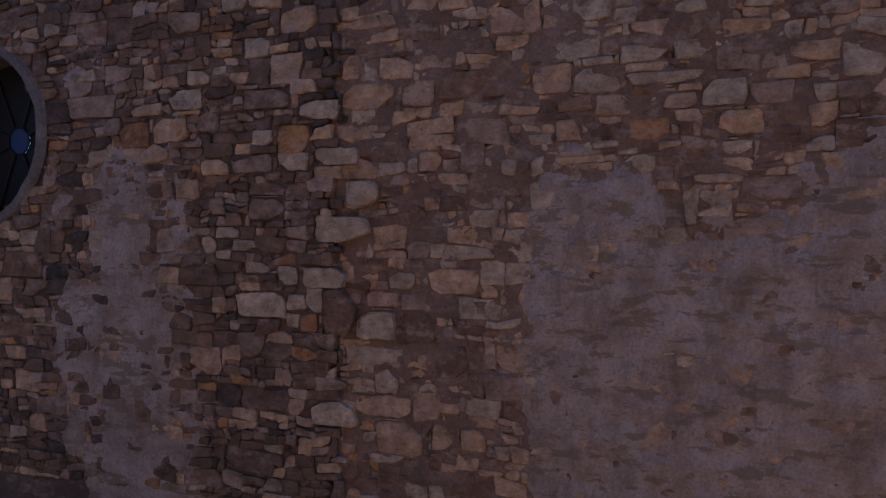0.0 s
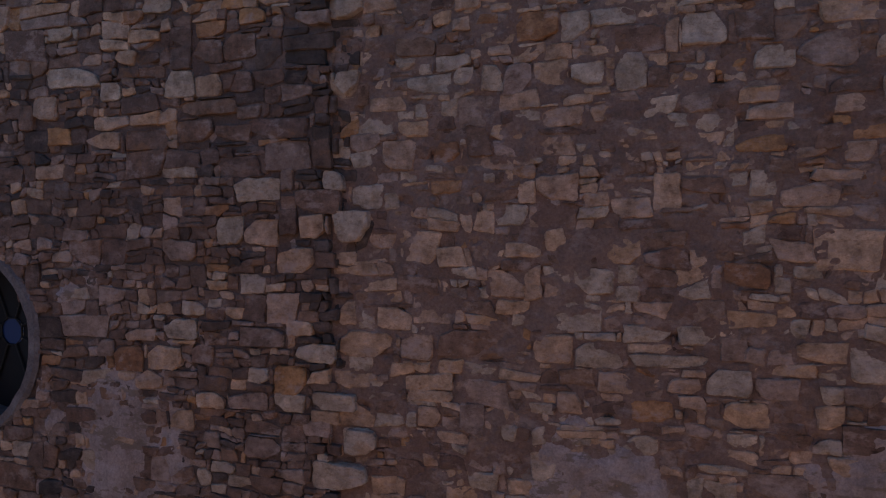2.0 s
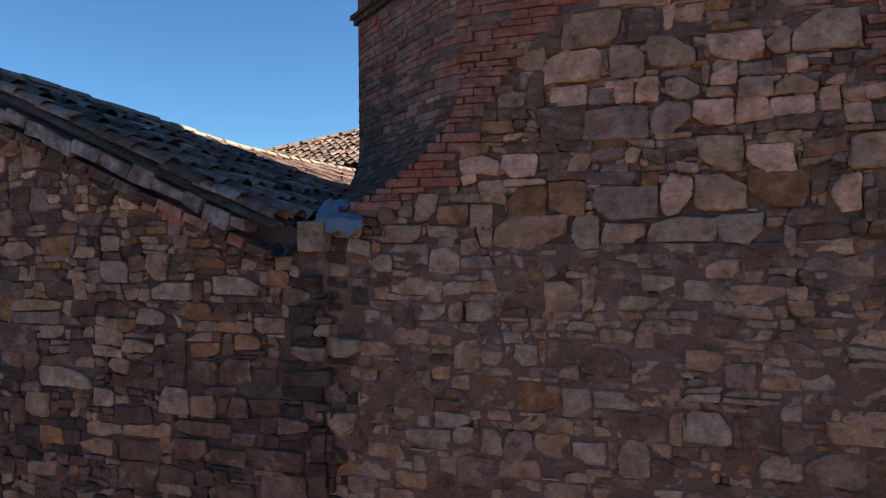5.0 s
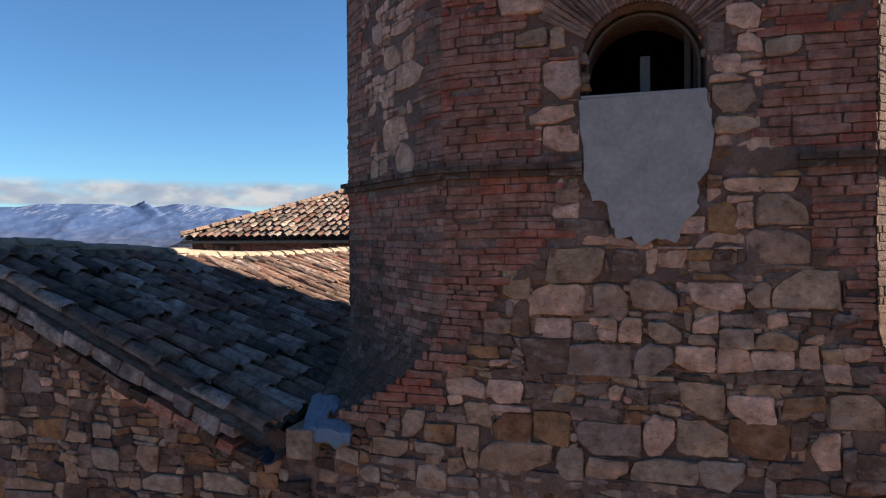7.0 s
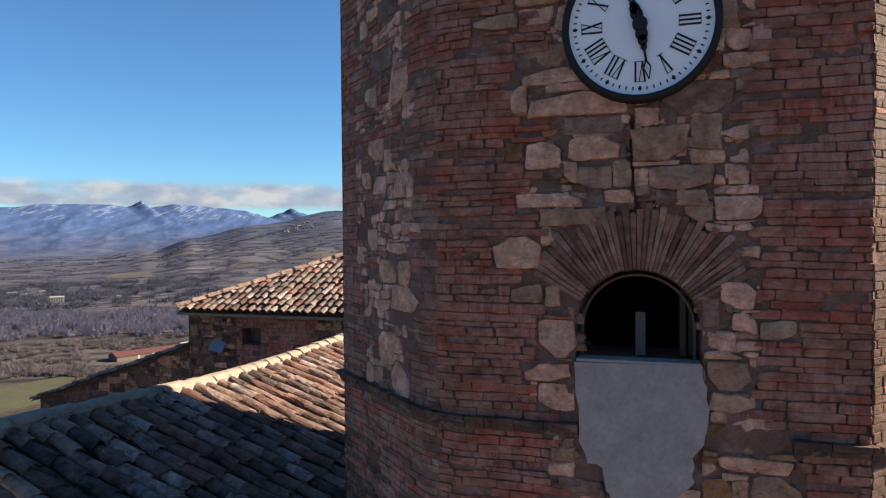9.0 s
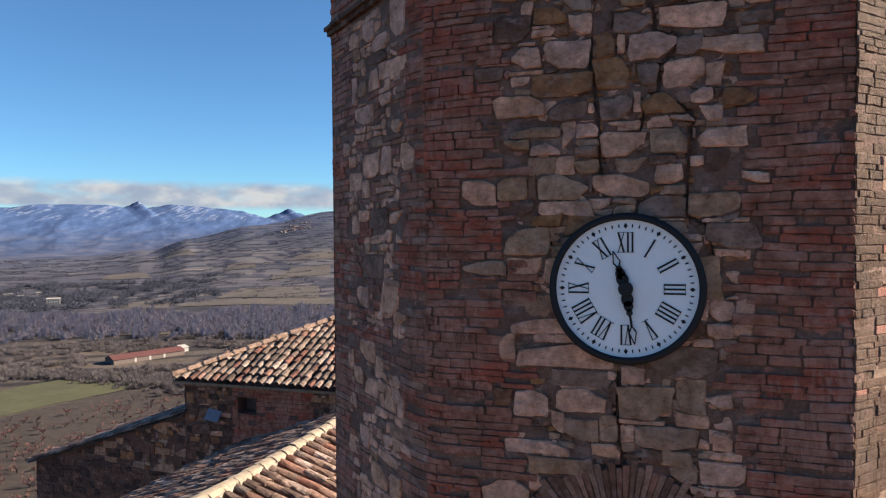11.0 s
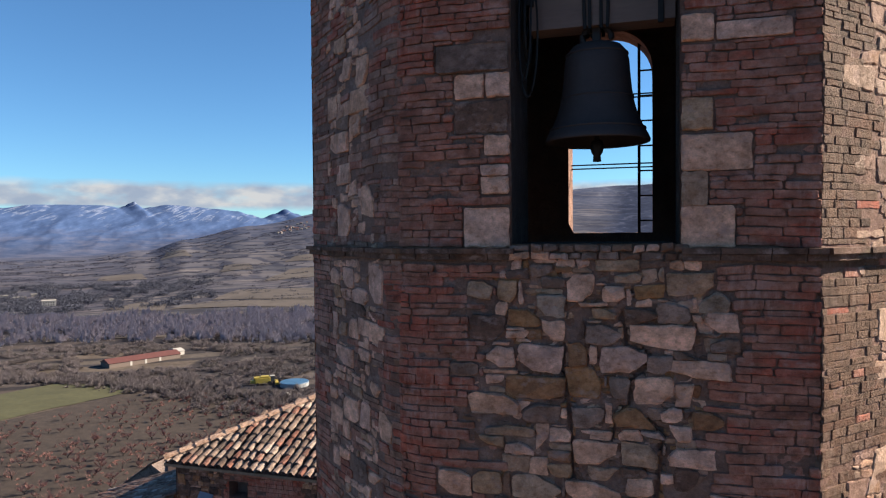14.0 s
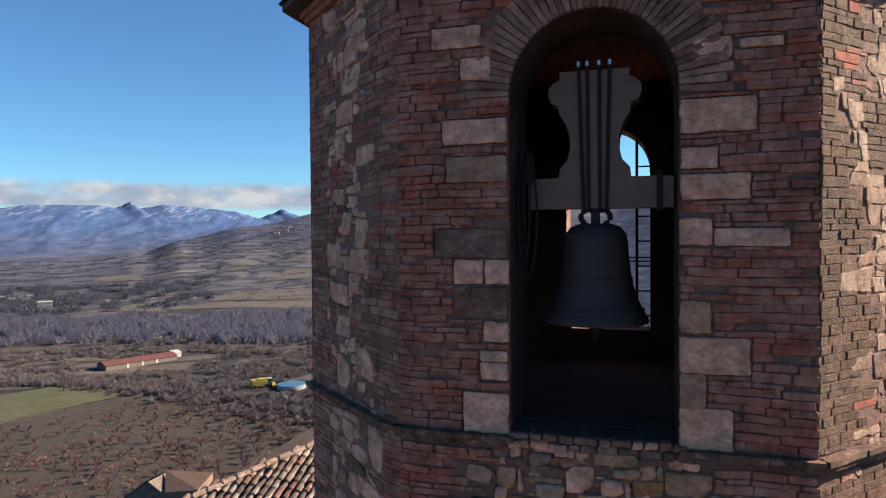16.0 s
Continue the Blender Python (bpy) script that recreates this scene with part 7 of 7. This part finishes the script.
def gabled(name, p, turn, lx, ly, h, rise, wall, top, label, cat, holes=()):
    t = thing(name, label, cat, "houses across the valley" if name == "far_house" else "")
    m = Matrix.Translation(p) @ Matrix.Rotation(radians(turn), 4, "Z")
    block("wall", (-lx / 2, -ly / 2, -1), (lx / 2, ly / 2, h), wall, t, "", 0.05, m)
    bm = bmesh.new()
    q = [bm.verts.new(m @ Vector(v)) for v in ((-lx / 2 - 0.5, -ly / 2 - 0.6, h - 0.1), (lx / 2 + 0.5, -ly / 2 - 0.6, h - 0.1), (lx / 2 + 0.5, 0, h + rise), (-lx / 2 - 0.5, 0, h + rise), (-lx / 2 - 0.5, ly / 2 + 0.6, h - 0.1), (lx / 2 + 0.5, ly / 2 + 0.6, h - 0.1))]
    for f in ((0, 1, 2, 3), (3, 2, 5, 4), (0, 3, 4), (1, 5, 2), (0, 4, 5, 1)):
        bm.faces.new([q[i] for i in f])
    part("roof", bm, top, t)
    for a, b, z0, z1, mat in holes:
        block("opening", (a, -ly / 2 - 0.15, z0), (b, -ly / 2 + 0.2, z1), mat, t, "", 0.02, m)
    return t


gabled("farm_shed", spot(41.75, 553), 66, 54, 15, 3.6, 2.6, plain_mat("dull_shed_wall", (0.13, 0.10, 0.088), 0.9), REDROOF, "long farm shed with a red roof", "shed", ((-12, -10.5, 0, 3.4, PALEWALL), (-1, 0.5, 0, 3.4, PALEWALL), (10, 11.5, 0, 3.4, PALEWALL)))
gabled("farm_shed", spot(39.15, 577), 66, 6, 13, 3.4, 1.6, PALEWALL, PALEWALL, "small white shed end beside the red roof", "shed")
gabled("white_house", spot(47.8, 1075), 47, 17, 9, 7.5, 1.2, plain_mat("greyish_house_wall", (0.2, 0.2, 0.205), 0.9, var=0.2, scale=0.4), plain_mat("grey_roof", (0.3, 0.28, 0.26), 0.9), "white house across the river", "house", [(x, x + 1.5, z, z + 1.7, DARKGAP) for x in (-7, -4, -1, 2, 5) for z in (0.8, 4.0)])
for k, (b, d, w) in enumerate(((49.6, 1230, 26), (50.6, 1260, 18), (48.7, 1255, 12), (43.6, 1080, 10))):
    gabled("far_house", spot(b, d), b, w * 0.7, 8, 3.2, 1.0, VILLAGE, VILLAGE, "small pale building across the valley", "house")
vr = random.Random(8)
for k in range(26):
    b, d = vr.uniform(28.4, 31.0), vr.uniform(2250, 2500)
    gabled("far_house", spot(b, d), vr.uniform(0, 90), vr.uniform(5, 9), 6, vr.uniform(3, 5), 1.5, VILLAGE, REDROOF if k % 3 else VILLAGE, "small pale house of a hillside village", "house")
# the yellow harvester, the blue round tank, a small tractor
hv = thing("harvester", "yellow combine harvester parked on bare ground", "harvester")
m = Matrix.Translation(spot(32.5, 436)) @ Matrix.Rotation(radians(36), 4, "Z") @ Matrix.Diagonal((1.35, 1.35, 1.35, 1))
block("body", (-4, -1.6, 1.0), (3.0, 1.6, 3.4), YELLOW, hv, "", 0.15, m)
block("cab", (3.0, -1.1, 1.6), (4.8, 1.1, 4.0), plain_mat("cab_glass", (0.05, 0.06, 0.07), 0.2), hv, "", 0.1, m)
block("cab_roof", (2.8, -1.25, 4.0), (5.0, 1.25, 4.25), PALEWALL, hv, "", 0.08, m)
block("engine_deck", (-4.6, -1.2, 2.6), (-1.4, 1.2, 3.9), YELLOW, hv, "", 0.12, m)
block("straw_hood", (-6.2, -1.3, 1.2), (-4.0, 1.3, 2.6), YELLOW, hv, "", 0.12, m)
block("feeder", (4.2, -0.7, 0.8), (5.4, 0.7, 1.7), IRON, hv, "", 0.05, m)
block("grain_tank", (-1.5, -1.4, 3.4), (2.4, 1.4, 4.2), YELLOW, hv, "", 0.1, m)
block("header", (5.0, -3.4, 0.3), (6.6, 3.4, 1.4), YELLOW, hv, "", 0.1, m)
block("unloading_pipe", (-3.5, 1.6, 3.5), (2.0, 2.0, 3.9), YELLOW, hv, "", 0.05, m)
for wx, wr in ((2.6, 1.0), (-3.0, 0.7)):
    for wy in (-1.9, 1.5):
        bm = bmesh.new()
        lathe(bm, [(0.001, 0.0), (wr, 0.0), (wr, 0.45), (0.001, 0.45)], 18)
        bmesh.ops.transform(bm, matrix=m @ Matrix.Translation((wx, wy + 0.45, wr)) @ Matrix.Rotation(radians(90), 4, "X"), verts=bm.verts)
        part("wheel", bm, BLACK, hv)
tk = thing("water_tank", "low round tank with a blue cover", "tank")
p = spot(30.0, 428)
bm = bmesh.new()
lathe(bm, [(9, -1), (9, 2.6)], 32, p)
part("tank_wall", bm, plain_mat("dull_tank_steel", (0.24, 0.25, 0.26), 0.6, var=0.2, scale=0.4), tk)
bm = bmesh.new()
lathe(bm, [(9.1, 2.3), (8.9, 2.65), (0.01, 3.0)], 32, p)
part("cover", bm, BLUEP, tk, "blue sheet cover")
tt = thing("tractor", "small pale tractor beside the tank", "tractor")
m = Matrix.Translation(spot(30.6, 398)) @ Matrix.Rotation(radians(60), 4, "Z")
block("body", (-1.8, -0.8, 0.8), (1.8, 0.8, 1.8), plain_mat("dull_paint", (0.3, 0.28, 0.27), 0.6), tt, "", 0.1, m)
block("cab", (-1.6, -0.8, 1.8), (0.2, 0.8, 3.0), PALEWALL, tt, "", 0.1, m)
for wx, wr in ((-1.2, 0.9), (1.3, 0.6)):
    for wy in (-1.1, 0.7):
        bm = bmesh.new()
        lathe(bm, [(0.001, 0.0), (wr, 0.0), (wr, 0.4), (0.001, 0.4)], 16)
        bmesh.ops.transform(bm, matrix=m @ Matrix.Translation((wx, wy + 0.4, wr)) @ Matrix.Rotation(radians(90), 4, "X"), verts=bm.verts)
        part("wheel", bm, BLACK, tt)


# ---- the clock ----
clock = thing("tower_clock", "round white clock with black rim and Roman numerals", "clock")
CX, CZ = -0.02, 14.705


def disc(bm, prof, seg=64):
    lathe(bm, prof, seg)
    bmesh.ops.rotate(bm, verts=bm.verts, matrix=Matrix.Rotation(radians(90), 3, "X"))
    bmesh.ops.translate(bm, verts=bm.verts, vec=(CX, 0, CZ))


bm = bmesh.new()
disc(bm, [(0.001, 0.065), (0.53, 0.065)])
part("dial", bm, WHITE, clock, "white dial")
bm = bmesh.new()
disc(bm, [(0.52, 0.066), (0.525, 0.10), (0.545, 0.105), (0.572, 0.085), (0.576, -0.02)])
smooth(part("rim", bm, BLACK, clock, "black rim"))


def stroke(bm, a, b, w, turn, y=-0.071):
    """A painted bar on the dial from a to b (right, up), turned clockwise with its numeral."""
    d = (Vector(b) - Vector(a)).normalized()
    s = Vector((-d.y, d.x)) * w / 2
    c, sn = math.cos(turn), math.sin(turn)
    q = [Vector(a) + s, Vector(b) + s, Vector(b) - s, Vector(a) - s]
    pts = [(CX + p.x * c + p.y * sn, CZ - p.x * sn + p.y * c) for p in q]
    extrude_poly(bm, pts, y, y + 0.005)


NUMERALS = ["XII", "I", "II", "III", "IIII", "V", "VI", "VII", "VIII", "IX", "X", "XI"]
for h, txt in enumerate(NUMERALS):
    wid = {"I": 0.033, "V": 0.064, "X": 0.066}
    wide = sum(wid[c] for c in txt)
    x, z0, z1, turn = -wide / 2, 0.275, 0.425, 2 * math.pi * h / 12
    bm = bmesh.new()
    stroke(bm, (0.006 - wide / 2, z0), (wide / 2 - 0.006, z0), 0.003, turn, -0.0714)
    numeral = part("numeral", bm, BLACK, clock, "black Roman numeral " + txt)
    bars = [((0.006 - wide / 2, z1), (wide / 2 - 0.006, z1), 0.003, -0.0714)]
    for c in txt:
        w = wid[c]
        if c == "I":
            bars.append(((x + w / 2, z0), (x + w / 2, z1), 0.0135, -0.071))
        elif c == "V":
            bars += [((x + 0.012, z1), (x + w / 2, z0), 0.0135, -0.071), ((x + w - 0.01, z1), (x + w / 2, z0), 0.006, -0.0712)]
        else:
            bars += [((x + 0.012, z1), (x + w - 0.012, z0), 0.0135, -0.071), ((x + w - 0.012, z1), (x + 0.012, z0), 0.006, -0.0712)]
        x += w
    for p, q, w, y in bars:
        bm = bmesh.new()
        stroke(bm, p, q, w, turn, y)
        part("stroke", bm, BLACK, numeral)
for k in range(60):
    bm, a = bmesh.new(), 2 * math.pi * k / 60
    if k % 5 == 0:
        c, s = math.cos(a), math.sin(a)
        q = [(0, 0.452), (0.016, 0.474), (0, 0.496), (-0.016, 0.474)]
        extrude_poly(bm, [(CX + x * c + z * s, CZ - x * s + z * c) for x, z in q], -0.071, -0.066)
        part("hour_mark", bm, BLACK, clock)
    else:
        stroke(bm, (0, 0.462), (0, 0.487), 0.009, a)
        part("minute_mark", bm, BLACK, clock)


def hand(name, turn, tip, bulbs, y):
    bm = bmesh.new()
    c, s = math.cos(turn), math.sin(turn)
    at = lambda x, z: (CX + x * c + z * s, CZ - x * s + z * c)
    stroke(bm, (0, -0.1), (0, tip - 0.13), 0.018, turn, y)
    for z, r in bulbs:
        extrude_poly(bm, [at(r * math.cos(k * math.pi / 7), z + r * 1.15 * math.sin(k * math.pi / 7)) for k in range(14)], y - 0.002, y + 0.007)
    lo = tip - 0.14
    for sg in (1, -1):
        stroke(bm, (0, lo), (sg * 0.026, lo + 0.05), 0.011, turn, y)
        stroke(bm, (sg * 0.026, lo + 0.05), (0, tip), 0.009, turn, y)
    part(name, bm, BLACK, clock, "ornate black hand")


hand("hour_hand", radians(-18.0), 0.30, ((0.075, 0.046), (0.12, 0.038), (0.155, 0.026)), -0.088)
hand("minute_hand", radians(171.0), 0.42, ((0.08, 0.046), (0.13, 0.036), (0.18, 0.024)), -0.099)
bm = bmesh.new()
disc(bm, [(0.001, 0.115), (0.05, 0.112), (0.055, 0.10), (0.055, 0.07)], 24)
part("hub", bm, BLACK, clock)

# ---- the lower window: arched frame, a post, loose planks, and the cement patch under it ----
patch = thing("cement_patch", "rough grey cement render patch under the window", "render patch", kind="structure")
outline = [(-0.508, 12.17), (-0.49, 11.80), (-0.47, 11.55), (-0.42, 11.38), (-0.31, 11.36), (-0.27, 11.18), (-0.23, 11.07), (-0.12, 11.10), (-0.04, 11.01),
           (0.05, 11.09), (0.13, 11.07), (0.21, 11.05), (0.25, 11.17), (0.36, 11.30), (0.35, 11.48), (0.43, 11.60), (0.47, 11.80), (0.44, 12.02), (0.42, 12.175)]
rng, pts = random.Random(4), []
for (a, b), (c, d) in zip(outline, outline[1:]):
    for t in (0.0, 0.3, 0.65):
        pts.append((a + (c - a) * t + rng.uniform(-0.012, 0.012), b + (d - b) * t + rng.uniform(-0.012, 0.012)))
pts.append(outline[-1])
bm = bmesh.new()
extrude_poly(bm, pts, -0.034, 0.12)
part("render_coat", bm, PLASTER, patch)
bm = bmesh.new()
box(bm, (-0.50, -0.03, 12.165), (0.41, 0.14, 12.19), bevel=0.006)
part("sill", bm, PLASTER, patch)
win = thing("arched_window", "dark arched window with an old timber frame", "window")
bm = bmesh.new()
x, z0, zs, r = WIN
arc = [(x + (r - 0.03) * math.cos(math.pi * k / 24), zs + (r - 0.03) * math.sin(math.pi * k / 24)) for k in range(25)]
arc = [(arc[0][0], z0 + 0.02)] + arc + [(arc[-1][0], z0 + 0.02)]
inner = [(x + (a - x) * 0.955, zs + (b - zs) * 0.955 if b > zs else b) for a, b in arc]
for (a, b, c, d) in zip(arc, arc[1:], inner, inner[1:]):
    q = [bm.verts.new((p[0], y, p[1])) for y in (0.16, 0.24) for p in (a, b, d, c)]
    for f in ((0, 1, 2, 3), (4, 7, 6, 5), (0, 4, 5, 1), (3, 2, 6, 7)):
        bm.faces.new([q[i] for i in f])
part("window_frame", bm, plain_mat("worn_frame_timber", (0.13, 0.09, 0.065), 0.8, var=0.5), win, "arched timber frame")
block("post", (-0.065, 0.26, 12.18), (0.015, 0.34, 12.53), plain_mat("grey_post_wood", (0.11, 0.095, 0.085), 0.8, var=0.4), win, "pale grey upright post")
for k, (a, b) in enumerate(((0.27, 0.32), (0.335, 0.37))):
    block("plank", (a, 0.3 + 0.03 * k, 12.18), (b, 0.34 + 0.03 * k, 12.72 - 0.06 * k), plain_mat("old_brown_board", (0.075, 0.05, 0.036), 0.8, var=0.5), win)

# ---- the bell with its wooden yoke ----
BXC, BYC = -0.055, 0.5
bell = thing("church_bell", "dark bronze bell hanging from a shaped wooden yoke", "bell")
bm = bmesh.new()
prof = [(0.03, 19.07), (0.13, 19.075), (0.20, 19.05), (0.243, 19.00), (0.262, 18.93), (0.272, 18.80), (0.285, 18.68), (0.305, 18.57), (0.335, 18.47), (0.375, 18.38), (0.415, 18.31), (0.432, 18.27), (0.428, 18.255), (0.39, 18.265), (0.34, 18.36), (0.27, 18.55), (0.23, 18.9), (0.03, 19.02)]
lathe(bm, prof, 48, (BXC, BYC, 0))
bell_body = smooth(part("bell_body", bm, BRONZE, bell))
for z, rr2 in ((18.98, 0.252), (18.62, 0.297), (18.36, 0.392)):
    bm = bmesh.new()
    lathe(bm, [(rr2 - 0.006, z - 0.012), (rr2 + 0.006, z - 0.004), (rr2 + 0.004, z + 0.008), (rr2 - 0.008, z + 0.012)], 48, (BXC, BYC, 0))
    smooth(part("moulding", bm, BRONZE, bell_body))
bm = bmesh.new()
tube(bm, [(BXC, BYC, 18.9), (BXC, BYC, 18.3), (BXC, BYC, 18.24)], 0.022)
lathe(bm, [(0.001, 18.29), (0.045, 18.27), (0.058, 18.22), (0.045, 18.17), (0.03, 18.15), (0.035, 18.10), (0.001, 18.095)], 16, (BXC, BYC, 0))
smooth(part("clapper", bm, IRON, bell))
for sx in (-1, 1):
    bm = bmesh.new()
    tube(bm, [(BXC + sx * (0.06 + 0.06 * math.sin(math.pi * k / 8)), BYC, 19.05 + 0.16 * k / 8) for k in range(9)], 0.024)
    smooth(part("crown_loop", bm, BRONZE, bell_body))
bm = bmesh.new()
box(bm, (BXC - 0.035, BYC - 0.05, 19.05), (BXC + 0.035, BYC + 0.05, 19.21), bevel=0.012)
part("crown_loop", bm, BRONZE, bell_body)
half = [(0.30, 20.40), (0.30, 20.33), (0.35, 20.31), (0.395, 20.26), (0.40, 20.19), (0.375, 20.13), (0.31, 20.10), (0.305, 20.03), (0.245, 19.93), (0.212, 19.82), (0.208, 19.72), (0.235, 19.61), (0.30, 19.54), (0.31, 19.455)]
half = [(a * 0.935, 19.45 + (b - 19.45) * 0.925) for a, b in half]
shape = [(BXC + a, b) for a, b in half] + [(0.56, 19.45), (0.56, 19.20), (-0.60, 19.20), (-0.60, 19.45)] + [(BXC - a, b) for a, b in half[::-1]]
bm = bmesh.new()
extrude_poly(bm, shape, BYC - 0.12, BYC + 0.12)
yoke = part("yoke", bm, YOKE, bell, "pale wooden yoke with rounded shoulders")
for a, b in ((-0.125, -0.085), (-0.055, -0.045), (0.04, 0.045), (0.125, 0.095)):
    for y in (BYC - 0.135, BYC + 0.135):
        bm = bmesh.new()
        tube(bm, [(BXC + a, y, 20.39), (BXC + b, y, 19.17)], 0.014)
        part("tie_rod", bm, IRON, yoke)
    bm = bmesh.new()
    lathe(bm, [(0.001, 20.405), (0.019, 20.40), (0.019, 20.36), (0.001, 20.36)], 6, (BXC + a, BYC - 0.135, 0))
    part("nut", bm, plain_mat("bright_steel", (0.4, 0.4, 0.42), 0.35, 0.8, var=0.1), yoke)
block("strap", (0.43, BYC - 0.14, 19.17), (0.475, BYC - 0.11, 19.50), IRON, yoke, "iron strap on the beam")
cable = thing("bell_cable", "loops of dark cable beside the bell", "cable")
bm = bmesh.new()
for k, (w, top, low) in enumerate(((0.05, 19.72, 18.75), (0.075, 19.62, 18.62))):
    tube(bm, [(-0.61 + k * 0.02 + w * math.sin(2 * math.pi * j / 28), 0.22 + 0.06 * k + 0.05 * math.cos(2 * math.pi * j / 28), (top + low) / 2 + (top - low) / 2 * math.cos(2 * math.pi * j / 28)) for j in range(29)], 0.009, 6)
part("cable_loop", bm, IRON, cable)
for y, rr3 in ((0.42, 0.30),):
    bm = bmesh.new()
    tube(bm, [(-0.62, y + rr3 * 0.55 * math.cos(2 * math.pi * j / 28), 19.25 + rr3 * math.sin(2 * math.pi * j / 28)) for j in range(29)], 0.014, 6)
    tube(bm, [(-0.62, y - rr3 * 0.5, 19.1), (-0.62, y + rr3 * 0.5, 19.4)], 0.01, 6)
    part("guide_wheel", bm, IRON, cable, "thin iron guide wheel")
motor = thing("bell_striker", "small dark bell striker box on the jamb", "striker")
block("housing", (-0.66, 0.34, 19.40), (-0.56, 0.46, 19.66), IRON, motor)

# thin steel spikes against birds along the sill
spikes = thing("bird_spikes", "row of thin steel bird spikes on the sill", "bird spikes")
rng, bm = random.Random(23), bmesh.new()
for k in range(46):
    xx = BELFRY[0] - 0.58 + 1.16 * k / 45 + rng.uniform(-0.01, 0.01)
    tube(bm, [(xx, 0.30, 17.425), (xx + rng.uniform(-0.02, 0.02), 0.30 + rng.uniform(-0.05, 0.05), 17.425 + rng.uniform(0.05, 0.09))], 0.0012, 4)
part("spike", bm, plain_mat("dull_steel", (0.10, 0.09, 0.09), 0.5, 0.6, var=0.2), spikes, kind="stuff")
block("base_strip", (BELFRY[0] - 0.6, 0.27, 17.415), (BELFRY[0] + 0.6, 0.33, 17.43), IRON, spikes, "", 0.003)

# ---- the far opening: iron rails and a narrow ladder ----
rail = thing("iron_railing", "black iron rails across the far opening", "railing")
x, z0, zs, r = BACK_OPEN
for z in (18.54, 18.60, 19.65, 19.70):
    bm = bmesh.new()
    tube(bm, [(x - r, BACK - 0.15, z), (x + r, BACK - 0.15, z)], 0.012)
    part("rail", bm, IRON, rail)
ladder = thing("iron_ladder", "narrow black iron ladder in the far opening", "ladder")
for xx in (0.22, 0.55):
    bm = bmesh.new()
    box(bm, (xx - 0.022, BACK - 0.3, 17.0), (xx + 0.022, BACK - 0.27, 20.6))
    part("stile", bm, IRON, ladder)
for k in range(9):
    bm = bmesh.new()
    tube(bm, [(0.22, BACK - 0.285, 17.3 + 0.39 * k), (0.55, BACK - 0.285, 17.3 + 0.39 * k)], 0.014)
    part("rung", bm, IRON, ladder)

# ---- the eave of the tower ----
def octagon(o):
    c = Vector(((SIDE_L + SIDE_R) / 2, BACK / 2))
    pts = [(XL, 0), (XR, 0), (SIDE_R, CHAMFER), (SIDE_R, BACK - CHAMFER), (XR, BACK), (XL, BACK), (SIDE_L, BACK - CHAMFER), (SIDE_L, CHAMFER)]
    return [tuple(c + (Vector(p) - c) * (1 + o / 3.0)) for p in pts]


def slab(o, z0, z1, mat, name, label=""):
    bm = bmesh.new()
    lo, hi = [bm.verts.new((*p, z0)) for p in octagon(o)], [bm.verts.new((*p, z1)) for p in octagon(o)]
    bm.faces.new(lo[::-1]), bm.faces.new(hi)
    for k in range(8):
        bm.faces.new((lo[k], lo[(k + 1) % 8], hi[(k + 1) % 8], hi[k]))
    return part(name, bm, mat, tower, label)


slab(0.04, 21.30, 21.36, BRICK, "cornice", "stepped brick cornice")
slab(0.08, 21.363, 21.42, BRICK, "cornice", "stepped brick cornice")
slab(0.24, 21.423, 21.50, plain_mat("dark_eave_timber", (0.045, 0.035, 0.03), 0.8), "eave", "dark timber eave")
bm = bmesh.new()
lo = [bm.verts.new((*p, 21.503)) for p in octagon(0.28)]
top = bm.verts.new(((SIDE_L + SIDE_R) / 2, BACK / 2, 23.4))
for k in range(8):
    bm.faces.new((lo[k], lo[(k + 1) % 8], top))
part("spire_roof", bm, TILE, tower, "low tiled roof")
